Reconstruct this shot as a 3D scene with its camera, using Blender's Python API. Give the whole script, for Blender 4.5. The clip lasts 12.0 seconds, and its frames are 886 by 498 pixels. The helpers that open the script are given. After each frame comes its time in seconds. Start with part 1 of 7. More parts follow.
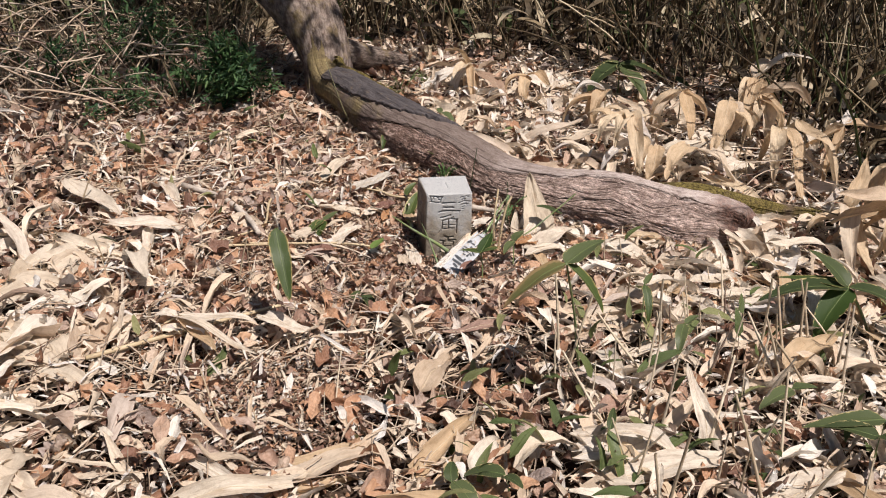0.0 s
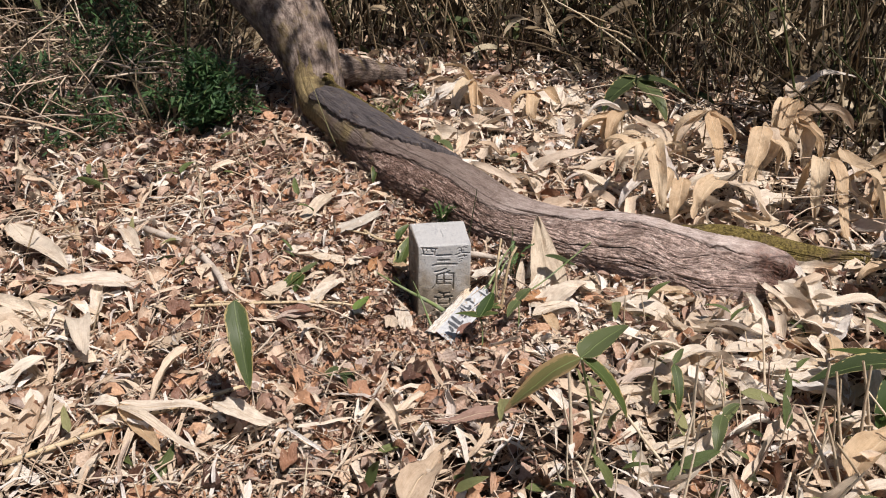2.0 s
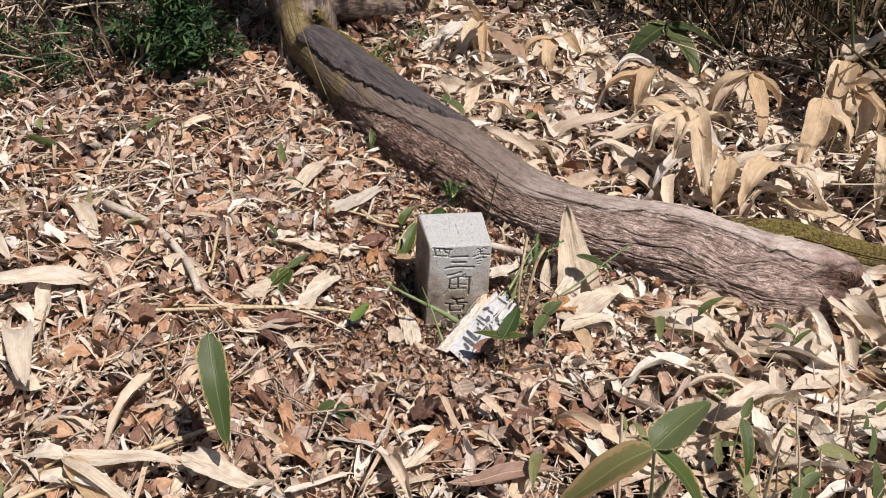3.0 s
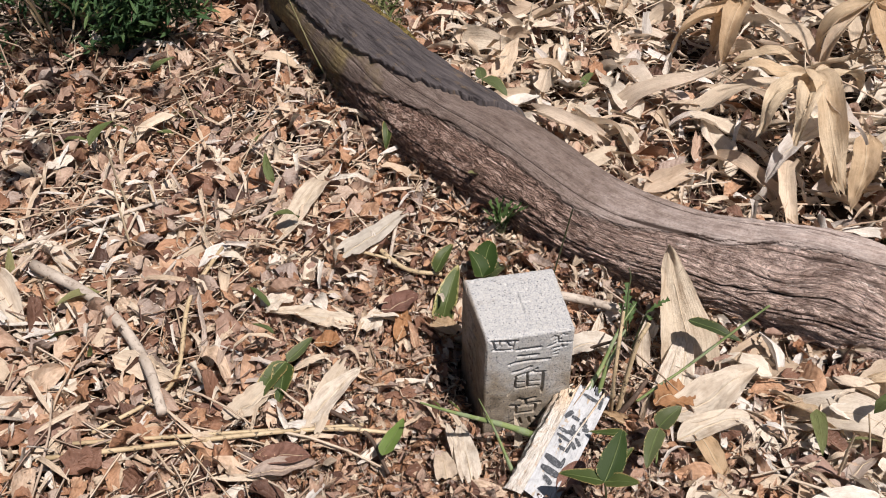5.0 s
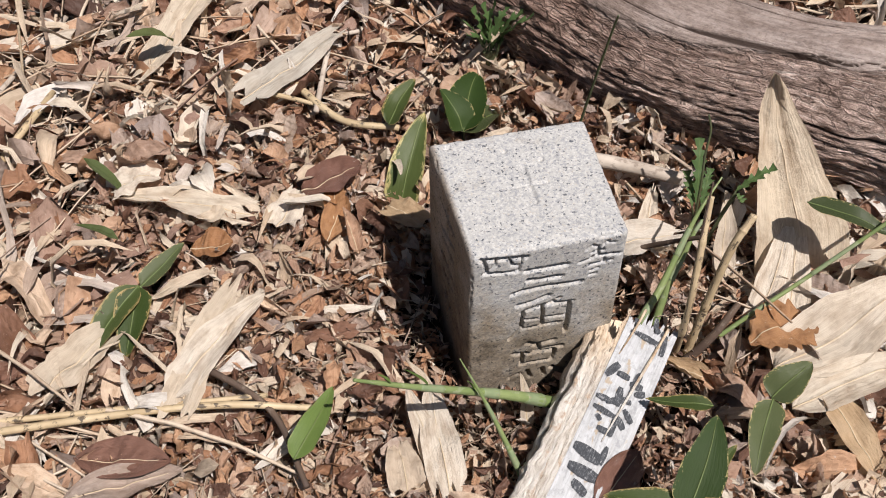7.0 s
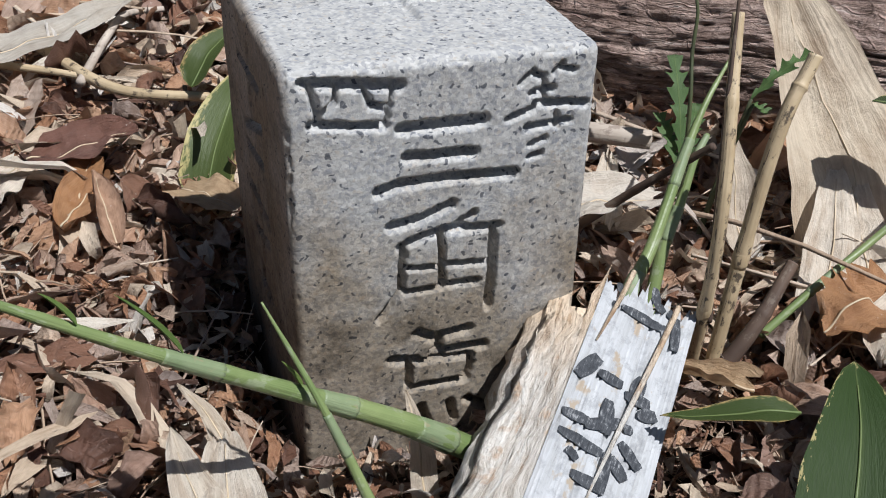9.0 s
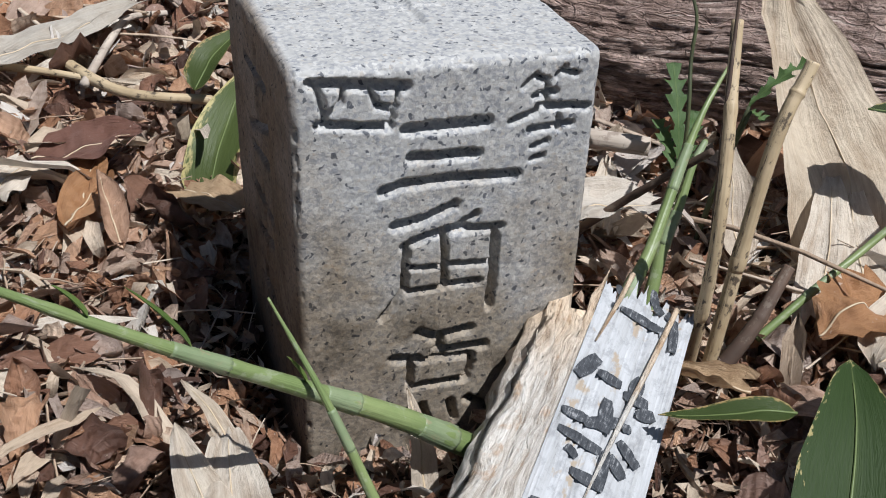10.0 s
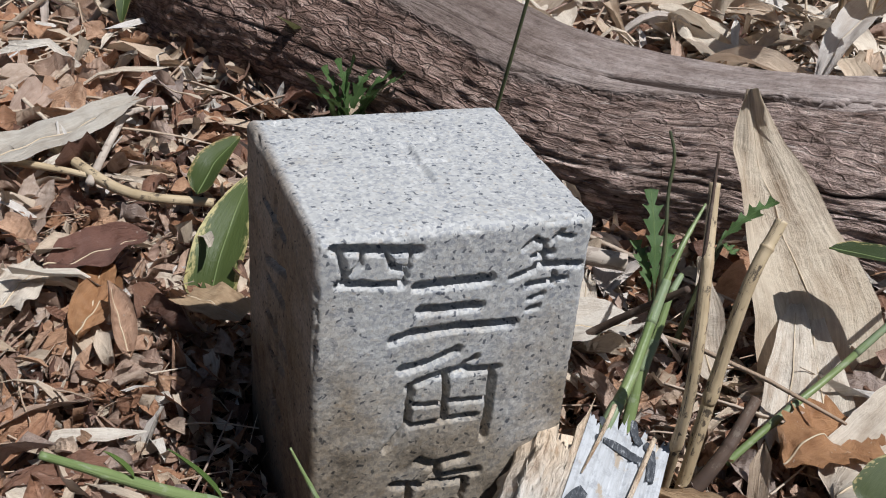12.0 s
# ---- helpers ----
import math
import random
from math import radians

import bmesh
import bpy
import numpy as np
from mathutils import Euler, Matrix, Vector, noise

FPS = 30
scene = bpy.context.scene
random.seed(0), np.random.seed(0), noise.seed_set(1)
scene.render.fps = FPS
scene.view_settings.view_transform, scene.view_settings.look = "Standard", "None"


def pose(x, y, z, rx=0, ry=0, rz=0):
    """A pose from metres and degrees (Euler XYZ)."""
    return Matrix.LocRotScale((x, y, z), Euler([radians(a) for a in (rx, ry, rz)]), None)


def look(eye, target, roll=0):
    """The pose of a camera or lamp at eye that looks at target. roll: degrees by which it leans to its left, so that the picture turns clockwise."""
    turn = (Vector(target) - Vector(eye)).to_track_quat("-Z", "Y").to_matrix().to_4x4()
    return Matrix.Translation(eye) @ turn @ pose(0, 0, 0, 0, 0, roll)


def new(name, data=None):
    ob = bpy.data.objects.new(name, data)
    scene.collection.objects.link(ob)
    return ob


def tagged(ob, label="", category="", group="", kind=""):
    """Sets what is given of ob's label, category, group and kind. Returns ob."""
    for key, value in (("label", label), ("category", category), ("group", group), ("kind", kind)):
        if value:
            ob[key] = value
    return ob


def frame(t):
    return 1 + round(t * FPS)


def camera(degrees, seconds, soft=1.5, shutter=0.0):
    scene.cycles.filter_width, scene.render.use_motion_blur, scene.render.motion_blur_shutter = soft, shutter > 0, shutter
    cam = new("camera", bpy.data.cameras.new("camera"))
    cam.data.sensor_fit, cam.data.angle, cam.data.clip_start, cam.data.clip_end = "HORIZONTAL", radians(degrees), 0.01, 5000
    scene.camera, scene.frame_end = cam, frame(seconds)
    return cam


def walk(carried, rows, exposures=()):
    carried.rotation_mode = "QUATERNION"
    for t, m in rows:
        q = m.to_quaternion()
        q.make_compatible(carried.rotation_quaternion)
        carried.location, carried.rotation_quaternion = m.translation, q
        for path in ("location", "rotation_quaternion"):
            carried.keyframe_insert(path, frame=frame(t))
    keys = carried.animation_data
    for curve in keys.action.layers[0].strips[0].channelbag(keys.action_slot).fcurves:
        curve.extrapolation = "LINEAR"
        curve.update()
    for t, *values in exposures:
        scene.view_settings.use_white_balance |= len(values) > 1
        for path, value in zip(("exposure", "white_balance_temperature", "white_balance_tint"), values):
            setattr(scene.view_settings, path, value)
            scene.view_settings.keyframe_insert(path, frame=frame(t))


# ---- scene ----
cam = camera(50.7, 12.0, soft=1.0)
LIGHTING = [  # seconds, stops, white balance
    (0, 0.2, 6750, 13), (3.0, 0.2, 6750, 13), (5.5, 0.19, 6750, 13), (7.0, 0.15, 6700, 12), (7.7, 0.1, 6450, 10), (9.3, 0.03, 6050, 8), (11.4, 0.03, 6050, 8), (12, -0.05, 6050, 8),
]
PATH = [
    (0, (-0.411, -2.104, 1.014), (-0.067, -0.334, 0.15), 1.8),
    (0.5, (-0.412, -2.105, 1.015), (-0.046, -0.327, 0.176), 1.9),
    (1, (-0.393, -2.068, 1.028), (-0.024, -0.288, 0.195), 1.5),
    (1.5, (-0.346, -1.95, 1.016), (-0.01, -0.163, 0.182), 0.7),
    (2, (-0.317, -1.783, 1.007), (0.003, -0.014, 0.131), 1.3),
    (2.5, (-0.323, -1.603, 1.013), (0.016, 0.117, 0.05), 2.5),
    (3, (-0.325, -1.423, 1.006), (0.032, 0.247, -0.034), 3.8),
    (3.2, (-0.326, -1.354, 1.002), (0.038, 0.3, -0.062), 4.3),
    (4.8, (-0.268, -0.903, 0.959), (0.044, 0.65, -0.261), 0.8),
    (5, (-0.269, -0.845, 0.946), (0.041, 0.692, -0.295), -0.0),
    (5.5, (-0.267, -0.717, 0.905), (0.044, 0.809, -0.349), -1.1),
    (6, (-0.24, -0.624, 0.859), (0.05, 0.883, -0.423), -1.5),
    (6.5, (-0.205, -0.533, 0.79), (0.062, 0.842, -0.637), -1.3),
    (7, (-0.165, -0.449, 0.639), (0.124, 0.83, -0.872), -0.4),
    (7.5, (-0.142, -0.387, 0.408), (0.272, 0.989, -0.983), 1.1),
    (7.7, (-0.128, -0.361, 0.343), (0.354, 1.076, -0.962), 1.1),
    (9.3, (-0.102, -0.334, 0.273), (0.48, 1.254, -0.793), 1.9),
    (9.5, (-0.103, -0.336, 0.273), (0.48, 1.255, -0.79), 2.0),
    (10, (-0.107, -0.339, 0.273), (0.487, 1.254, -0.78), 2.6),
    (10.5, (-0.114, -0.339, 0.279), (0.5, 1.241, -0.783), 3.4),
    (11, (-0.119, -0.341, 0.28), (0.514, 1.235, -0.777), 4.3),
    (11.5, (-0.124, -0.342, 0.283), (0.525, 1.23, -0.769), 5.2),
    (12, (-0.127, -0.338, 0.323), (0.553, 1.27, -0.651), 5.5),
]
walk(cam, [(t, look(eye, target, roll)) for t, eye, target, roll in PATH], LIGHTING)

# ---- light ----
SUN_TO = Vector((0.044, -0.074, 0.165)).normalized()
world = bpy.data.worlds.new("sky")
scene.world = world
world.use_nodes = True
wn = world.node_tree.nodes
sky = wn.new("ShaderNodeTexSky")
sky.sky_type = "NISHITA"
sky.sun_disc = False
sky.sun_elevation = math.asin(SUN_TO.z)
sky.sun_rotation = math.atan2(SUN_TO.x, SUN_TO.y)
wn["Background"].inputs["Strength"].default_value = 0.045
world.node_tree.links.new(sky.outputs["Color"], wn["Background"].inputs["Color"])
sun_data = bpy.data.lights.new("sun", "SUN")
sun_data.energy = 5.3
sun_data.angle = radians(0.55)
sun_data.color = (1.0, 0.96, 0.92)
sun = new("sun", sun_data)
sun.matrix_world = look(SUN_TO * 30, (0, 0, 0))

# ---- small mathematics ----
R = np.random.RandomState(11)


def hash3(ix, iy, iz, seed=0):
    n = (ix * 374761393 + iy * 668265263 + iz * 1274126177 + seed * 974711) & 0x7FFFFFFF
    n = ((n ^ (n >> 13)) * 1274126177) & 0x7FFFFFFF
    return ((n ^ (n >> 16)) & 0xFFFF) / 65535.0


def vnoise(x, y, z=0.0, seed=0):
    """Smooth value noise, -1 to 1, for arrays."""
    x, y, z = np.broadcast_arrays(np.asarray(x, float), np.asarray(y, float), np.asarray(z, float))
    ix, iy, iz = (np.floor(a).astype(np.int64) for a in (x, y, z))
    fx, fy, fz = ((a - b) ** 2 * (3 - 2 * (a - b)) for a, b in ((x, ix), (y, iy), (z, iz)))
    out = 0
    for dx in (0, 1):
        for dy in (0, 1):
            for dz in (0, 1):
                w = (fx if dx else 1 - fx) * (fy if dy else 1 - fy) * (fz if dz else 1 - fz)
                out = out + w * hash3(ix + dx, iy + dy, iz + dz, seed)
    return out * 2 - 1


def fbm(x, y, z=0.0, octaves=4, seed=0):
    x, y, z = (np.asarray(a, float) for a in (x, y, z))
    return sum(vnoise(x * 2**k, y * 2**k, z * 2**k, seed + k) / 2**k for k in range(octaves)) / 1.6


def ground_z(x, y):
    x, y = np.asarray(x, float), np.asarray(y, float)
    near = np.clip((np.hypot(x, y) - 0.12) / 0.4, 0, 1)
    fall = 0.006 - 0.014 * np.clip(x, -3, 3) + 0.006 * np.clip(y, -4, 4)
    dip = -0.022 * np.exp(-((np.hypot(x + 0.02, y + 0.02) / 0.16) ** 2))
    return fall + dip + near * (0.016 * fbm(x * 2.3, y * 2.3, 0, 3, 5) + 0.006 * vnoise(x * 11, y * 11, 0, 9))


def spline(points, n):
    """Catmull-Rom through rows of any width; n samples."""
    p = np.asarray(points, float)
    p = np.vstack([2 * p[0] - p[1], p, 2 * p[-1] - p[-2]])
    t = np.linspace(0, len(p) - 3 - 1e-9, n)
    k = t.astype(int)
    f = (t - k)[:, None]
    a, b, c, d = p[k], p[k + 1], p[k + 2], p[k + 3]
    return 0.5 * (2 * b + (c - a) * f + (2 * a - 5 * b + 4 * c - d) * f**2 + (3 * b - a - 3 * c + d) * f**3)


def turns(rx, ry, rz):
    """Stacked rotation matrices, Euler XYZ, radians."""
    (ca, cb, cc), (sa, sb, sc) = [np.cos(v) for v in (rx, ry, rz)], [np.sin(v) for v in (rx, ry, rz)]
    m = np.empty((len(ca), 3, 3))
    m[:, 0, 0], m[:, 0, 1], m[:, 0, 2] = cc * cb, cc * sb * sa - sc * ca, cc * sb * ca + sc * sa
    m[:, 1, 0], m[:, 1, 1], m[:, 1, 2] = sc * cb, sc * sb * sa + cc * ca, sc * sb * ca - cc * sa
    m[:, 2, 0], m[:, 2, 1], m[:, 2, 2] = -sb, cb * sa, cb * ca
    return m


class Shape:
    """Gathers vertices, faces and a surface coordinate, and makes one mesh of them."""

    def __init__(self):
        self.v, self.f, self.a, self.n = [], [], [], 0

    def add(self, v, f, a=None):
        v = np.asarray(v, float).reshape(-1, 3)
        self.v.append(v)
        self.f.append(np.asarray(f, int) + self.n)
        self.a.append(np.zeros_like(v) if a is None else np.asarray(a, float).reshape(-1, 3))
        self.n += len(v)
        return self

    def mesh(self, name, material, smooth=True):
        me = bpy.data.meshes.new(name)
        faces = [row for f in self.f for row in (f if isinstance(f, list) else f.tolist())]
        me.from_pydata(np.vstack(self.v).tolist(), [], faces)
        at = me.attributes.new("lf", "FLOAT_VECTOR", "POINT")
        at.data.foreach_set("vector", np.vstack(self.a).astype(np.float32).ravel())
        me.polygons.foreach_set("use_smooth", [smooth] * len(me.polygons))
        me.materials.append(material)
        me.update()
        return me


def part(name, shape, material, parent=None, label="", smooth=True):
    me = shape if isinstance(shape, bpy.types.Mesh) else shape.mesh(name, material, smooth)
    ob = new(name, me)
    ob.parent = parent
    if label:
        ob["label"] = label
    return ob


def base(name, x, y, z, rz=0.0):
    ob = new(name)
    ob.empty_display_size = 0.05
    ob.matrix_world = pose(x, y, z, 0, 0, rz)
    return ob


def tube(points, radii, sides=8, n=None, cap=True):
    """Vertices, faces and coordinates (along, around) of a tapered tube."""
    rows = np.column_stack([np.asarray(points, float), np.asarray(radii, float)])
    rows = spline(rows, n or 3 * len(rows)) if len(rows) > 2 or n else rows
    p, r = rows[:, :3], rows[:, 3]
    d = np.gradient(p, axis=0)
    d /= np.linalg.norm(d, axis=1)[:, None] + 1e-12
    ref = np.array([0.0, 0, 1]) if abs(d[:, 2]).mean() < 0.85 else np.array([0.0, 1, 0])
    s = np.cross(d, ref)
    s /= np.linalg.norm(s, axis=1)[:, None] + 1e-12
    u = np.cross(s, d)
    ang = np.linspace(0, 2 * np.pi, sides, endpoint=False)
    v = p[:, None] + r[:, None, None] * (np.cos(ang)[None, :, None] * s[:, None] + np.sin(ang)[None, :, None] * u[:, None])
    m = len(p)
    i, j = np.meshgrid(np.arange(m - 1), np.arange(sides), indexing="ij")
    k = (j + 1) % sides
    f = np.stack([i * sides + j, i * sides + k, (i + 1) * sides + k, (i + 1) * sides + j], -1).reshape(-1, 4)
    along = np.r_[0, np.cumsum(np.linalg.norm(np.diff(p, axis=0), axis=1))]
    a = np.stack(np.broadcast_arrays(along[:, None], (ang * r.mean())[None, :], np.linspace(0, 1, m)[:, None]), -1)
    v, a = v.reshape(-1, 3), a.reshape(-1, 3)
    if cap:
        ends = np.vstack([p[0] - d[0] * r[0] * 0.15, p[-1] + d[-1] * r[-1] * 0.15])
        c0, c1 = len(v), len(v) + 1
        jj = np.arange(sides)
        kk = (jj + 1) % sides
        f = np.vstack([f, np.stack([kk, jj, np.full(sides, c0), np.full(sides, c0)], -1)[:, :4], np.stack([(m - 1) * sides + jj, (m - 1) * sides + kk, np.full(sides, c1), np.full(sides, c1)], -1)])
        v, a = np.vstack([v, ends]), np.vstack([a, a[0], a[-1]])
    return v, f, a


def tube_shape(points, radii, sides=8, n=None):
    sh = Shape()
    v, f, a = tube(points, radii, sides, n)
    sh.add(v, [r for r in f], a)
    clean(sh)
    return sh


def clean(sh):
    """Turns quads that repeat a corner into triangles."""
    sh.f = [[r[:3] if len(r) == 4 and r[2] == r[3] else r for r in np.asarray(f).tolist()] for f in sh.f]


def leaf(length, width, kind="bamboo", n=8, cols=4, pitch0=0.0, pitch1=0.0, curl=0.5, twist=0.0, wave=0.0, ragged=0.0, seed=0, crumple=0.0, cut=None, fold=0.0, centred=False):
    """A leaf from the origin along +x. pitch0, pitch1: radians by which it rises at its base and its tip. curl: how far it rolls up across.
    cut: the stretch of the blade that is left of a torn one. fold: radians by which it is creased across."""
    r = np.random.RandomState(seed)
    whole = np.linspace(0, 1, n + 1)
    u = whole if cut is None else cut[0] + (cut[1] - cut[0]) * whole
    if kind == "bamboo":
        w = np.clip(u / 0.16, 0, 1) ** 0.55 * np.clip((1 - u) / 0.55, 0, 1) ** 0.62
    elif kind == "oak":
        w = (0.12 + np.sin(np.pi * np.clip(u, 0, 1)) ** 0.7) * (1 + 0.17 * np.cos(u * 40)) * (0.65 + 0.5 * u) * (1 - 0.9 * (u > 0.999))
    elif kind == "torn":
        w = (0.8 + 0.2 * np.clip(u / 0.2, 0, 1)) * np.clip((1 - u) / 0.7, 0, 1) ** 0.8
    elif kind == "strip":
        w = 0.55 + 0.45 * np.sin(np.pi * u) + 0.22 * r.uniform(-1, 1, n + 1)
    else:
        w = np.sin(np.pi * np.clip(u * 0.985 + 0.005, 0, 1)) ** 0.75
    w = np.maximum(w, 0.02) * width / 2
    u = whole
    pitch = pitch0 + (pitch1 - pitch0) * u + wave * np.sin(u * 7 + r.uniform(0, 6))
    if fold:
        pitch = pitch + fold * np.clip((u - r.uniform(0.25, 0.7)) * n, 0, 1)
    step = length / n
    x = np.r_[0, np.cumsum(np.cos((pitch[1:] + pitch[:-1]) / 2) * step)]
    z = np.r_[0, np.cumsum(np.sin((pitch[1:] + pitch[:-1]) / 2) * step)]
    side = 0.03 * length * np.sin(u * 3 + r.uniform(0, 6))
    vv = np.linspace(-1, 1, cols + 1)
    c = max(curl, 1e-3) * (0.7 + 0.6 * u)
    y_in = np.sin(vv[None] * c[:, None]) / c[:, None] * w[:, None]
    z_in = (1 - np.cos(vv[None] * c[:, None])) / c[:, None] * w[:, None] - 0.08 * w[:, None] * np.exp(-((vv[None] / 0.15) ** 2))
    z_in = z_in + wave * 0.25 * w[:, None] * np.sin(u[:, None] * 11 + vv[None] * 2 + r.uniform(0, 6))
    torn = r.uniform(-1, 0.4, (n + 1, 2))
    if n >= 10:
        soft = np.vstack([torn[:1], torn, torn[-1:]])
        torn = 1.5 * (soft[:-2] + soft[1:-1] + soft[2:]) / 3
    torn = 1 + ragged * torn
    y_in = y_in * np.where(vv[None] < 0, torn[:, :1], torn[:, 1:])
    if crumple:
        z_in = z_in + crumple * width * fbm(u[:, None] * 5 + seed * 3.7, vv[None] * 2.2, seed * 1.3, 2, seed)
    t = twist * (u - 0.3)
    yy = y_in * np.cos(t)[:, None] - z_in * np.sin(t)[:, None]
    zz = y_in * np.sin(t)[:, None] + z_in * np.cos(t)[:, None]
    up = np.stack([-np.sin(pitch), np.zeros_like(pitch), np.cos(pitch)], -1)
    p = np.stack([x, side, z], -1)[:, None] + yy[..., None] * np.array([0, 1.0, 0]) + zz[..., None] * up[:, None]
    if cut is not None:
        for end, rows_in in ((0, (0, 1)), (1, (-1, -2))):
            jag = r.uniform(-0.10, 0.10, cols + 1) * length * (1 if 0.02 < cut[end] < 0.98 else 0)
            p[rows_in[0], :, 0] += jag
            p[rows_in[1], :, 0] += jag * 0.35
    if centred:
        p = p - p.mean((0, 1)) * np.array([1.0, 1.0, 0.0])
    a = np.stack(np.broadcast_arrays(u[:, None], vv[None], np.full((1, 1), r.uniform(0, 9))), -1)
    i, j = np.meshgrid(np.arange(n), np.arange(cols), indexing="ij")
    q = cols + 1
    f = np.stack([i * q + j, (i + 1) * q + j, (i + 1) * q + j + 1, i * q + j + 1], -1).reshape(-1, 4)
    return p.reshape(-1, 3), f, a.reshape(-1, 3)


def creased(kind, seed, count=2, most=1.4):
    """The same leaf, folded sharply along a few chance lines."""
    v, f, a = kind
    r = np.random.RandomState(seed)
    v = v - v.mean(0)
    reach = np.abs(v[:, :2]).max()
    for _ in range(count):
        turn = r.uniform(0, np.pi)
        n = np.array([np.cos(turn), np.sin(turn), 0.0])
        beyond = np.clip(v @ n - r.uniform(-0.3, 0.45) * reach, 0, None)
        bend = r.uniform(0.35, most) * r.choice([-1, 1])
        side = v - beyond[:, None] * n
        v = side + beyond[:, None] * (n * np.cos(bend) + np.array([0, 0, 1.0]) * np.sin(bend))
    return v - np.array([0, 0, v[:, 2].min() * 0.6]), f, a


def scatter(shape, kinds, pos, rot, size):
    """Adds one of the kinds at every place, turned and sized."""
    pick = R.randint(0, len(kinds), len(pos))
    for k, (v, f, a) in enumerate(kinds):
        s = np.where(pick == k)[0]
        if len(s) == 0:
            continue
        out = np.einsum("nij,mj->nmi", rot[s], v) * size[s, None, None] + pos[s, None, :]
        ff = (f[None] + (np.arange(len(s)) * len(v))[:, None, None]).reshape(-1, f.shape[1])
        aa = np.broadcast_to(a, (len(s), *a.shape)).copy()
        aa[..., 2] += R.uniform(0, 50, (len(s), 1))
        shape.add(out.reshape(-1, 3), ff, aa.reshape(-1, 3))


# ---- materials ----
class Nodes:
    def __init__(self, name):
        self.m = bpy.data.materials.new(name)
        self.m.use_nodes = True
        self.t = self.m.node_tree
        self.t.nodes.clear()
        self.out = self.t.nodes.new("ShaderNodeOutputMaterial")

    def n(self, kind):
        return self.t.nodes.new("ShaderNode" + kind)

    def link(self, a, b):
        self.t.links.new(a, b)

    def set(self, node, name, value):
        if isinstance(value, bpy.types.NodeSocket):
            self.link(value, node.inputs[name])
        else:
            node.inputs[name].default_value = value

    def math(self, op, a, b=0.0, c=None):
        node = self.n("Math")
        node.operation = op
        self.set(node, 0, a)
        self.set(node, 1, b)
        if c is not None:
            self.set(node, 2, c)
        return node.outputs[0]

    def noise(self, scale, detail=4.0, vector=None, rough=0.55, distortion=0.0):
        node = self.n("TexNoise")
        node.inputs["Scale"].default_value = scale
        node.inputs["Detail"].default_value = detail
        node.inputs["Roughness"].default_value = rough
        node.inputs["Distortion"].default_value = distortion
        if vector is not None:
            self.link(vector, node.inputs["Vector"])
        return node.outputs[0]

    def ramp(self, fac, stops, smooth=True):
        node = self.n("ValToRGB")
        self.link(fac, node.inputs[0])
        while len(node.color_ramp.elements) < len(stops):
            node.color_ramp.elements.new(0.5)
        for el, (at, col) in zip(node.color_ramp.elements, stops):
            el.position = at
            el.color = (*col, 1) if len(col) == 3 else col
        return node.outputs[0]

    def mix(self, fac, a, b, mode="MIX"):
        node = self.n("Mix")
        node.data_type, node.blend_type = "RGBA", mode
        self.set(node, 0, fac)
        for name, value in ((6, a), (7, b)):
            if isinstance(value, bpy.types.NodeSocket):
                self.link(value, node.inputs[name])
            else:
                node.inputs[name].default_value = (*value, 1)
        return node.outputs[2]

    def bump(self, height, strength=0.5, distance=0.002, under=None):
        node = self.n("Bump")
        node.inputs["Strength"].default_value = strength
        node.inputs["Distance"].default_value = distance
        self.link(height, node.inputs["Height"])
        if under is not None:
            self.link(under, node.inputs["Normal"])
        return node.outputs[0]

    def grain(self):
        node = self.n("Attribute")
        node.attribute_name = "lf"
        return node.outputs["Vector"]

    def stretched(self, vector, sx, sy, sz):
        node = self.n("Mapping")
        node.inputs["Scale"].default_value = (sx, sy, sz)
        self.link(vector, node.inputs["Vector"])
        return node.outputs[0]

    def split(self, vector):
        node = self.n("SeparateXYZ")
        self.link(vector, node.inputs[0])
        return node.outputs

    def place(self):
        return self.n("TexCoord").outputs["Object"]

    def surface(self, colour, rough=0.7, normal=None, translucence=0.0, specular=0.4, translucent_colour=None):
        p = self.n("BsdfPrincipled")
        self.set(p, "Base Color", colour if isinstance(colour, bpy.types.NodeSocket) else (*colour, 1))
        self.set(p, "Roughness", rough)
        p.inputs["Specular IOR Level"].default_value = specular
        if normal is not None:
            self.link(normal, p.inputs["Normal"])
        last = p.outputs[0]
        if translucence:
            tr = self.n("BsdfTranslucent")
            self.set(tr, "Color", translucent_colour or colour)
            if normal is not None:
                self.link(normal, tr.inputs["Normal"])
            mx = self.n("MixShader")
            mx.inputs[0].default_value = translucence
            self.link(last, mx.inputs[1])
            self.link(tr.outputs[0], mx.inputs[2])
            last = mx.outputs[0]
        self.link(last, self.out.inputs[0])
        return self.m


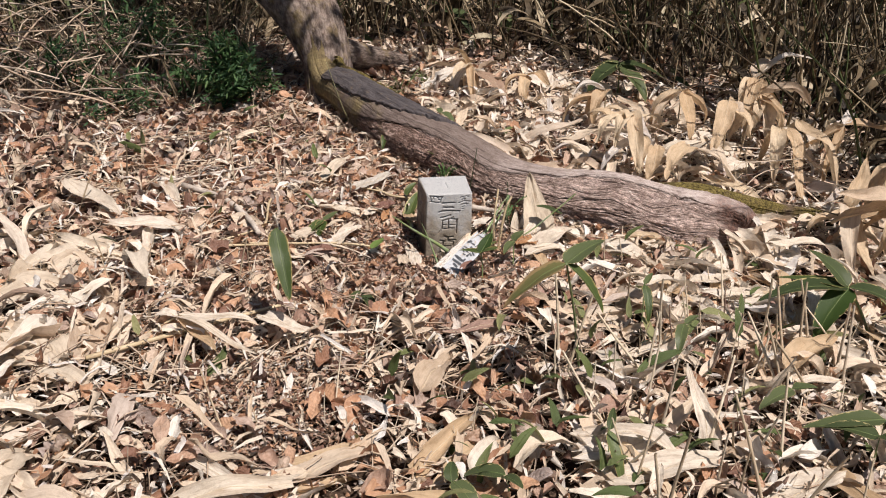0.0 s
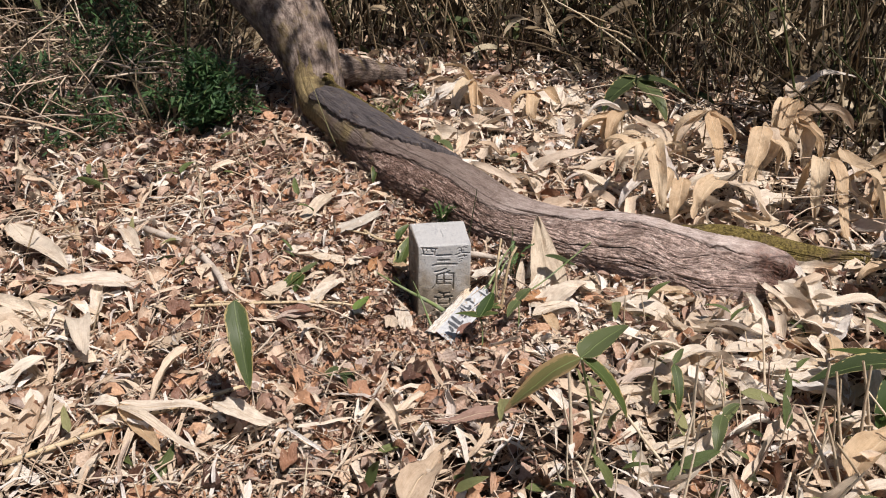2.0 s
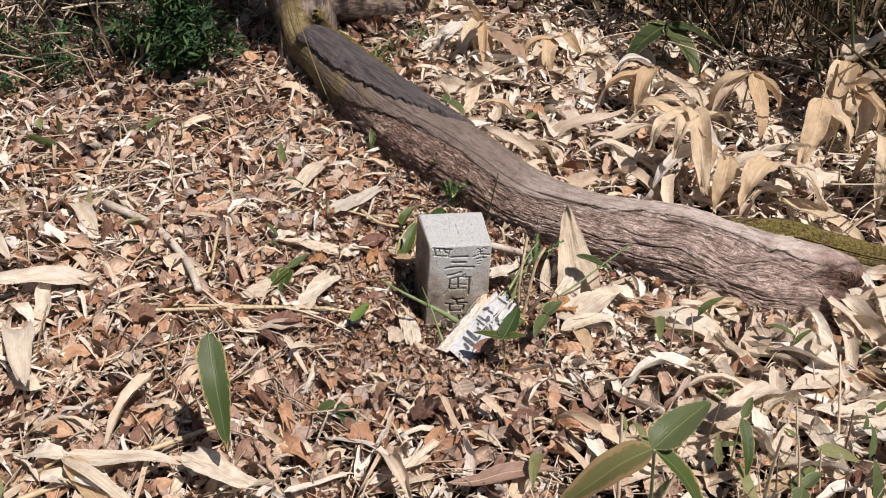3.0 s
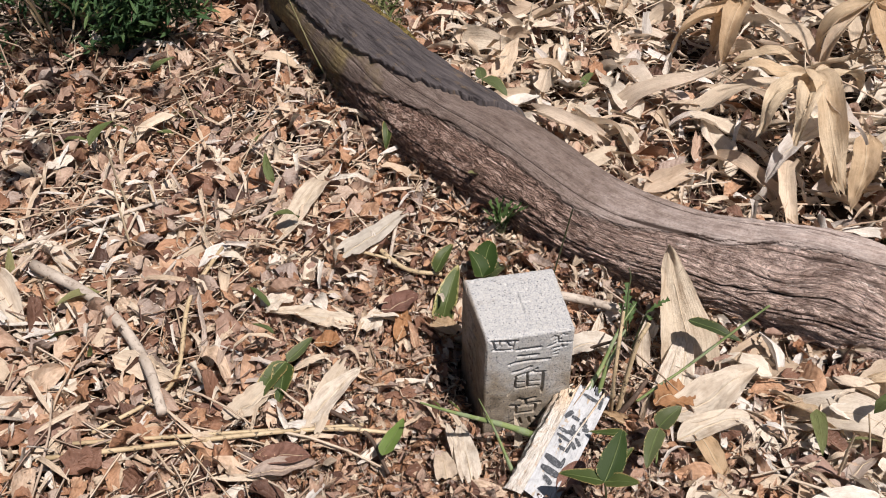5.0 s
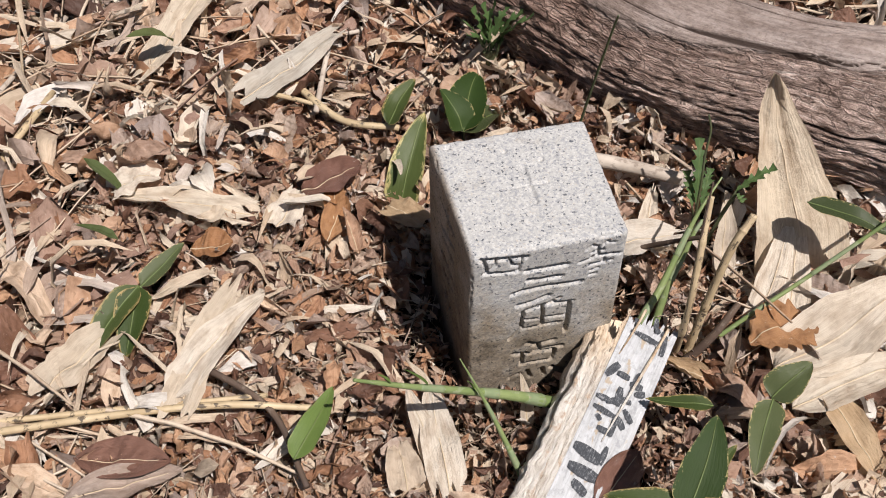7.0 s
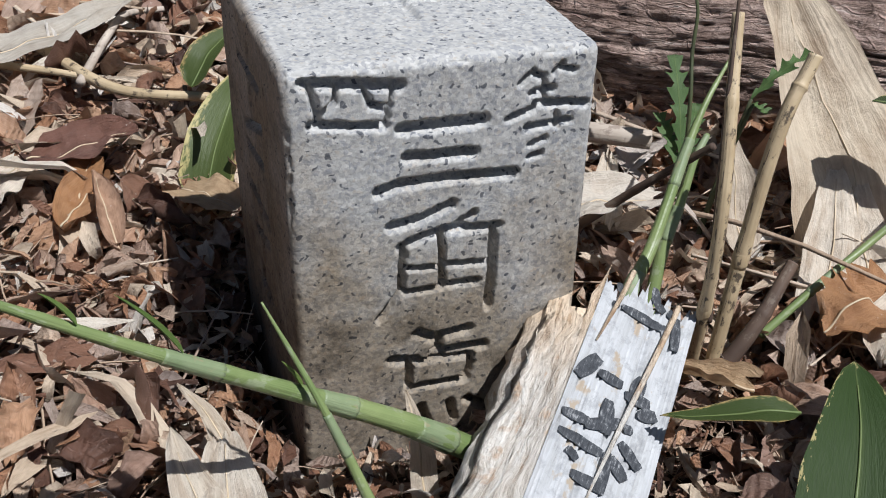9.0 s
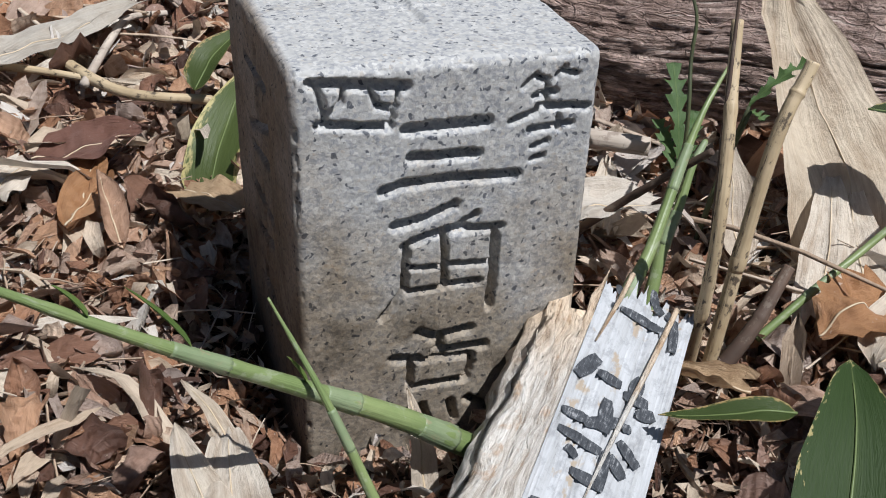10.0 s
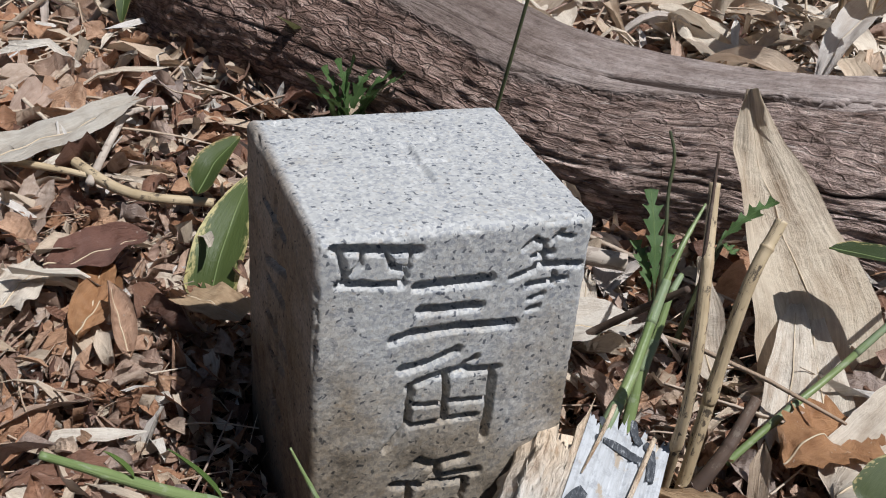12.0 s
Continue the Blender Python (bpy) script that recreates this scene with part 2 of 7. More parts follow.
def leaf_material(name, stops, per="island", rough=0.6, translucence=0.2, veins=9.0, spots=0.5, specular=0.35, relief=0.6, broad=False):
    """Dead leaf: a tint of its own for each leaf, blotches, long veins and a midrib."""
    k = Nodes(name)
    own = k.n("NewGeometry").outputs["Random Per Island"] if per == "island" else k.n("ObjectInfo").outputs["Random"]
    tint = k.ramp(own, stops)
    g = k.grain()
    blotch = k.noise(3.0, 5, k.stretched(g, 1.6, 0.8, 1.0), 0.6)
    fine = k.noise(16.0, 5, k.stretched(g, 0.25, 2.6, 1.0), 0.65)
    wrinkle = k.noise(95.0, 5, k.place(), 0.65)
    col = k.mix(k.math("MULTIPLY", k.ramp(blotch, [(0.45, (0, 0, 0)), (0.75, (1, 1, 1))]), spots), tint, k.mix(1.0, tint, (0.52, 0.42, 0.34), "MULTIPLY"))
    col = k.mix(0.45, col, k.ramp(fine, [(0.3, (0.68, 0.60, 0.50)), (0.62, (1.1, 1.1, 1.1))]), "MULTIPLY")
    col = k.mix(0.38, col, k.ramp(wrinkle, [(0.3, (0.62, 0.55, 0.50)), (0.48, (1.0, 1.0, 1.0)), (0.75, (1.12, 1.12, 1.12))]), "MULTIPLY")
    v = k.split(g)[1]
    rib = k.math("POWER", k.math("SUBTRACT", 1.0, k.math("ABSOLUTE", v)), 14.0)
    if broad:
        slant = k.math("SUBTRACT", k.math("MULTIPLY", k.split(g)[0], 46.0), k.math("MULTIPLY", k.math("ABSOLUTE", v), 7.0))
        vein = k.math("MULTIPLY", k.math("SINE", slant), 2.6)
        dots = k.ramp(k.noise(330.0, 2, k.place(), 0.5), [(0.70, (0, 0, 0)), (0.74, (1, 1, 1))])
        col = k.mix(k.math("MULTIPLY", dots, 0.55), col, (0.62, 0.54, 0.47))
    else:
        vein = k.math("SINE", k.math("MULTIPLY", v, veins * 3.14159))
    h = k.math("ADD", k.math("MULTIPLY", vein, 0.09), k.math("ADD", rib, fine))
    return k.surface(col, rough, k.bump(wrinkle, 0.5, 0.004, k.bump(h, relief, 0.0016)), translucence, specular)


def green_material(name, dark, light, edge, edge_at=0.72, rough=0.42):
    """Live bamboo leaf: green blade with fine veins, withered margin and tip."""
    k = Nodes(name)
    g = k.grain()
    own = k.n("ObjectInfo").outputs["Random"]
    u, v, _ = k.split(g)
    wob = k.noise(7.0, 5, k.stretched(g, 2.6, 1.1, 1.0), 0.65)
    tint = k.mix(own, dark, light)
    fine = k.noise(20.0, 3, k.stretched(g, 0.4, 3.0, 1.0), 0.6)
    col = k.mix(0.4, tint, k.ramp(fine, [(0.3, (0.6, 0.65, 0.6)), (0.7, (1.25, 1.2, 1.1))]), "MULTIPLY")
    rib = k.math("POWER", k.math("SUBTRACT", 1.0, k.math("ABSOLUTE", v)), 30.0)
    col = k.mix(k.math("MULTIPLY", rib, 0.4), col, (0.20, 0.25, 0.09))
    rim = k.math("MAXIMUM", k.math("ABSOLUTE", v), k.math("POWER", u, 3.0))
    rim = k.ramp(k.math("ADD", rim, k.math("MULTIPLY", k.math("SUBTRACT", wob, 0.5), 0.95)), [(edge_at, (0, 0, 0)), (min(1.0, edge_at + 0.16), (1, 1, 1))])
    col = k.mix(rim, col, edge)
    vein = k.math("SINE", k.math("MULTIPLY", v, 13 * 3.14159))
    return k.surface(col, rough, k.bump(k.math("ADD", k.math("MULTIPLY", vein, 0.10), k.math("ADD", rib, fine)), 0.35, 0.0008), 0.28, 0.32)


def stem_material(name, low, high, spots, rough=0.5, amount=0.5):
    k = Nodes(name)
    g = k.grain()
    n1 = k.noise(150.0, 5, k.stretched(g, 0.7, 1.0, 0.0), 0.65)
    n2 = k.noise(22.0, 4, k.stretched(g, 1.0, 1.0, 0.0), 0.6)
    col = k.mix(k.ramp(n2, [(0.35, (0, 0, 0)), (0.65, (1, 1, 1))]), low, high)
    col = k.mix(k.math("MULTIPLY", k.ramp(n1, [(0.55, (0, 0, 0)), (0.61, (1, 1, 1))]), amount), col, spots)
    fibre = k.noise(400.0, 2, k.stretched(g, 0.06, 1.6, 0.0), 0.6)
    return k.surface(col, rough, k.bump(k.math("ADD", fibre, n1), 0.5, 0.0008), 0.0, 0.4)


def soil_material():
    k = Nodes("soil")
    p = k.place()
    a, b = k.noise(7, 6, p, 0.65), k.noise(90, 5, p, 0.7)
    col = k.ramp(b, [(0.25, (0.025, 0.017, 0.013)), (0.5, (0.075, 0.05, 0.037)), (0.72, (0.18, 0.125, 0.09)), (0.85, (0.38, 0.29, 0.21))])
    col = k.mix(0.6, col, k.ramp(a, [(0.3, (0.55, 0.5, 0.45)), (0.7, (1.15, 1.1, 1.0))]), "MULTIPLY")
    return k.surface(col, 0.95, k.bump(b, 1.0, 0.012, k.bump(a, 0.6, 0.02)), 0, 0.15)


def granite_material():
    k = Nodes("granite")
    p = k.place()
    x, y, z = k.split(p)
    vor = k.n("TexVoronoi")
    vor.inputs["Scale"].default_value = 780
    k.link(p, vor.inputs["Vector"])
    cell = k.split(vor.outputs["Color"])[0]
    warp = k.n("TexNoise")
    warp.inputs["Scale"].default_value = 260
    k.link(p, warp.inputs["Vector"])
    moved = k.n("VectorMath")
    moved.operation = "MULTIPLY_ADD"
    k.link(warp.outputs["Color"], moved.inputs[0])
    moved.inputs[1].default_value = (0.0055, 0.0055, 0.0055)
    k.link(p, moved.inputs[2])
    flake = k.n("TexVoronoi")
    flake.inputs["Scale"].default_value = 640
    k.link(moved.outputs[0], flake.inputs["Vector"])
    fr, fg, fb = k.split(flake.outputs["Color"])
    big = k.noise(28, 5, p, 0.6)
    col = k.ramp(cell, [(0.0, (0.33, 0.334, 0.345)), (0.3, (0.40, 0.396, 0.388)), (0.7, (0.45, 0.445, 0.435)), (0.92, (0.51, 0.505, 0.495)), (1.0, (0.41, 0.38, 0.345))])
    col = k.mix(0.22, col, k.ramp(k.noise(310, 4, p, 0.6), [(0.34, (0.60, 0.62, 0.68)), (0.47, (0.97, 0.97, 0.98)), (0.66, (1.26, 1.24, 1.21))]), "MULTIPLY")
    dark = k.math("MULTIPLY", k.ramp(fr, [(0.044, (1, 1, 1)), (0.056, (0, 0, 0))]), k.ramp(flake.outputs["Distance"], [(0.5, (1, 1, 1)), (0.8, (0, 0, 0))]))
    grey = k.math("MULTIPLY", k.ramp(fg, [(0.14, (1, 1, 1)), (0.24, (0, 0, 0))]), 0.40)
    col = k.mix(grey, col, (0.16, 0.175, 0.215))
    col = k.mix(k.math("MULTIPLY", dark, 0.80), col, (0.035, 0.042, 0.062))
    # lower half weathered and dirty, with a wavy upper limit
    low = k.ramp(k.math("ADD", k.math("MULTIPLY", z, -4.6), k.math("MULTIPLY", big, 1.35)), [(0.05, (0, 0, 0)), (0.5, (1, 1, 1))])
    dirt = k.ramp(k.noise(42, 6, p, 0.7), [(0.34, (0.26, 0.21, 0.15)), (0.49, (0.86, 0.79, 0.70)), (0.7, (1.15, 1.12, 1.06))])
    col = k.mix(k.math("MULTIPLY", low, 0.85), col, k.mix(1.0, col, (0.60, 0.52, 0.42), "MULTIPLY"))
    col = k.mix(k.math("MULTIPLY", low, 0.8), col, k.mix(1.0, col, dirt, "MULTIPLY"))
    # brown stain on the left-hand side, with that side's shade painted into it
    stain_shade = k.math("MULTIPLY", k.ramp(k.math("MULTIPLY", x, -1.0), [(0.0555, (0, 0, 0)), (0.0585, (1, 1, 1))]), k.ramp(k.noise(24, 6, p, 0.7), [(0.25, (0.5, 0.5, 0.5)), (0.6, (1, 1, 1))]))
    col = k.mix(stain_shade, col, k.mix(1.0, col, (0.56, 0.46, 0.37), "MULTIPLY"))
    grit = k.noise(700, 3, p, 0.7)
    return k.surface(col, 0.72, k.bump(grit, 0.45, 0.0007, k.bump(k.noise(150, 5, p, 0.65), 0.32, 0.001)), 0, 0.35)


# where the smooth outer wood breaks off above the crumbling flank: metres along the log, angle
BREAK = [(0.0, -0.5), (0.5, -0.35), (0.66, -0.05), (0.91, 0.65), (1.07, 0.84), (1.18, 0.92), (1.30, 0.82), (1.40, 0.88), (1.47, 1.08), (1.58, 1.18), (1.75, 1.25), (2.1, 1.2)]


def wood_material():
    """Weathered bare log: silver-brown fibres; a charred upper strip and moss at its root end."""
    k = Nodes("weathered_wood")
    g = k.grain()
    s, v, crack = k.split(g)
    warp = k.noise(3.0, 3, k.stretched(g, 2.0, 2.0, 0.0), 0.5)
    node = k.n("CombineXYZ")
    k.link(s, node.inputs[0])
    k.link(k.math("ADD", v, k.math("MULTIPLY", warp, 0.005)), node.inputs[1])
    gv = node.outputs[0]
    fib = k.noise(1.0, 7, k.stretched(gv, 24, 200, 1), 0.75)
    band = k.noise(1.0, 5, k.stretched(gv, 9, 75, 1), 0.6)
    chunk = k.noise(1.0, 6, k.stretched(gv, 38, 95, 1), 0.7)
    col = k.ramp(fib, [(0.22, (0.212, 0.170, 0.150)), (0.42, (0.302, 0.250, 0.224)), (0.58, (0.362, 0.308, 0.280)), (0.78, (0.48, 0.425, 0.395))])
    col = k.mix(0.4, col, k.ramp(band, [(0.3, (0.5, 0.43, 0.40)), (0.52, (0.95, 0.9, 0.88)), (0.75, (1.25, 1.2, 1.18))]), "MULTIPLY")
    col = k.mix(0.45, col, k.ramp(chunk, [(0.32, (0.42, 0.36, 0.33)), (0.5, (1.0, 0.97, 0.95)), (0.72, (1.3, 1.28, 1.27))]), "MULTIPLY")
    brink = k.ramp(k.math("DIVIDE", s, 2.1), [(at / 2.1, (0.25 + angle / 4,) * 3) for at, angle in BREAK])
    below = k.math("SUBTRACT", k.math("MULTIPLY", k.math("SUBTRACT", brink, 0.25), 4.0), k.math("DIVIDE", v, 0.085))
    below = k.math("ADD", below, k.math("MULTIPLY", k.math("SUBTRACT", k.noise(1.0, 4, k.stretched(gv, 14, 30, 1), 0.6), 0.5), 0.35))
    flank = k.ramp(below, [(0.0, (0, 0, 0)), (0.07, (1, 1, 1))])
    blotch = k.noise(1.0, 6, k.stretched(gv, 26, 34, 1), 0.68)
    col = k.mix(0.7, col, k.ramp(blotch, [(0.34, (0.55, 0.49, 0.46)), (0.47, (0.92, 0.89, 0.88)), (0.6, (1.12, 1.13, 1.15)), (0.74, (1.4, 1.38, 1.36))]), "MULTIPLY")
    # small splintered plates on the flank
    plate = k.n("TexVoronoi")
    plate.feature = "DISTANCE_TO_EDGE"
    plate.inputs["Scale"].default_value = 1.0
    mixed = k.n("VectorMath")
    mixed.operation = "MULTIPLY_ADD"
    tex = k.n("TexNoise")
    tex.inputs["Scale"].default_value = 1.0
    tex.inputs["Detail"].default_value = 3.0
    k.link(k.stretched(gv, 60, 90, 1), tex.inputs["Vector"])
    k.link(tex.outputs["Color"], mixed.inputs[0])
    mixed.inputs[1].default_value = (2.4, 2.8, 0)
    k.link(k.stretched(gv, 54, 190, 1), mixed.inputs[2])
    k.link(mixed.outputs[0], plate.inputs["Vector"])
    gap = k.ramp(plate.outputs["Distance"], [(0.0, (1, 1, 1)), (0.13, (0, 0, 0))])
    tile = k.n("TexVoronoi")
    tile.inputs["Scale"].default_value = 1.0
    k.link(mixed.outputs[0], tile.inputs["Vector"])
    tint = k.split(tile.outputs["Color"])[0]
    rough = k.noise(1.0, 7, k.stretched(gv, 75, 170, 1), 0.75)
    col = k.mix(k.math("MULTIPLY", flank, 0.7), col, k.mix(1.0, col, k.ramp(rough, [(0.36, (0.22, 0.16, 0.135)), (0.45, (0.80, 0.71, 0.66)), (0.53, (1.08, 1.0, 0.96)), (0.64, (1.6, 1.54, 1.5))]), "MULTIPLY"))
    col = k.mix(0.5, col, k.ramp(k.noise(260.0, 5, k.place(), 0.7), [(0.34, (0.5, 0.46, 0.43)), (0.48, (1.0, 0.98, 0.97)), (0.7, (1.3, 1.28, 1.26))]), "MULTIPLY")
    col = k.mix(k.ramp(crack, [(0.27, (0, 0, 0)), (0.66, (1, 1, 1))]), col, (0.055, 0.037, 0.03))
    check = k.noise(1.0, 4, k.stretched(gv, 34, 380, 1), 0.65)
    line = k.ramp(check, [(0.38, (1, 1, 1)), (0.45, (0, 0, 0))])
    fleck = k.math("MULTIPLY", k.ramp(check, [(0.60, (0, 0, 0)), (0.67, (1, 1, 1))]), k.math("MULTIPLY", flank, 0.7))
    weight = k.math("ADD", 0.16, k.math("MULTIPLY", flank, 0.40))
    col = k.mix(k.math("MULTIPLY", line, weight), col, (0.05, 0.034, 0.027))
    col = k.mix(fleck, col, (0.52, 0.46, 0.42))
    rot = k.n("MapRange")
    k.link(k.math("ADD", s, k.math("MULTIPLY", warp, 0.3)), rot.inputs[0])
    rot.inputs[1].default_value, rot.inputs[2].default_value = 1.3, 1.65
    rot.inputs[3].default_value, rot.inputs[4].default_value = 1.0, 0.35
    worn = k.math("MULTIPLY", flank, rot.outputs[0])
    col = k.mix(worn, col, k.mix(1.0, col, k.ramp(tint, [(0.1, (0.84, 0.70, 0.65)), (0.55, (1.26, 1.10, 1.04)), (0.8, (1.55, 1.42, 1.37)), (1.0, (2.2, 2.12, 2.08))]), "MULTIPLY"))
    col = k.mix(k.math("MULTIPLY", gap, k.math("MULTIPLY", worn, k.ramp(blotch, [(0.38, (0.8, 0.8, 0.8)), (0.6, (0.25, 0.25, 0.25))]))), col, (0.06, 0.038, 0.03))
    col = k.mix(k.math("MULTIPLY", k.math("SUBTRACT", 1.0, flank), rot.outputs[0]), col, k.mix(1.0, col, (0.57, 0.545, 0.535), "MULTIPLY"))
    silver = k.n("MapRange")
    k.link(k.math("ADD", s, k.math("MULTIPLY", warp, 0.3)), silver.inputs[0])
    silver.inputs[1].default_value, silver.inputs[2].default_value = 1.43, 1.74
    col = k.mix(silver.outputs[0], col, k.mix(1.0, col, (1.70, 1.78, 1.84), "MULTIPLY"))
    h = k.math("ADD", k.math("ADD", k.math("MULTIPLY", fib, 0.5), k.math("MULTIPLY", check, k.math("ADD", 0.4, k.math("MULTIPLY", flank, 1.2)))), k.math("ADD", k.math("MULTIPLY", band, 0.5), k.math("ADD", chunk, k.math("MULTIPLY", k.math("MULTIPLY", rough, flank), 2.0))))
    h = k.math("ADD", h, k.math("MULTIPLY", worn, k.math("SUBTRACT", k.math("MULTIPLY", tint, 0.6), k.math("MULTIPLY", gap, 1.4))))
    return k, col, h, s, v


def log_material():
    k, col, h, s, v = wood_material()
    p = k.place()
    n = k.noise(9, 5, p, 0.6)
    moss = k.ramp(k.math("ADD", k.math("MULTIPLY", s, -0.95), k.math("MULTIPLY", n, 1.6)), [(0.02, (0, 0, 0)), (0.32, (1, 1, 1))])
    mcol = k.ramp(k.noise(60, 5, p, 0.7), [(0.3, (0.09, 0.065, 0.035)), (0.55, (0.24, 0.18, 0.085)), (0.75, (0.37, 0.30, 0.13))])
    col = k.mix(k.math("MULTIPLY", moss, 0.9), col, mcol)
    # rust-red rot towards the broken end
    node = k.n("MapRange")
    k.link(k.math("ADD", s, k.math("MULTIPLY", n, 0.22)), node.inputs[0])
    node.inputs[1].default_value, node.inputs[2].default_value = 2.0, 2.09
    col = k.mix(k.math("MULTIPLY", node.outputs[0], 0.88), col, k.ramp(k.noise(110, 5, p, 0.7), [(0.38, (0.03, 0.016, 0.013)), (0.55, (0.15, 0.066, 0.046)), (0.7, (0.26, 0.14, 0.10))]))
    return k.surface(col, 0.85, k.bump(h, 1.0, 0.006), 0, 0.25)


def charred_material():
    k = Nodes("charred_wood")
    g = k.grain()
    f = k.noise(1.0, 6, k.stretched(g, 12, 170, 1), 0.62)
    b = k.noise(1.0, 5, k.stretched(g, 40, 60, 1), 0.7)
    col = k.ramp(f, [(0.34, (0.03, 0.025, 0.026)), (0.46, (0.068, 0.058, 0.060)), (0.66, (0.115, 0.098, 0.097))])
    col = k.mix(k.math("MULTIPLY", k.ramp(b, [(0.56, (0, 0, 0)), (0.66, (1, 1, 1))]), 0.6), col, (0.17, 0.12, 0.075))
    return k.surface(col, 0.7, k.bump(k.math("ADD", f, b), 1.0, 0.007), 0, 0.35)


def moss_material():
    k = Nodes("moss")
    p = k.place()
    a, b = k.noise(11, 4, p, 0.6), k.noise(140, 5, p, 0.75)
    col = k.ramp(b, [(0.36, (0.04, 0.03, 0.014)), (0.5, (0.155, 0.12, 0.042)), (0.64, (0.31, 0.245, 0.09))])
    col = k.mix(k.ramp(a, [(0.5, (0, 0, 0)), (0.68, (1, 1, 1))]), col, (0.13, 0.09, 0.065))
    return k.surface(col, 0.95, k.bump(b, 1.0, 0.008), 0, 0.1)


def bark_material():
    k = Nodes("bark")
    g = k.grain()
    p = k.place()
    a = k.noise(1.0, 7, k.stretched(g, 26, 60, 1), 0.75)
    b = k.noise(14, 5, p, 0.65)
    col = k.ramp(a, [(0.3, (0.035, 0.026, 0.022)), (0.46, (0.15, 0.115, 0.098)), (0.68, (0.38, 0.32, 0.28))])
    col = k.mix(0.75, col, k.ramp(k.noise(26, 4, p, 0.6), [(0.36, (0.32, 0.28, 0.27)), (0.48, (0.95, 0.92, 0.9)), (0.66, (1.5, 1.42, 1.36))]), "MULTIPLY")
    col = k.mix(k.math("MULTIPLY", k.ramp(b, [(0.52, (0, 0, 0)), (0.7, (1, 1, 1))]), 0.6), col, (0.26, 0.19, 0.06))
    return k.surface(col, 0.9, k.bump(a, 1.0, 0.012), 0, 0.2)


def paint_material():
    k = Nodes("white_paint")
    g = k.grain()
    n = k.noise(1.0, 6, k.stretched(g, 30, 260, 1), 0.7)
    wear = k.noise(1.0, 4, k.stretched(g, 60, 90, 1), 0.65)
    col = k.ramp(n, [(0.30, (0.15, 0.145, 0.14)), (0.38, (0.36, 0.365, 0.375)), (0.55, (0.45, 0.46, 0.48)), (0.75, (0.52, 0.53, 0.55))])
    col = k.mix(k.math("MULTIPLY", k.ramp(k.noise(120.0, 6, k.place(), 0.75), [(0.5, (0, 0, 0)), (0.62, (1, 1, 1))]), 0.55), col, (0.22, 0.225, 0.24))
    col = k.mix(k.ramp(wear, [(0.59, (0, 0, 0)), (0.65, (1, 1, 1))]), col, (0.36, 0.30, 0.235))
    return k.surface(col, 0.6, k.bump(n, 0.5, 0.0015), 0, 0.3)


def rotten_material():
    k = Nodes("rotten_wood")
    g = k.grain()
    n = k.noise(1.0, 7, k.stretched(g, 34, 330, 1), 0.72)
    b = k.noise(1.0, 5, k.stretched(g, 60, 110, 1), 0.65)
    col = k.ramp(n, [(0.30, (0.12, 0.08, 0.055)), (0.38, (0.44, 0.38, 0.32)), (0.5, (0.68, 0.63, 0.57)), (0.7, (0.80, 0.78, 0.74))])
    along = k.math("ADD", k.split(g)[0], k.math("MULTIPLY", k.noise(1.0, 4, k.stretched(g, 25, 120, 1), 0.6), 0.05))
    col = k.mix(k.ramp(along, [(0.06, (1, 1, 1)), (0.10, (0, 0, 0))]), col, k.mix(1.0, col, (1.05, 0.90, 0.74), "MULTIPLY"))
    col = k.mix(0.5, col, k.ramp(k.noise(260.0, 5, k.place(), 0.7), [(0.32, (0.6, 0.54, 0.48)), (0.5, (1, 1, 1))]), "MULTIPLY")
    col = k.mix(k.math("MULTIPLY", k.ramp(b, [(0.56, (0, 0, 0)), (0.64, (1, 1, 1))]), 0.6), col, (0.46, 0.29, 0.17))
    return k.surface(col, 0.9, k.bump(k.math("ADD", n, b), 1.0, 0.004), 0, 0.15)


def ink_material():
    """Brushed black paint, worn thin along the grain."""
    k = Nodes("black_paint")
    p = k.place()
    n = k.noise(1.0, 6, k.stretched(p, 130, 900, 200), 0.75)
    b = k.noise(420.0, 4, p, 0.7)
    col = k.ramp(k.math("ADD", k.math("MULTIPLY", n, 0.6), k.math("MULTIPLY", b, 0.4)), [(0.42, (0.035, 0.038, 0.045)), (0.54, (0.07, 0.075, 0.085)), (0.62, (0.30, 0.305, 0.32))])
    return k.surface(col, 0.7, k.bump(n, 0.4, 0.0006), 0, 0.2)


CREAM = [(0.0, (0.54, 0.42, 0.31)), (0.22, (0.73, 0.63, 0.51)), (0.45, (0.62, 0.485, 0.36)), (0.68, (0.79, 0.715, 0.61)), (0.9, (0.76, 0.73, 0.70)), (1.0, (0.42, 0.29, 0.21))]
TAN = [(0.0, (0.62, 0.45, 0.285)), (0.4, (0.71, 0.55, 0.375)), (0.75, (0.78, 0.65, 0.48)), (1.0, (0.52, 0.36, 0.215))]
BROWN = [(0.0, (0.085, 0.045, 0.034)), (0.14, (0.22, 0.115, 0.08)), (0.3, (0.47, 0.255, 0.15)), (0.46, (0.63, 0.40, 0.26)), (0.6, (0.36, 0.235, 0.19)), (0.74, (0.56, 0.39, 0.29)), (0.88, (0.40, 0.325, 0.295)), (1.0, (0.73, 0.56, 0.42))]
STRAW = [(0.0, (0.34, 0.245, 0.18)), (0.4, (0.50, 0.385, 0.285)), (0.8, (0.64, 0.545, 0.44)), (1.0, (0.20, 0.125, 0.10))]
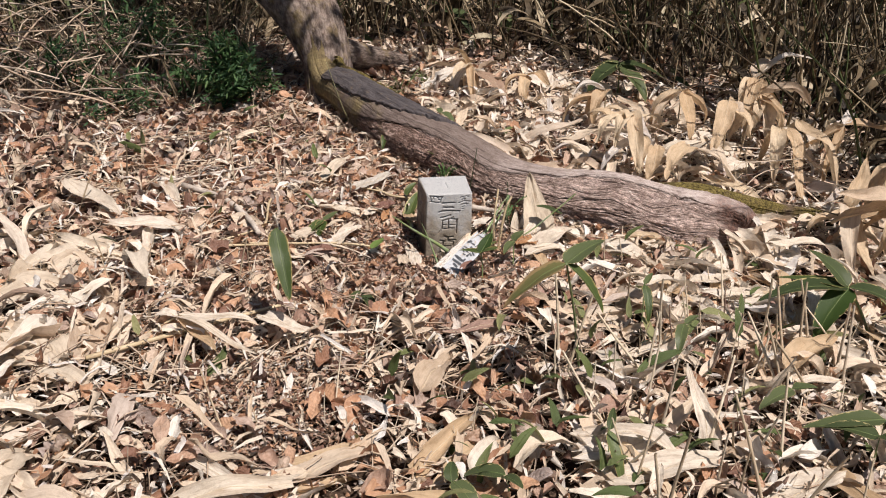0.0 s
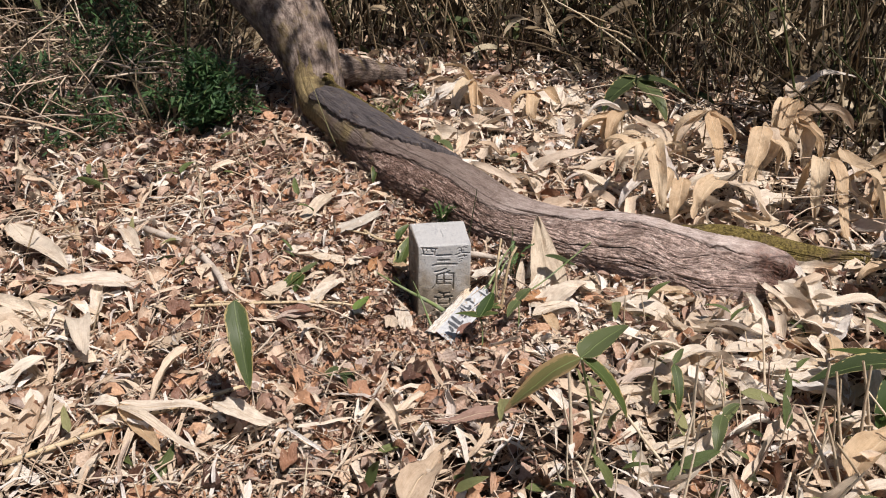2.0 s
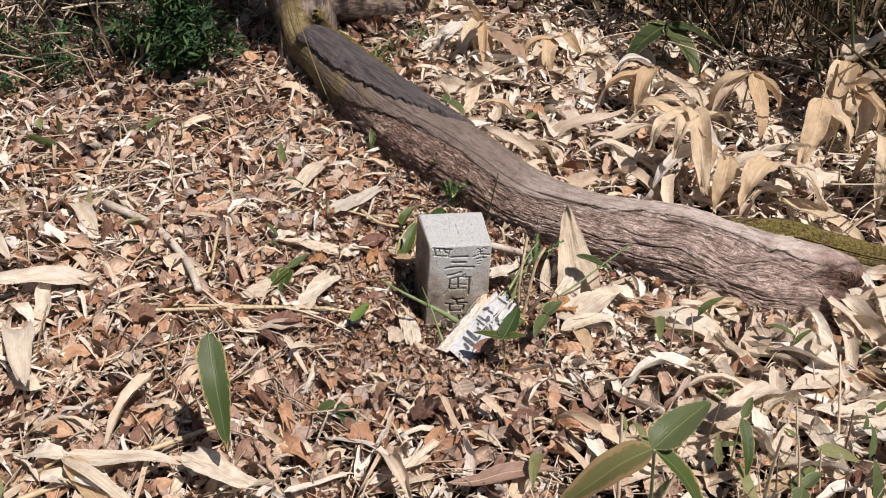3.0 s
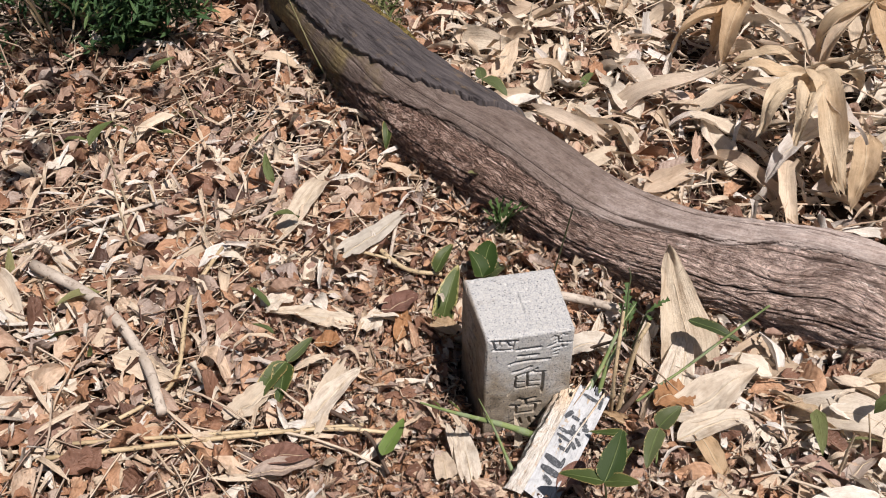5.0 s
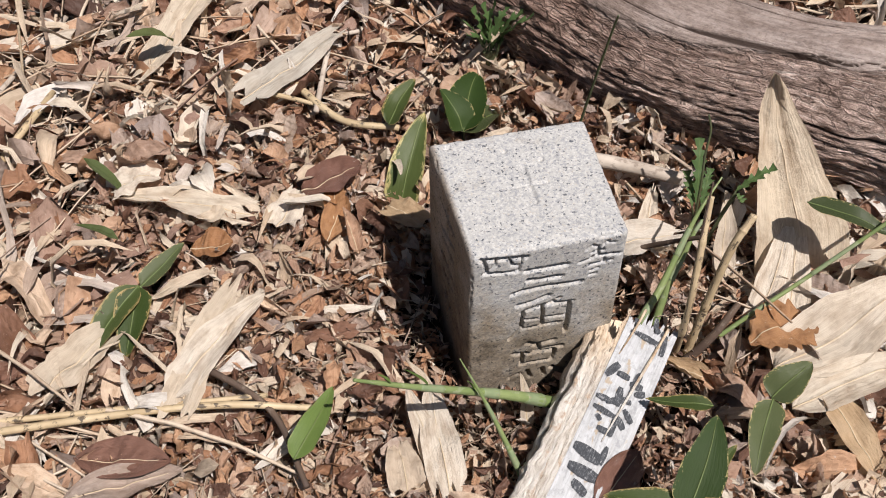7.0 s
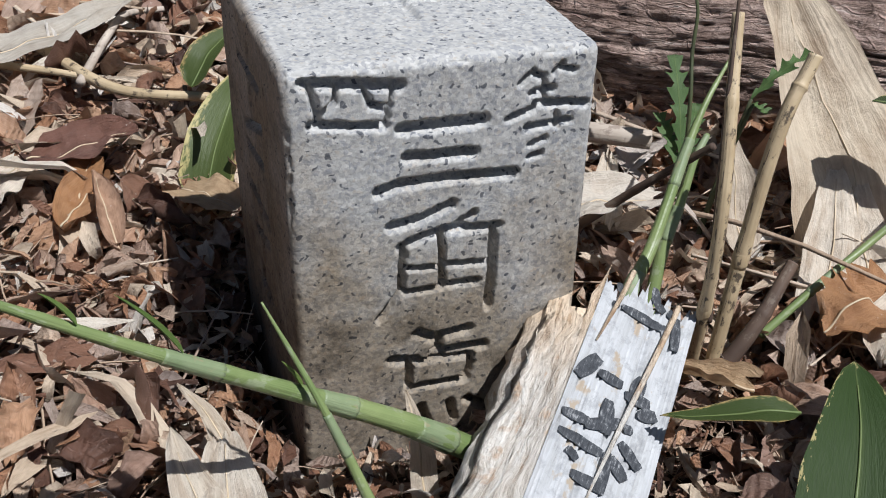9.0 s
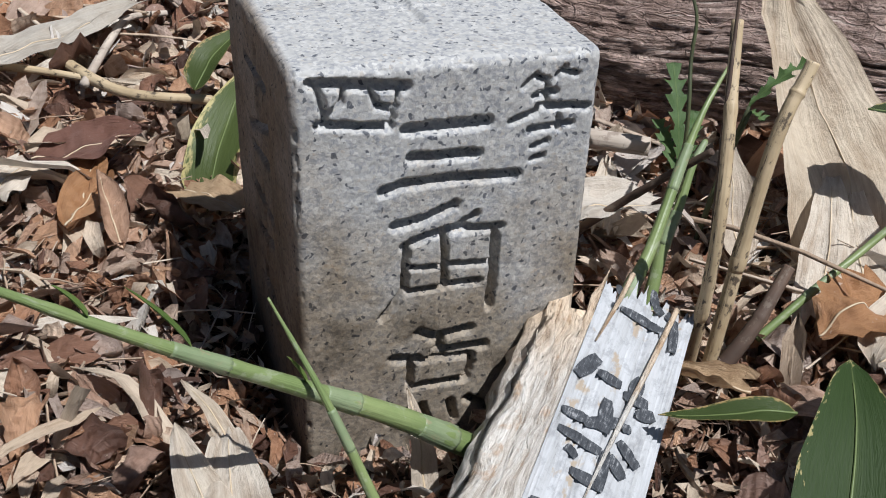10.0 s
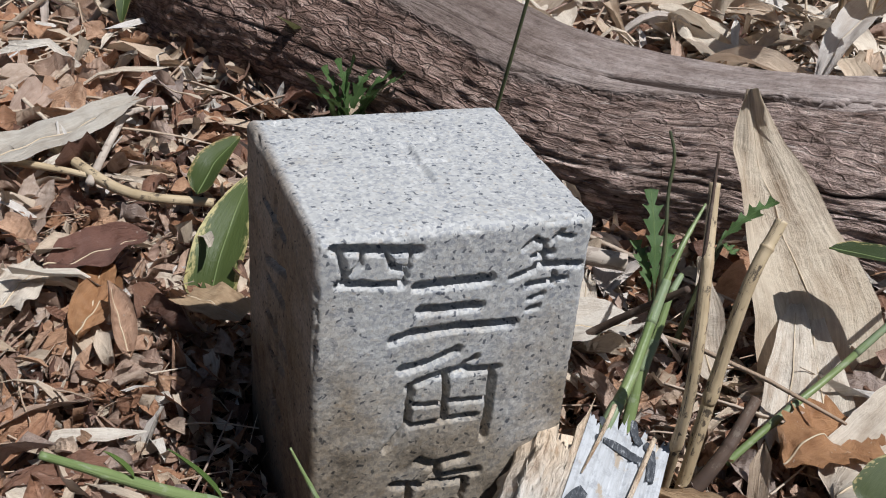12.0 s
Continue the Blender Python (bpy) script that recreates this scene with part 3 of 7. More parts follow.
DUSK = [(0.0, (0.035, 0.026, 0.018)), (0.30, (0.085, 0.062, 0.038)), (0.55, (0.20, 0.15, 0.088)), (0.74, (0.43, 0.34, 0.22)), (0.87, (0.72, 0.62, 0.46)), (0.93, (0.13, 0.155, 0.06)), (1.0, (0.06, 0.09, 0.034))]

M_SOIL, M_STONE, M_LOG, M_CHAR = soil_material(), granite_material(), log_material(), charred_material()
M_MOSS, M_BARK, M_PAINT, M_ROT = moss_material(), bark_material(), paint_material(), rotten_material()
M_CREAM_BITS = leaf_material("pale_litter", CREAM, "island", 0.65, 0.15)
M_BROWN_BITS = leaf_material("brown_litter", BROWN, "island", 0.46, 0.12, 5.0, 0.8, 0.5, 0.7, True)
M_OUTER = leaf_material("outer_litter", [(0.0, (0.14, 0.08, 0.055)), (0.3, (0.36, 0.22, 0.14)), (0.55, (0.56, 0.40, 0.28)), (0.8, (0.72, 0.60, 0.46)), (1.0, (0.30, 0.2, 0.15))], "island", 0.6, 0.12)
M_STRAW_BITS = leaf_material("straw", STRAW, "island", 0.7, 0.05, 3.0, 0.4)
M_STUBBLE = leaf_material("stubble", [(0.0, (0.42, 0.33, 0.23)), (0.5, (0.58, 0.48, 0.35)), (0.85, (0.70, 0.61, 0.48)), (1.0, (0.25, 0.17, 0.13))], "island", 0.65, 0.0, 3.0, 0.4)
M_CREAM = leaf_material("pale_leaf", CREAM, "object", 0.6, 0.34, 11.0, 0.45)
M_HEAP = leaf_material("heaped_leaf", [(0.0, (0.66, 0.54, 0.41)), (0.4, (0.80, 0.71, 0.59)), (0.75, (0.84, 0.77, 0.68)), (1.0, (0.60, 0.46, 0.34))], "island", 0.6, 0.34, 11.0, 0.45)
M_BLEACHED = leaf_material("bleached_leaf", [(0.0, (0.73, 0.635, 0.515)), (0.5, (0.81, 0.735, 0.64)), (1.0, (0.78, 0.69, 0.57))], "object", 0.6, 0.3, 11.0, 0.75)
M_TAN = leaf_material("tan_leaf", TAN, "object", 0.55, 0.36, 11.0, 0.5)
M_BROWN = leaf_material("brown_leaf", BROWN, "object", 0.5, 0.15, 6.0, 0.6, 0.4, 0.8, True)
M_OAK = leaf_material("oak_leaf", [(0.0, (0.38, 0.19, 0.09)), (1.0, (0.44, 0.235, 0.115))], "object", 0.5, 0.2, 4.0, 0.7, 0.4, 0.7, True)
M_BEECH = leaf_material("beech_leaf", [(0.0, (0.20, 0.10, 0.075)), (1.0, (0.29, 0.155, 0.115))], "object", 0.45, 0.12, 4.0, 0.6, 0.5, 0.9, True)
M_GREY = leaf_material("grey_leaf", [(0.0, (0.56, 0.52, 0.46)), (1.0, (0.62, 0.57, 0.50))], "object", 0.6, 0.25, 11.0, 0.5)
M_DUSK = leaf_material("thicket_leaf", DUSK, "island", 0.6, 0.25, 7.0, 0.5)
M_GREEN = green_material("green_leaf", (0.044, 0.062, 0.026), (0.108, 0.132, 0.060), (0.46, 0.38, 0.18), 0.93, 0.36)
M_GREEN_EDGED = green_material("green_leaf_withered_edge", (0.045, 0.072, 0.020), (0.105, 0.135, 0.045), (0.42, 0.31, 0.13), 0.84)
M_MOTTLED = green_material("mottled_leaf", (0.065, 0.095, 0.028), (0.10, 0.13, 0.042), (0.52, 0.45, 0.20), 0.78)
M_DEEP = green_material("deep_green_leaf", (0.030, 0.058, 0.012), (0.044, 0.078, 0.018), (0.40, 0.34, 0.15), 0.98, 0.6)
M_WITHERING = green_material("withering_leaf", (0.10, 0.105, 0.04), (0.15, 0.145, 0.058), (0.30, 0.21, 0.105), 0.58)
M_FRESH = green_material("fresh_leaf", (0.10, 0.165, 0.045), (0.15, 0.22, 0.06), (0.2, 0.22, 0.07), 0.95)
M_SHRUB = leaf_material("shrub_leaf", [(0.0, (0.025, 0.062, 0.025)), (0.5, (0.052, 0.12, 0.042)), (0.9, (0.10, 0.18, 0.065)), (1.0, (0.2, 0.25, 0.09))], "island", 0.5, 0.25, 3.0, 0.3)
M_SHOOT = stem_material("green_shoot", (0.135, 0.19, 0.068), (0.225, 0.275, 0.115), (0.33, 0.36, 0.26), 0.4, 0.45)
M_DARKSTEM = stem_material("dark_green_stem", (0.05, 0.06, 0.03), (0.10, 0.115, 0.05), (0.03, 0.025, 0.02), 0.5, 0.4)
M_SHEATH = stem_material("shoot_sheath", (0.17, 0.225, 0.115), (0.285, 0.32, 0.20), (0.30, 0.24, 0.15), 0.5, 0.5)
M_CULM = stem_material("dry_culm", (0.36, 0.27, 0.16), (0.58, 0.46, 0.30), (0.06, 0.045, 0.035), 0.5, 0.9)
M_STICK = stem_material("pale_stick", (0.34, 0.28, 0.23), (0.56, 0.49, 0.42), (0.14, 0.10, 0.08), 0.8, 0.5)
M_DARKTWIG = stem_material("dark_twig", (0.06, 0.04, 0.032), (0.13, 0.085, 0.06), (0.24, 0.2, 0.16), 0.7, 0.4)
M_RIB = stem_material("leaf_rib", (0.50, 0.39, 0.26), (0.62, 0.51, 0.37), (0.36, 0.27, 0.17), 0.5, 0.3)
M_GREEN_RIB = stem_material("green_rib", (0.10, 0.14, 0.045), (0.16, 0.20, 0.07), (0.2, 0.22, 0.1), 0.5, 0.3)
M_THISTLE = green_material("thistle_leaf", (0.075, 0.135, 0.045), (0.11, 0.18, 0.065), (0.20, 0.24, 0.10), 0.97, 0.5)
M_WITHERED_STEM = stem_material("withered_stem", (0.20, 0.19, 0.09), (0.34, 0.32, 0.17), (0.16, 0.11, 0.07), 0.6, 0.5)
M_STANDING = leaf_material("standing_leaf", [(0.0, (0.69, 0.585, 0.45)), (1.0, (0.73, 0.63, 0.50))], "object", 0.6, 0.32, 15.0, 0.9)
M_INK = ink_material()

# ---- ground ----
lines_x = np.r_[-60, -25, -12, -7, np.arange(-4.5, -1.6, 0.08), np.arange(-1.6, 1.8, 0.026), np.arange(1.8, 4.6, 0.08), 7, 12, 25, 60]
lines_y = np.r_[-60, -25, -12, -6, np.arange(-3.6, -1.3, 0.08), np.arange(-1.3, 2.0, 0.026), np.arange(2.0, 5.6, 0.08), 8, 12, 25, 60]
gx, gy = np.meshgrid(lines_x, lines_y, indexing="ij")
gv = np.stack([gx, gy, ground_z(gx, gy) - 0.012], -1).reshape(-1, 3)
ni, nj = gx.shape
ii, jj = np.meshgrid(np.arange(ni - 1), np.arange(nj - 1), indexing="ij")
gf = np.stack([ii * nj + jj, (ii + 1) * nj + jj, (ii + 1) * nj + jj + 1, ii * nj + jj + 1], -1).reshape(-1, 4)
tagged(part("ground", Shape().add(gv, gf), M_SOIL), "dark brown forest soil under a deep leaf litter", "ground", kind="structure")

# ---- survey stone ----
# carved strokes: width, then points (x, z), all in millimetres on the front face
CARVED = {
    "four": [(3.6, (-52, 158), (-36, 156), (-19, 154)), (2.4, (-50, 158), (-47, 144)), (2.6, (-50, 143), (-24, 140)), (2.2, (-31, 153), (-29, 148), (-23, 146)), (2.0, (-40, 156), (-42, 150), (-47, 146)), (1.6, (-21, 153), (-24, 141))],
    "grade": [(2.0, (27, 150), (32, 154)), (1.8, (33, 153), (37, 152)), (2.0, (41, 153), (44, 156)), (1.6, (44, 154), (50, 153)), (2.2, (32, 146), (41, 147)), (1.8, (37, 150), (38, 142)), (2.4, (23, 137), (34, 140.5)), (2.4, (34, 142), (56, 140)), (2.2, (31, 133), (49, 134)), (2.0, (43, 137), (44, 132)), (2.2, (33, 126), (39, 128)), (2.0, (33, 121), (38, 122))],
    "three": [(4.0, (-18, 138), (13, 138)), (3.6, (-16, 127), (10, 126)), (3.6, (-27, 115), (-19, 117), (0, 117), (27, 115.5))],
    "angle": [(3.6, (-22, 100), (-10, 102), (2, 106)), (3.2, (-18, 91), (-10, 94), (3, 96), (11, 101)), (3.2, (3, 95), (22, 94)), (2.8, (-17, 91), (-18, 71), (-27, 60)), (3.2, (20, 93), (20, 72), (19, 57)), (2.6, (-2, 94), (-1, 70)), (2.2, (-17, 81), (-2, 79.5)), (2.2, (-1, 80.5), (18, 78.5)), (2.4, (-17, 70.5), (-4, 70)), (2.6, (0, 71), (14, 70.5))],
    "point": [(4.0, (-11, 50), (-5, 46.5), (11, 48)), (3.0, (-1, 45), (-3, 38)), (4.0, (-4, 39), (18, 38.5)), (3.6, (-22, 39), (-12, 37)), (3.2, (-14, 36), (-15, 23)), (2.6, (-14, 36), (13, 34)), (3.2, (-15, 23), (10, 22)), (2.6, (13, 34), (11, 22)), (2.8, (-24, 6), (-16, 10)), (3.4, (-9, 12), (-6, 2)), (3.4, (4, 11), (6, 1)), (3.6, (12, 11), (26, 2))],
}
SIDE_MARKS = [(3.0, (-15, 140), (22, 140)), (3.0, (0, 150), (2, 118)), (2.6, (-16, 124), (20, 112)), (2.6, (-14, 108), (18, 104)), (3.0, (-18, 84), (20, 86)), (3.0, (0, 92), (0, 58)), (2.6, (-14, 72), (16, 66)), (3.0, (-12, 44), (16, 40)), (2.6, (4, 50), (2, 20))]
TOP_CROSS = [(4.2, (0, -17), (1, 19)), (1.5, (-15, 0), (15, 0)), (3.0, (-48, 51), (-46, 52)), (3.0, (-9, 37), (-7, 38)), (3.0, (15, 23), (17, 24))]


def carve(px, pz, strokes, depth):
    """Depth of the carving at points given in metres."""
    deep = np.zeros_like(px)
    ox = px + 0.0003 * vnoise(px * 700, pz * 700, 0, 3)
    oz = pz + 0.0003 * vnoise(px * 700, pz * 700, 5, 4)
    for width, *pts in strokes:
        for (x0, z0), (x1, z1) in zip(pts, pts[1:]):
            a, b = np.array([x0, z0]) / 1000, np.array([x1, z1]) / 1000
            d = b - a
            t = np.clip(((ox - a[0]) * d[0] + (oz - a[1]) * d[1]) / (d @ d), 0, 1)
            far = np.hypot(ox - a[0] - t * d[0], oz - a[1] - t * d[1])
            half = width / 1600
            deep = np.maximum(deep, depth * np.clip((half * 1.12 - far) / (half * 0.75), 0, 1) ** 0.8)
    return deep


def survey_stone():
    hx, hy, z0, z1, rad = 0.0595, 0.0588, -0.09, 0.162, 0.0036
    xs, ys = np.linspace(-hx, hx, 190), np.linspace(-hy, hy, 100)
    zs = np.r_[np.linspace(z0, -0.02, 8)[:-1], np.linspace(-0.02, z1, 240)]
    sh = Shape()
    core_lo, core_hi = np.array([-hx + rad, -hy + rad, -9.0]), np.array([hx - rad, hy - rad, z1 - rad])

    def side(g1, g2, build, strokes=(), depth=0.0, flip=False, cross=False):
        a, b = np.meshgrid(g1, g2, indexing="ij")
        p, n = build(a, b)
        core = np.clip(p, core_lo, core_hi)
        off = p - core
        size = np.linalg.norm(off, axis=-1, keepdims=True)
        nn = off / np.maximum(size, 1e-9)
        p = core + nn * rad
        chip = 0.0034 * np.clip(fbm(p[..., 0] * 150, p[..., 1] * 150, p[..., 2] * 150, 3, 21) - 0.1, 0, 1) * np.clip((size[..., 0] / rad - 1.02) * 6, 0, 1)
        rough = 0.00022 * fbm(p[..., 0] * 420, p[..., 1] * 420, p[..., 2] * 420, 3, 8) + 0.0005 * vnoise(p[..., 0] * 60, p[..., 1] * 60, p[..., 2] * 60, 6)
        deep = carve(a, b, strokes, depth) if strokes else 0.0
        p = p + nn * rough[..., None] - nn * chip[..., None] - n * (deep if np.ndim(deep) else np.zeros_like(a))[..., None]
        # the shaft spreads a little towards its back
        p[..., 0] *= 1 + 0.03 * (p[..., 1] / hy)
        p[..., 0] *= 1 - 0.055 * (p[..., 0] > 0) * np.clip(p[..., 2] / z1, 0, 1) * (0.5 - 0.5 * p[..., 1] / hy)
        ni, nj = a.shape
        i, j = np.meshgrid(np.arange(ni - 1), np.arange(nj - 1), indexing="ij")
        f = np.stack([i * nj + j, (i + 1) * nj + j, (i + 1) * nj + j + 1, i * nj + j + 1], -1).reshape(-1, 4)
        sh.add(p.reshape(-1, 3), f[:, ::-1] if flip else f)

    front = [s for strokes in CARVED.values() for s in strokes]
    side(xs, zs, lambda a, b: (np.stack([a, np.full_like(a, -hy), b], -1), np.array([0, -1.0, 0])), front, 0.0052)
    side(xs, zs[::6], lambda a, b: (np.stack([a, np.full_like(a, hy), b], -1), np.array([0, 1.0, 0])), flip=True)
    side(ys, zs[::2], lambda a, b: (np.stack([np.full_like(a, -hx), a, b], -1), np.array([-1.0, 0, 0])), SIDE_MARKS, 0.0042, flip=True)
    side(ys, zs[::3], lambda a, b: (np.stack([np.full_like(a, hx), a, b], -1), np.array([1.0, 0, 0])))
    side(xs, ys, lambda a, b: (np.stack([a, b, np.full_like(a, z1)], -1), np.array([0, 0, 1.0])), TOP_CROSS, 0.0019)
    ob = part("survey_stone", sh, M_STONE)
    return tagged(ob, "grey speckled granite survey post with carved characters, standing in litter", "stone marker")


survey_stone()

# ---- fallen log ----
LOG = [  # axis x, y, z and radius
    (-0.245, 1.375, 0.315, 0.060), (-0.206, 1.247, 0.100, 0.064), (-0.148, 1.025, 0.097, 0.070), (-0.053, 0.731, 0.090, 0.085), (0.016, 0.565, 0.084, 0.090), (0.115, 0.395, 0.078, 0.086),
    (0.202, 0.273, 0.058, 0.078), (0.306, 0.158, 0.062, 0.073), (0.454, 0.049, 0.069, 0.085), (0.557, -0.020, 0.050, 0.092), (0.645, -0.064, 0.046, 0.089), (0.702, -0.078, 0.038, 0.080), (0.738, -0.078, 0.026, 0.058), (0.752, -0.076, 0.018, 0.014),
]


def log_mesh(rows, n, sides, crack_depth, seed, cracks=26, broken=False):
    c = spline(rows, n)
    p, r = c[:, :3], c[:, 3]
    d = np.gradient(p, axis=0)
    d /= np.linalg.norm(d, axis=1)[:, None]
    s = np.cross(d, [0, 0, 1.0])
    s /= np.linalg.norm(s, axis=1)[:, None]
    u = np.cross(s, d)
    along = np.r_[0, np.cumsum(np.linalg.norm(np.diff(p, axis=0), axis=1))]
    seen = int(sides * 0.84)
    ang = np.r_[np.linspace(-0.85, 2.75, seen), np.linspace(2.75, 2 * np.pi - 0.85, sides - seen + 2)[1:-1]]
    S, A = np.meshgrid(along, ang, indexing="ij")
    # the fibres wander, and cracks follow them
    W = A + (0.08 if broken else 0.30) * vnoise(S * 2.1, np.cos(A) * 1.1, np.sin(A) * 1.1, seed) + 0.05 * vnoise(S * 8, np.cos(A) * 2, np.sin(A) * 2, seed + 1)
    knotty = np.clip((S / along[-1] - 0.70) / 0.1, 0, 1)
    W = W + 0.22 * knotty * vnoise(S * 13, np.cos(A) * 2.5, np.sin(A) * 2.5, seed + 2)
    cx, cy = np.cos(A) * 0.085, np.sin(A) * 0.085
    split = np.zeros_like(S)
    rk = np.random.RandomState(seed * 7)
    for k in range(cracks):
        at, s0, size = ang[rk.randint(3, seen - 3)], rk.uniform(-0.1, along[-1] * 0.9), rk.uniform(0.12, 0.7)
        strong = (0.45, 0.6, 0.9)[k % 3]
        wide = rk.uniform(0.0011, 0.0022 + 0.0011 * (k % 3)) * np.clip(1 + 1.6 * vnoise(S * 18, k, 3, seed), 0.05, 2) * np.clip(np.minimum(S - s0, s0 + size - S) / 0.07, 0, 1) ** 0.5
        gap = np.abs((A - at + np.pi) % (2 * np.pi) - np.pi) * 0.085
        split = np.maximum(split, np.clip(1.15 - gap / (wide + 1e-6), 0, 1) * strong)
    brink = np.interp(S, *np.array(BREAK).T) + 0.035 * vnoise(S * 13, 0, 0, seed + 15) + 0.045 * vnoise(S * 55, 0, 0, seed + 21) + 0.03 * vnoise(S * 140, 0, 0, seed + 27)
    flank = np.clip((brink - A) / 0.05, 0, 1)
    if broken:
        # a ragged gap along the break, with the flank sunk below it
        strong = np.clip(0.7 + 0.7 * vnoise(S * 5, 2, 0, seed + 22), 0.15, 1) * np.clip((S - 0.6) / 0.15, 0, 1)
        for at, s0, s1 in ((0.42, 1.40, 1.78), (0.16, 1.46, 1.90), (-0.05, 1.36, 1.70), (0.72, 1.56, 1.86)):
            line = at + 0.05 * vnoise(S * 12, at * 9, 0, seed + 30) + 0.02 * vnoise(S * 50, at * 9, 0, seed + 31)
            wide = 0.022 * np.clip(0.5 + 0.9 * vnoise(S * 9, at * 5, 0, seed + 32), 0.1, 1) * np.clip(np.minimum(S - s0, s1 - S) / 0.06, 0, 1) ** 0.5
            split = np.maximum(split, np.clip(1.2 - np.abs(A - line) / (wide + 1e-6), 0, 1) * 0.9)
        split = np.maximum(split, np.clip(1.15 - np.abs(A - brink + 0.015) / (0.012 + 0.014 * np.clip(vnoise(S * 22, 4, 0, seed + 26), 0, 1)), 0, 1) * strong)
    rugged = np.clip(flank + np.clip((S - 0.70 * along[-1]) / (0.12 * along[-1]), 0, 1) * (np.sin(A) > -0.3) * 0.7, 0, 1)
    rugged = rugged * (1 - 0.75 * np.clip((1.15 - S) / 0.2, 0, 1) * np.clip((np.sin(A) - 0.1) * 4, 0, 1))
    splinter = vnoise(S * 38, cx * 230, cy * 230, seed + 12) + 0.8 * vnoise(S * 85, cx * 330, cy * 330, seed + 13)
    ridge = 1 - np.abs(vnoise(S * 11, cx * 55, cy * 55, seed + 14)) * 2.4
    fine = vnoise(S * 7.0, cx * 150, cy * 150, seed + 3)
    lump = 0.05 * fbm(S * 3.5, cx * 9, cy * 9, 3, seed + 6) + 0.02 * fbm(S * 14, cx * 26, cy * 26, 2, seed + 7)
    clod = vnoise(S * 34, cx * 80, cy * 80, seed + 16) + 0.7 * vnoise(S * 80, cx * 170, cy * 170, seed + 17)
    lines = np.clip(1 - np.abs(vnoise(S * 24, cx * 210, cy * 210, seed + 18)) * 4.5, 0, 1)
    hairs = np.clip(1 - np.abs(vnoise(S * 55, cx * 380, cy * 380, seed + 19)) * 3.5, 0, 1)
    torn = (0.30 + 0.70 * rugged) * np.clip(0.55 + 0.9 * vnoise(S * 7, cx * 16, cy * 16, seed + 20), 0.1, 1)
    split = np.maximum(split, torn * np.maximum(0.55 * lines, 0.4 * hairs))
    rr = r[:, None] * (1 + lump) + 0.0007 * fine + crack_depth * (rugged * (0.14 * splinter + 0.22 * clod + 0.45 * knotty * np.clip(ridge, 0.0, 1)) - 0.42 * split)
    if broken:
        rr = rr - 0.0045 * flank * np.clip(1 - (brink - A) / 0.9, 0, 1) * strong
    v = p[:, None] + rr[..., None] * (np.cos(W)[..., None] * s[:, None] + np.sin(W)[..., None] * u[:, None])
    if broken:
        # the far end is snapped off in splinters
        reach = 0.035 * vnoise(np.cos(A) * 3, np.sin(A) * 3, 0, seed + 23) + 0.022 * vnoise(np.cos(A) * 11, np.sin(A) * 11, 0, seed + 24)
        v = v + (reach * np.clip((S - along[-1] + 0.16) / 0.12, 0, 1))[..., None] * d[:, None]
        v[..., 2] += 0.006 * np.clip((S - along[-1] + 0.20) / 0.1, 0, 1) * fbm(S * 60, cx * 160, cy * 160, 3, seed + 25)
    i, j = np.meshgrid(np.arange(n - 1), np.arange(sides), indexing="ij")
    k = (j + 1) % sides
    f = np.stack([i * sides + j, i * sides + k, (i + 1) * sides + k, (i + 1) * sides + j], -1).reshape(-1, 4)
    a = np.stack([S, A * 0.085, split], -1)
    return v.reshape(-1, 3), f, a.reshape(-1, 3), (p, r, s, u, along)


log = base("fallen_log", 0.2, 0.3, float(ground_z(0.2, 0.3)))
inv = np.array([0.2, 0.3, float(ground_z(0.2, 0.3))])
lv, lf_, la, frame_log = log_mesh(LOG, 760, 260, 0.0095, 40, 12, True)
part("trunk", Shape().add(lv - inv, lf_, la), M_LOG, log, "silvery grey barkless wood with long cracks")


def log_patch(s0, s1, lower, a1, lift, seed, ragged=0.1):
    """A raised scab along the log from a lower border (metres along, angle) up to an angle."""
    p, r, s, u, along = frame_log
    ns, na = 240, 60
    S, T = np.meshgrid(np.linspace(s0, s1, ns), np.linspace(0, 1, na) ** 1.5, indexing="ij")
    lo = np.interp(S, *np.array(lower).T) + ragged * (fbm(S * 9, 0, 1, 3, seed) + 0.8 * vnoise(S * 45, 0, 4, seed + 5) + 0.8 * vnoise(S * 130, 0, 4, seed + 6))
    hi = np.maximum(a1 + ragged * fbm(S * 12, 3, 2, 3, seed + 1), lo + 0.05)
    A = lo + T * (hi - lo)
    P, RR, SS, UU = (np.stack([np.interp(S, along, q) for q in x.T], -1) if x.ndim > 1 else np.interp(S, along, x) for x in (p, r, s, u))
    edge = np.clip(np.minimum((A - lo) * 22, (hi - A) * 8), 0, 1) ** 0.6 * np.clip(np.minimum(S - s0, s1 - S) / 0.03, 0, 1)
    cx, cy = np.cos(A) * 0.085, np.sin(A) * 0.085
    rad = RR * (1 + 0.055 * fbm(S * 3.5, cx * 9, cy * 9, 3, 46)) - 0.006 + edge * (lift + 0.006) + 0.004 * fbm(S * 25, cx * 60, cy * 60, 3, seed + 2) * edge
    v = P + rad[..., None] * (np.cos(A)[..., None] * SS + np.sin(A)[..., None] * UU)
    i, j = np.meshgrid(np.arange(ns - 1), np.arange(na - 1), indexing="ij")
    f = np.stack([i * na + j, i * na + j + 1, (i + 1) * na + j + 1, (i + 1) * na + j], -1).reshape(-1, 4)
    return Shape().add(v.reshape(-1, 3) - inv, f, np.stack([S, A * 0.085, T], -1).reshape(-1, 3))


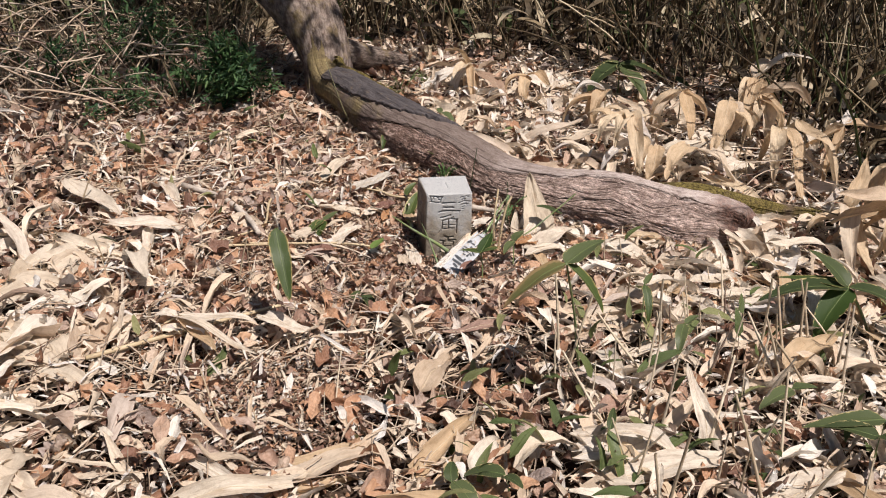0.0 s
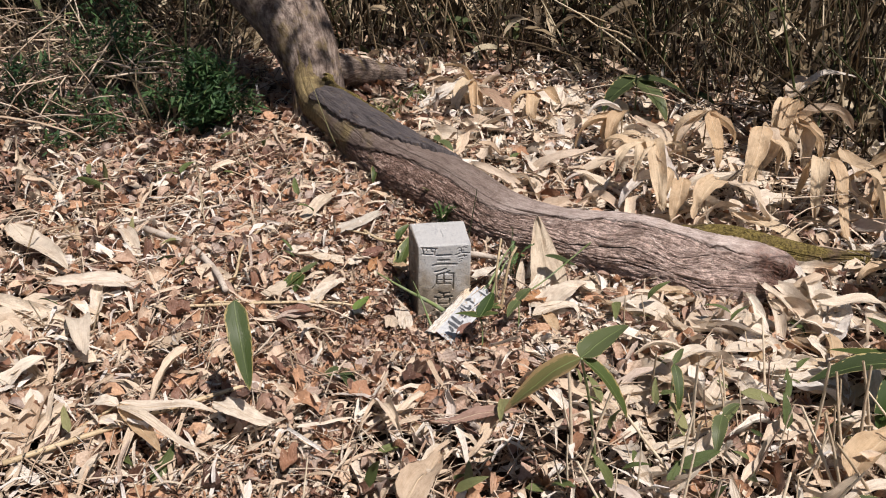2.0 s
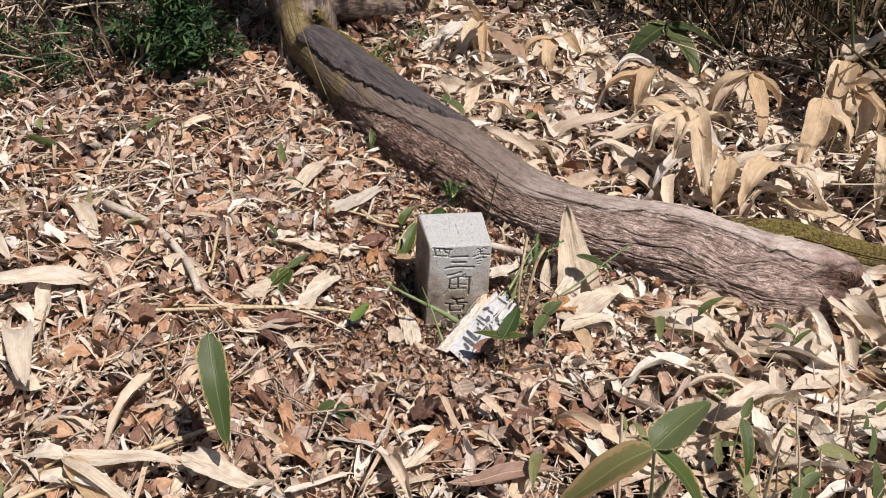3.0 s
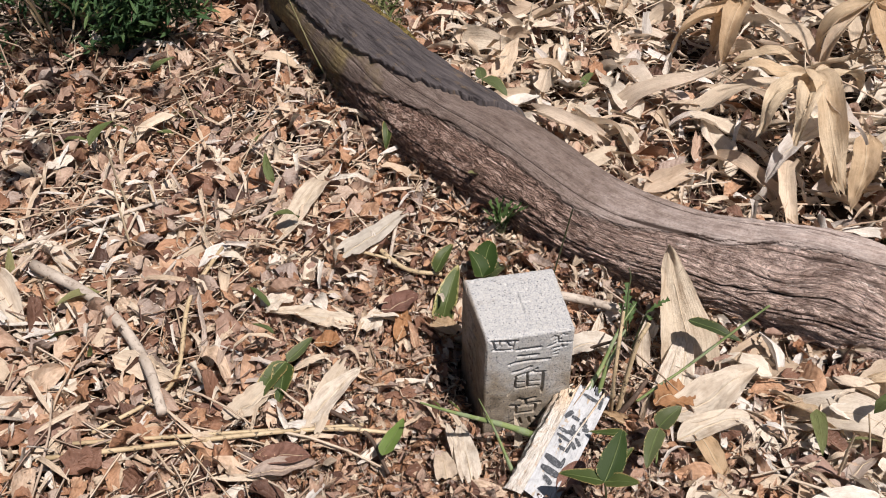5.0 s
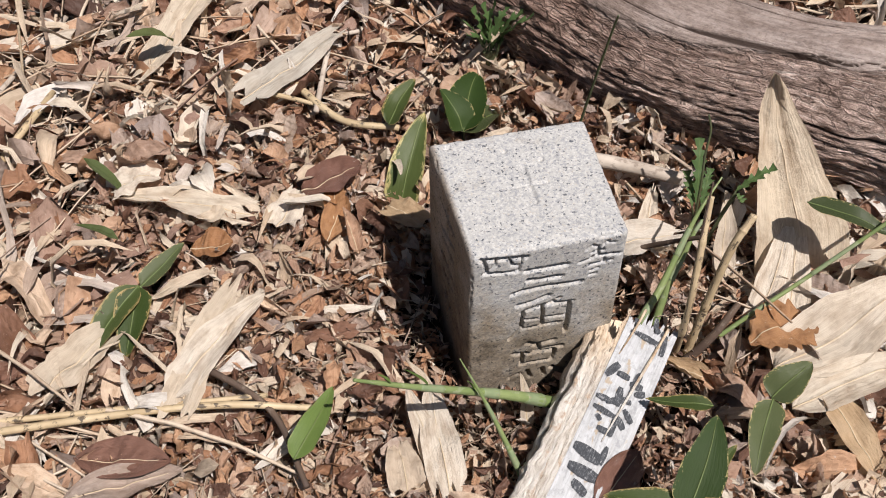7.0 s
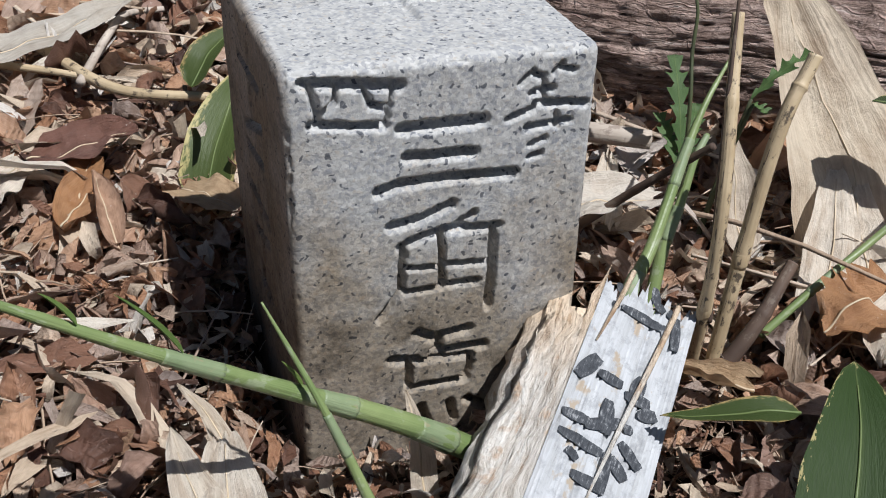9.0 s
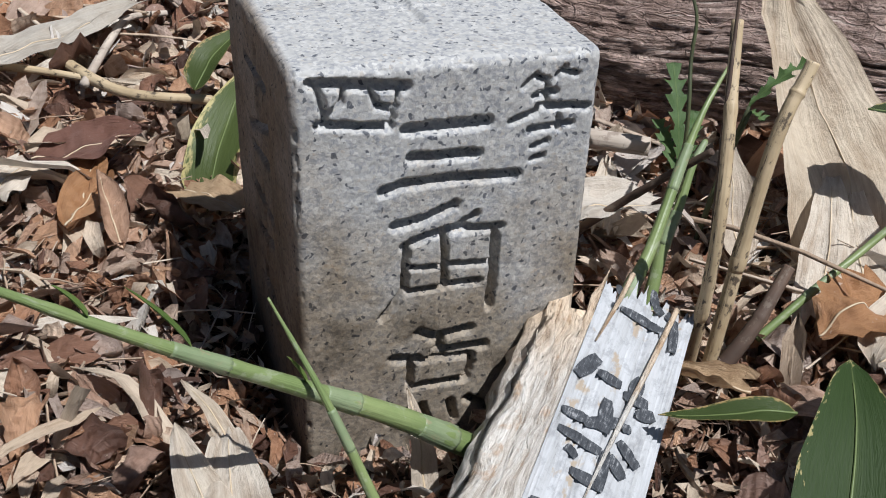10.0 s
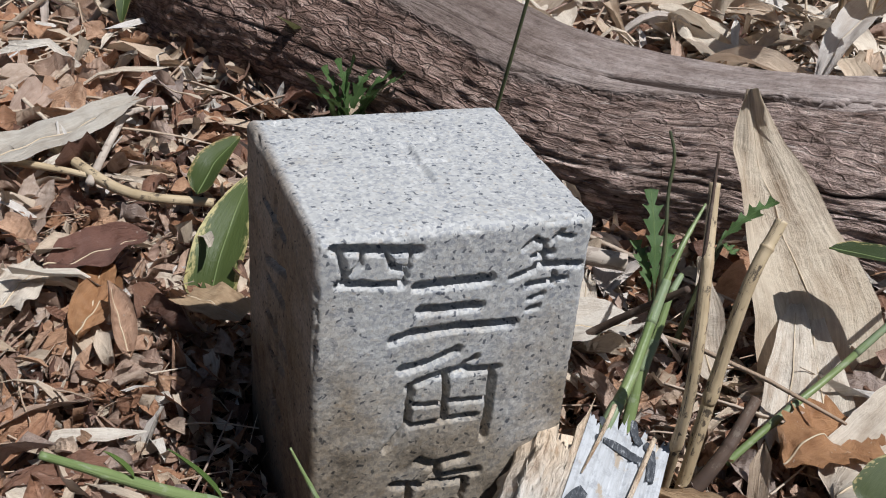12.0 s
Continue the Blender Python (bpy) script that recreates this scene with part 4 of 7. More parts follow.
part("charred_bark", log_patch(0.34, 1.13, [(0.34, 0.56), (0.43, 0.60), (0.55, 0.74), (0.655, 0.76), (0.81, 0.98), (0.9, 1.1), (1.01, 1.33), (1.08, 1.62), (1.13, 2.3)], 2.62, 0.008, 70, 0.05), M_CHAR, log, "blackish charred bark along the top")
part("moss", log_patch(0.18, 0.80, [(0.18, 1.95), (0.55, 2.1), (0.8, 2.5)], 3.05, 0.015, 80, 0.16), M_MOSS, log, "olive moss strip")
tagged(log, "weathered grey fallen log, cracked lengthwise, charred and mossy at one end", "log")

root = base("mossy_root", 0.8, 0.02, float(ground_z(0.8, 0.02)))
rv, rf, ra, _ = log_mesh([(0.58, 0.070, 0.078, 0.036), (0.69, 0.050, 0.080, 0.037), (0.80, 0.034, 0.054, 0.036), (0.92, 0.026, 0.026, 0.032), (1.05, 0.055, 0.0, 0.026), (1.19, 0.10, -0.02, 0.012)], 200, 90, 0.012, 90)
part("wood", Shape().add(rv - np.array([0.8, 0.02, float(ground_z(0.8, 0.02))]), rf, ra), M_MOSS, root)
tagged(root, "olive moss-covered root running out past the log's broken end", "root")

# ---- leaning tree at the log's root end ----
TREE = [(-0.195, 1.25, 0.0, 0.092), (-0.208, 1.33, 0.155, 0.094), (-0.295, 1.47, 0.345, 0.125), (-0.52, 1.75, 0.56, 0.145), (-0.92, 2.13, 0.92, 0.150), (-1.5, 2.65, 1.5, 0.135), (-2.2, 3.3, 2.4, 0.12), (-2.8, 3.9, 3.5, 0.09)]
tree = base("leaning_tree", -0.2, 1.35, float(ground_z(-0.2, 1.35)))
tv, tf, ta, _ = log_mesh(TREE, 420, 72, 0.012, 120)
tinv = np.array([-0.2, 1.35, float(ground_z(-0.2, 1.35))])
part("trunk", Shape().add(tv - tinv, tf, ta), M_BARK, tree)
rv, rf, ra, _ = log_mesh([(-0.20, 1.42, 0.15, 0.070), (0.0, 1.58, 0.08, 0.045), (0.18, 1.74, 0.02, 0.030), (0.45, 1.97, -0.02, 0.015)], 120, 40, 0.006, 130)
part("root", Shape().add(rv - tinv, rf, ra), M_BARK, tree)


def crown():
    """Limbs and leaves high over the tree's foot; their shade falls on the undergrowth."""
    r = np.random.RandomState(77)
    top = np.array([-2.2, 3.3, 2.4])
    lean = np.array([SUN_TO.x / SUN_TO.z, SUN_TO.y / SUN_TO.z, 1.0])
    kinds = [leaf(0.085, 0.045, "broad", 4, 2, r.uniform(-0.3, 0.3), r.uniform(-0.8, 0.2), 0.4, 0.3, 0.1, 0.0, k) for k in range(8)]
    leaves = Shape()
    for sx, sy, h in [(-0.30, 1.62, 2.9), (-0.75, 1.35, 3.1), (-1.6, 1.3, 3.2), (-1.0, 2.5, 2.7)]:
        end = np.array([sx, sy, 0.15]) + lean * h
        mid = (top + end) / 2 + np.array([0, 0, 0.35])
        part("limb", tube_shape([top - tinv, mid - tinv, end - tinv], [0.05, 0.03, 0.012], 7, 14), M_BARK, tree)
        m = 190
        p = end + r.normal(0, 1, (m, 3)) * np.array([0.30, 0.30, 0.14])
        scatter(leaves, kinds, p - tinv, turns(r.normal(0, 0.5, m), r.normal(0, 0.5, m), r.uniform(0, 6.28, m)), r.uniform(0.7, 1.3, m))
    part("foliage", leaves, M_SHRUB, tree)


crown()
tagged(tree, "dark rough-barked tree base leaning away, mossy at its foot", "tree")


def on_ground(x, y, up=0.0):
    return float(ground_z(x, y)) + up


# ---- white stake ----
def white_stake():
    top, low = np.array((0.094, -0.060, 0.051)), np.array((-0.022, -0.194, 0.020))
    d = low - top
    length = np.linalg.norm(d)
    d /= length
    side = np.cross(d, [0, 0, 1.0])
    side /= np.linalg.norm(side)
    if side[0] < 0:
        side = -side
    up = np.cross(side, d)
    up = up if up[2] > 0 else -up
    roll = radians(-30)
    across = side * math.cos(roll) + up * math.sin(roll)
    above = -side * math.sin(roll) + up * math.cos(roll)
    m = Matrix(((*d, 0), (*across, 0), (*above, 0), (0, 0, 0, 1))).transposed()
    m.translation = top
    ob = new("white_stake")
    ob.matrix_world = m
    n, cols, W, T = 150, 60, 0.043, 0.027
    U, V = np.meshgrid(np.linspace(0, 1, n), np.linspace(-0.5, 0.5, cols), indexing="ij")
    # splintered upper end: how far each fibre reaches
    fib = vnoise(V * 26, 0, 0, 31) * 0.010 + vnoise(V * 75, 0, 0, 32) * 0.006
    start = 0.006 + fib * 0.8 - 0.010 * V
    X = start + U * (length - start)
    Z = 0.0005 * fbm(X * 12, V * 40, 0, 3, 33) - 0.0022 * np.clip(1 - np.abs(vnoise(X * 6, V * 24, 3, 34)) * 10, 0, 1)
    p = np.stack([X, V * W, Z], -1)
    i, j = np.meshgrid(np.arange(n - 1), np.arange(cols - 1), indexing="ij")
    f = np.stack([i * cols + j, (i + 1) * cols + j, (i + 1) * cols + j + 1, i * cols + j + 1], -1).reshape(-1, 4)
    part("painted_face", Shape().add(p.reshape(-1, 3), f, np.stack([X, V * W, V], -1).reshape(-1, 3)), M_PAINT, ob, "flaking white paint on split wood")
    # rotten body below the painted face: two sides and the underside
    path = np.linspace(0, 1, 46)
    ring = np.interp(path, [0, 0.30, 0.44, 0.68, 1], [0, 1, 2, 3, 4])
    y = np.interp(ring, [0, 1, 2, 3, 4], [-0.5, -0.86, -0.90, 0.5, 0.5]) * W
    z = np.interp(ring, [0, 1, 2, 3, 4], [0, -0.010, -T, -T, 0.0]) - 0.0006
    U, K = np.meshgrid(np.linspace(0, 1, n), np.arange(46), indexing="ij")
    st = 0.012 + vnoise(K * 0.9, 0, 0, 36) * 0.010 + vnoise(K * 0.35, 5, 0, 37) * 0.012 + 0.03 * np.clip(1 - K / 16, 0, 1) * np.clip(K / 5, 0, 1)
    X = st + U * (length + 0.006 - st)
    jag = (0.0026 * fbm(X * 26, K * 0.45, 0, 4, 38) + 0.0014 * vnoise(X * 160, K * 0.5, 0, 39) + 0.0022 * np.sign(vnoise(X * 14, K * 0.55, 0, 40)) * np.abs(vnoise(X * 14, K * 0.55, 0, 40)) ** 0.4) * np.sin(np.pi * K / 45) ** 0.5
    p = np.stack([X, y[K] + jag, z[K] + jag], -1)
    i, j = np.meshgrid(np.arange(n - 1), np.arange(45), indexing="ij")
    f = np.stack([i * 46 + j, i * 46 + j + 1, (i + 1) * 46 + j + 1, (i + 1) * 46 + j], -1).reshape(-1, 4)
    part("rotten_side", Shape().add(p.reshape(-1, 3), f, np.stack([X, K * 0.002, K * 0.0], -1).reshape(-1, 3)), M_ROT, ob, "bare rotten wood, split and crumbling")
    part("splinter", tube_shape([(0.001, 0.012, 0.001), (0.035, 0.008, 0.0018), (0.075, 0.003, 0.0016), (0.112, -0.001, 0.0006)], [0.0013, 0.0012, 0.0010, 0.0004], 6, 24), M_ROT, ob, "bare tan splinter lifting off the paint")
    part("splinter", tube_shape([(0.0, -0.012, 0.001), (0.02, -0.014, 0.0016), (0.045, -0.017, 0.0008)], [0.0012, 0.0010, 0.0004], 6, 16), M_ROT, ob, "bare tan splinter lifting off the paint")
    # brushed strokes: along, across (millimetres from the end, from the middle), to along, across, width
    ink = [(21, -10, 19, 6, 3.2), (1, 0, 8, 2, 3), (8, 2, 10, 6, 3), (11, 9, 7, 10, 2.2), (22, 9, 17, 9, 2.2), (10, 13, 24, 15, 3), (11, -16, 14, -14, 2.6), (21, -15, 23, -14, 2.4), (64, -19, 53, -14, 4), (58, -11, 57, -2, 3.2), (49, 6, 57, 5, 4), (60, 2, 58, 11, 3.6)]
    ink += [(65, 9, 61, 15, 3.6), (83, -19, 81, -10, 3), (68, -4, 80, -2, 4), (82, -9, 74, 2, 3.4), (72, 6, 75, 7, 2.6), (91, -17, 90, -2, 3), (96, -13, 98, -9, 2.4), (89, 2, 103, 3, 3), (104, -8, 103, 3, 3.2), (89, 4, 94, 10, 3.4), (81, 6, 86, 14, 3.2), (125, -17, 125, 2, 6.4), (140, -15, 138, 6, 6), (149, -8, 152, 3, 4.6), (114, 5, 126, 5, 3)]
    for x0, y0, x1, y1, w in ink:
        a, b = np.array([x0, y0]) / 1000, np.array([x1, y1]) / 1000
        a, b = a - (b - a) * 0.12, b + (b - a) * 0.12
        t = (b - a) / np.linalg.norm(b - a)
        q = np.array([-t[1], t[0]])
        k = np.linspace(0, 1, 9)
        half = w / 1350 * (0.22 + 0.85 * np.sin(np.pi * (0.10 + 0.72 * k)) ** 0.7)
        mid = a + (b - a) * k[:, None]
        rows = np.stack([mid - q * half[:, None], mid, mid + q * half[:, None]], 1)
        vv = np.concatenate([rows, np.zeros((9, 3, 1))], -1)
        vv[..., 2] = 0.0005 * fbm(vv[..., 0] * 12, vv[..., 1] / W * 40, 0, 3, 33) + 0.0008
        i, j = np.meshgrid(np.arange(8), np.arange(2), indexing="ij")
        ff = np.stack([i * 3 + j, (i + 1) * 3 + j, (i + 1) * 3 + j + 1, i * 3 + j + 1], -1).reshape(-1, 4)
        part("brush_bar", Shape().add(vv.reshape(-1, 3), ff), M_INK, ob)
    return tagged(ob, "broken white-painted wooden stake with black brush marks beside the stone", "stake")


white_stake()


# ---- plants ----
def shape_leaf(**k):
    v, f, a = leaf(**k)
    return Shape().add(v, f, a)


def culm(points, r0, r1, nodes=3, sides=10):
    """A jointed stem: slightly swollen at its nodes."""
    rows = spline(np.asarray(points, float), 40)
    u = np.linspace(0, 1, 40)
    r = r0 + (r1 - r0) * u
    for k in range(nodes):
        r = r * (1 + 0.16 * np.exp(-(((u - (k + 0.6) / nodes) / 0.014) ** 2)))
    return tube_shape(rows, r, sides, 80)


def rise(name, tag, group, points, r0, r1, material, nodes=3, category="stem"):
    """A single stem as a thing of its own, its base at its first point."""
    b = np.asarray(points[0], float)
    ob = part(name, culm(np.asarray(points, float) - b, r0, r1, nodes), material)
    ob.matrix_world = pose(*b)
    rows = spline(np.asarray(points, float) - b, 60)
    for k in range(nodes):
        u = (k + 0.6) / nodes
        i = int(u * 59)
        rad = r0 + (r1 - r0) * u
        if material is M_SHOOT and i < 50:
            far = min(59, i + int(24 / nodes))
            part("sheath", tube_shape(rows[i:far], np.linspace(rad * 1.16, rad * 0.98, far - i), 9, 16), M_SHEATH, ob, "pale green sheath wrapped round the stem")
        elif material is M_CULM:
            part("node_ring", tube_shape(rows[max(0, i - 1) : i + 2], np.full(3, rad) * np.array([1.03, 1.17, 1.03])[: len(rows[max(0, i - 1) : i + 2])], 10, 5), M_CULM, ob)
    return tagged(ob, tag, category, group)


def midrib(sh, parent, n, cols, dry=True):
    """The raised rib along the middle of a blade, on its upper side."""
    line = sh.v[0].reshape(n + 1, cols + 1, 3)[:, cols // 2]
    part("midrib", tube_shape(line[: n - 1] + np.array([0, 0, 0.0003]), np.linspace(0.0006, 0.0002, n - 1), 5, n + 4), M_RIB if dry else M_GREEN_RIB, parent)


def sasa(name, foot, joint, leaves, stem_material_, leaf_materials, label, group="", r=0.0022, seed=0):
    """A bamboo-grass plant: a stem from foot to joint and blades round the joint.
    leaves: heading (degrees from +x), length, width, rise at base, rise at tip (degrees), curl, twist."""
    x, y = foot
    z = on_ground(x, y, -0.015)
    ob = base(name, x, y, z)
    j = np.array(joint) - (x, y, z)
    part("stem", culm([(0, 0, 0), (j * 0.5 + np.array([0.004, 0.006, 0])), j], r * 1.15, r * 0.8, 2, 7), stem_material_, ob)
    for n, (head, length, width, p0, p1, curl, twist) in enumerate(leaves):
        sh = shape_leaf(length=length, width=width, n=14, cols=6, pitch0=radians(p0), pitch1=radians(p1), curl=curl, twist=twist, wave=0.26 if "withered" in name else 0.06, ragged=0.14 if "withered" in name else 0.02, crumple=0.16 if "withered" in name else 0.02, seed=seed * 31 + n)
        lf = part("leaf", sh, leaf_materials[n % len(leaf_materials)], ob)
        lf.matrix_local = pose(*j, 0, 0, head)
        midrib(sh, lf, 14, 6, "withered" in name)
    return tagged(ob, label, "bamboo grass", group)


def fan(name, foot, joint, tips, stem_material_, leaf_materials, label, group="", r=0.0022, seed=0):
    """A bamboo-grass plant whose blades run from the joint to given tips.
    tips: the tip's place, the blade's width, how far it bows upwards (degrees), curl, twist."""
    dry = "withered" in name
    ob = base(name, *foot, on_ground(*foot, -0.01))
    j = np.array(joint) - np.array(ob.matrix_world.translation)
    part("stem", culm([(0, 0, 0), (j * 0.5 + np.array([0.004, 0.008, 0.01])), j], r * 1.15, r * 0.8, 2, 7), stem_material_, ob)
    for n, (tip, width, bow, curl, twist) in enumerate(tips):
        d = np.array(tip) - np.array(joint)
        chord, bow = np.linalg.norm(d), radians(bow)
        slope = math.asin(d[2] / chord)
        sh = shape_leaf(length=chord * bow / math.sin(bow), width=width, n=16, cols=6, pitch0=slope + bow, pitch1=slope - bow, curl=curl * (1.5 if dry else 1.0), twist=twist * (3.0 if dry else 1.0), wave=0.42 if dry else 0.05, ragged=0.16 if dry else 0.02, crumple=0.26 if dry else 0.03, seed=seed * 31 + n, cut=(0.0, 0.86) if dry and n % 3 == 1 else None)
        lf = part("leaf", sh, leaf_materials[n % len(leaf_materials)], ob)
        lf.matrix_local = pose(*j, 0, 0, math.degrees(math.atan2(d[1], d[0])))
        midrib(sh, lf, 16, 6, dry)
    return tagged(ob, label, "bamboo grass", group)


G_LIVE, G_DEAD = "green bamboo grass", "withered bamboo grass"
fan("sasa_plant", (0.165, -0.602), (0.076, -0.722, 0.298), [((-0.034, -0.728, 0.223), 0.046, 22, 0.3, 0.2), ((0.160, -0.668, 0.316), 0.042, 14, 0.35, -0.2), ((0.140, -0.755, 0.215), 0.034, 24, 0.4, 0.4)], M_SHOOT, [M_WITHERING, M_GREEN, M_GREEN_EDGED], "green bamboo grass with three broad blades, brown withered margins", G_LIVE, 0.0024, 1)
fan("sasa_plant", (0.83, -0.58), (0.756, -0.555, 0.119), [((0.559, -0.547, 0.092), 0.055, 16, 0.35, 0.2), ((0.674, -0.612, 0.026), 0.060, 30, 0.45, 0.1), ((0.716, -0.450, 0.159), 0.050, 20, 0.4, 0.2), ((0.645, -0.461, 0.101), 0.040, 14, 0.4, 0.2), ((0.86, -0.645, 0.09), 0.05, 20, 0.4, 0.2)], M_SHOOT, [M_GREEN, M_DEEP, M_GREEN, M_GREEN_EDGED], "green bamboo grass with wide dark blades", G_LIVE, 0.003, 2)
fan("sasa_plant", (0.90, 1.22), (0.888, 1.201, 0.139), [((0.744, 1.126, 0.045), 0.085, 26, 0.25, 0.35), ((0.943, 1.046, 0.035), 0.080, 30, 0.25, -0.2), ((1.052, 1.105, 0.090), 0.075, 22, 0.25, -0.35), ((0.812, 1.278, 0.114), 0.040, 20, 0.35, 0.1)], M_SHOOT, [M_GREEN], "green bamboo grass with drooping blades behind the log", G_LIVE, 0.0026, 3)
fan("sasa_seedling", (-0.425, -0.30), (-0.412, -0.372, 0.235), [((-0.401, -0.478, 0.122), 0.040, 12, 0.4, 0.2)], M_SHOOT, [M_GREEN_EDGED], "single hanging green bamboo blade on a thin stem", G_LIVE, 0.0014, 4)
sasa("sasa_seedling", (-0.238, -0.31), (-0.239, -0.318, 0.047), [(190, 0.06, 0.028, -10, -60, 0.4, 0.3), (-60, 0.07, 0.026, 0, -60, 0.4, 0.2)], M_SHOOT, [M_GREEN], "small dark green bamboo-grass sprout", G_LIVE, 0.0014, 5)
sasa("sasa_seedling", (-0.316, 0.056), (-0.298, 0.063, 0.054), [(225, 0.085, 0.028, 0, -40, 0.5, 0.3), (40, 0.05, 0.02, 20, 0, 0.5, 0.1), (250, 0.06, 0.03, -10, -30, 0.4, 0.2)], M_SHOOT, [M_GREEN_EDGED, M_GREEN], "small green bamboo-grass sprout among dead leaves", G_LIVE, 0.0014, 6)

# stems and blades close to the stone
SHOOT = [(0.013, -0.094, 0.008), (-0.029, -0.1, 0.045), (-0.063, -0.104, 0.07), (-0.109, -0.112, 0.105), (-0.149, -0.119, 0.138)]
shoot = rise("bamboo_shoot", "thick green bamboo-grass shoot leaning across the stone's foot", "green shoots", SHOOT, 0.0052, 0.0012, M_SHOOT, 4)
for place, heading, slope, length in ((0.70, 172, 68, 0.030), (0.52, 168, 74, 0.014), (0.86, 176, 66, 0.014)):
    at = spline(np.array(SHOOT), 60)[int(place * 59)] - np.array(SHOOT[0])
    tip = part("sheath_tip", shape_leaf(length=length, width=0.0036, n=10, cols=4, pitch0=radians(slope), pitch1=radians(slope - 22), curl=1.2, seed=int(place * 100)), M_FRESH, shoot, "small pointed green sheath tip")
    tip.matrix_local = pose(at[0], at[1], at[2] + 0.002, 0, 0, heading)
rise("bamboo_shoot", "thin green pointed shoot crossing the thick one", "green shoots", [(-0.032, -0.158, -0.007), (-0.046, -0.13, 0.032), (-0.06, -0.113, 0.072), (-0.074, -0.096, 0.104)], 0.0030, 0.0004, M_SHOOT, 3)
rise("bamboo_shoot", "upright green shoot behind the white stake", "green shoots", [(0.074, -0.064, -0.006), (0.086, -0.051, 0.038), (0.105, -0.036, 0.056), (0.130, -0.013, 0.087), (0.145, -0.001, 0.105), (0.164, 0.012, 0.121)], 0.0044, 0.0007, M_SHOOT, 3)
rise("bamboo_shoot", "second green shoot rising from the same root", "green shoots", [(0.098, -0.05, -0.006), (0.118, -0.026, 0.044), (0.131, -0.015, 0.062), (0.141, -0.006, 0.079), (0.150, 0.000, 0.088)], 0.0036, 0.0012, M_SHOOT, 2)
rise("bamboo_shoot", "slanting green stem over the large pale leaf", "green shoots", [(0.148, -0.068, 0.020), (0.182, -0.062, 0.040), (0.218, -0.056, 0.060), (0.284, -0.050, 0.113), (0.319, -0.050, 0.145)], 0.0020, 0.0015, M_SHOOT, 3)
rise("dry_culm", "broken upright dry bamboo-grass culm, spotted black", "dry culms", [(0.118, -0.062, -0.012), (0.108, -0.075, 0.085), (0.123, -0.040, 0.161)], 0.0029, 0.0024, M_CULM, 2)
rise("dry_culm", "slanting tan bamboo-grass culm cut off at its top", "dry culms", [(0.120, -0.072, -0.012), (0.138, -0.059, 0.107), (0.155, -0.051, 0.145)], 0.0033, 0.0029, M_CULM, 2)
rise("dark_twig", "thin dark stub standing beside the stone", "twigs", [(-0.072, 0.217, 0.003), (-0.071, 0.218, 0.027), (-0.070, 0.226, 0.046)], 0.0018, 0.0014, M_DARKTWIG, 1, "twig")
rise("dark_twig", "thin dark twig slanting behind the stone", "twigs", [(0.062, 0.04, -0.006), (0.106, 0.020, 0.039), (0.123, 0.000, 0.067), (0.138, -0.022, 0.094)], 0.0026, 0.0018, M_DARKTWIG, 1, "twig")
rise("dark_twig", "forked dark stub at the culms' foot", "twigs", [(0.117, -0.075, 0.001), (0.14, -0.072, 0.03), (0.161, -0.062, 0.053)], 0.0042, 0.0028, M_DARKTWIG, 1, "twig")
rise("thin_stem", "thin curved green-brown stem rising before the log", "green shoots", [(0.170, 0.034, -0.005), (0.168, 0.042, 0.077), (0.171, 0.053, 0.106), (0.174, 0.059, 0.126), (0.172, 0.065, 0.139)], 0.0012, 0.0008, M_DARKSTEM, 1)
rise("thin_stem", "thin dark green stem rising behind the stone", "green shoots", [(0.079, 0.13, 0.008), (0.088, 0.127, 0.088), (0.093, 0.123, 0.134), (0.099, 0.113, 0.2), (0.099, 0.107, 0.217)], 0.0013, 0.0009, M_DARKSTEM, 1)

rise("thin_stem", "thin pale straw standing against the log's flank", "dry culms", [(-0.045, 0.560, 0.030), (-0.030, 0.570, 0.089), (-0.023, 0.580, 0.147)], 0.0011, 0.0007, M_CULM, 1)
rise("thin_stem", "long thin green-brown stem curving up beside the log", "green shoots", [(-0.135, 0.830, 0.002), (-0.181, 0.840, 0.097), (-0.233, 0.860, 0.251)], 0.0016, 0.0008, M_WITHERED_STEM, 1)
rise("dark_twig", "thin dark sheath standing against the broken culm", "twigs", [(0.113, -0.074, 0.040), (0.112, -0.062, 0.110), (0.121, -0.040, 0.176)], 0.0016, 0.0006, M_DARKTWIG, 1, "twig")


def blade(name, label, at, heading, length, width, p0, p1, curl, twist, material, category="leaf", group="", wave=0.1, ragged=0.05, seed=0, kind="bamboo", roll=0.0, n=18, cut=None):
    sh = shape_leaf(length=length, width=width, n=n, cols=8, crumple=0.16 if "dry" in name or "oak" in name else 0.03, pitch0=radians(p0), pitch1=radians(p1), curl=curl, twist=twist, wave=wave, ragged=ragged, seed=seed, kind=kind, cut=cut)
    ob = part(name, sh, material)
    if kind in ("bamboo", "oak", "oval"):
        midrib(sh, ob, n, 8, name != "bamboo_leaf")
    x, y = at[:2]
    z = at[2] if len(at) > 2 else on_ground(x, y, 0.034)
    ob.matrix_world = pose(x, y, z, 0, 0, heading) @ pose(0, 0, 0, roll, 0, 0)
    return tagged(ob, label, category, group)


G_PALE = "large dry bamboo-grass leaves"
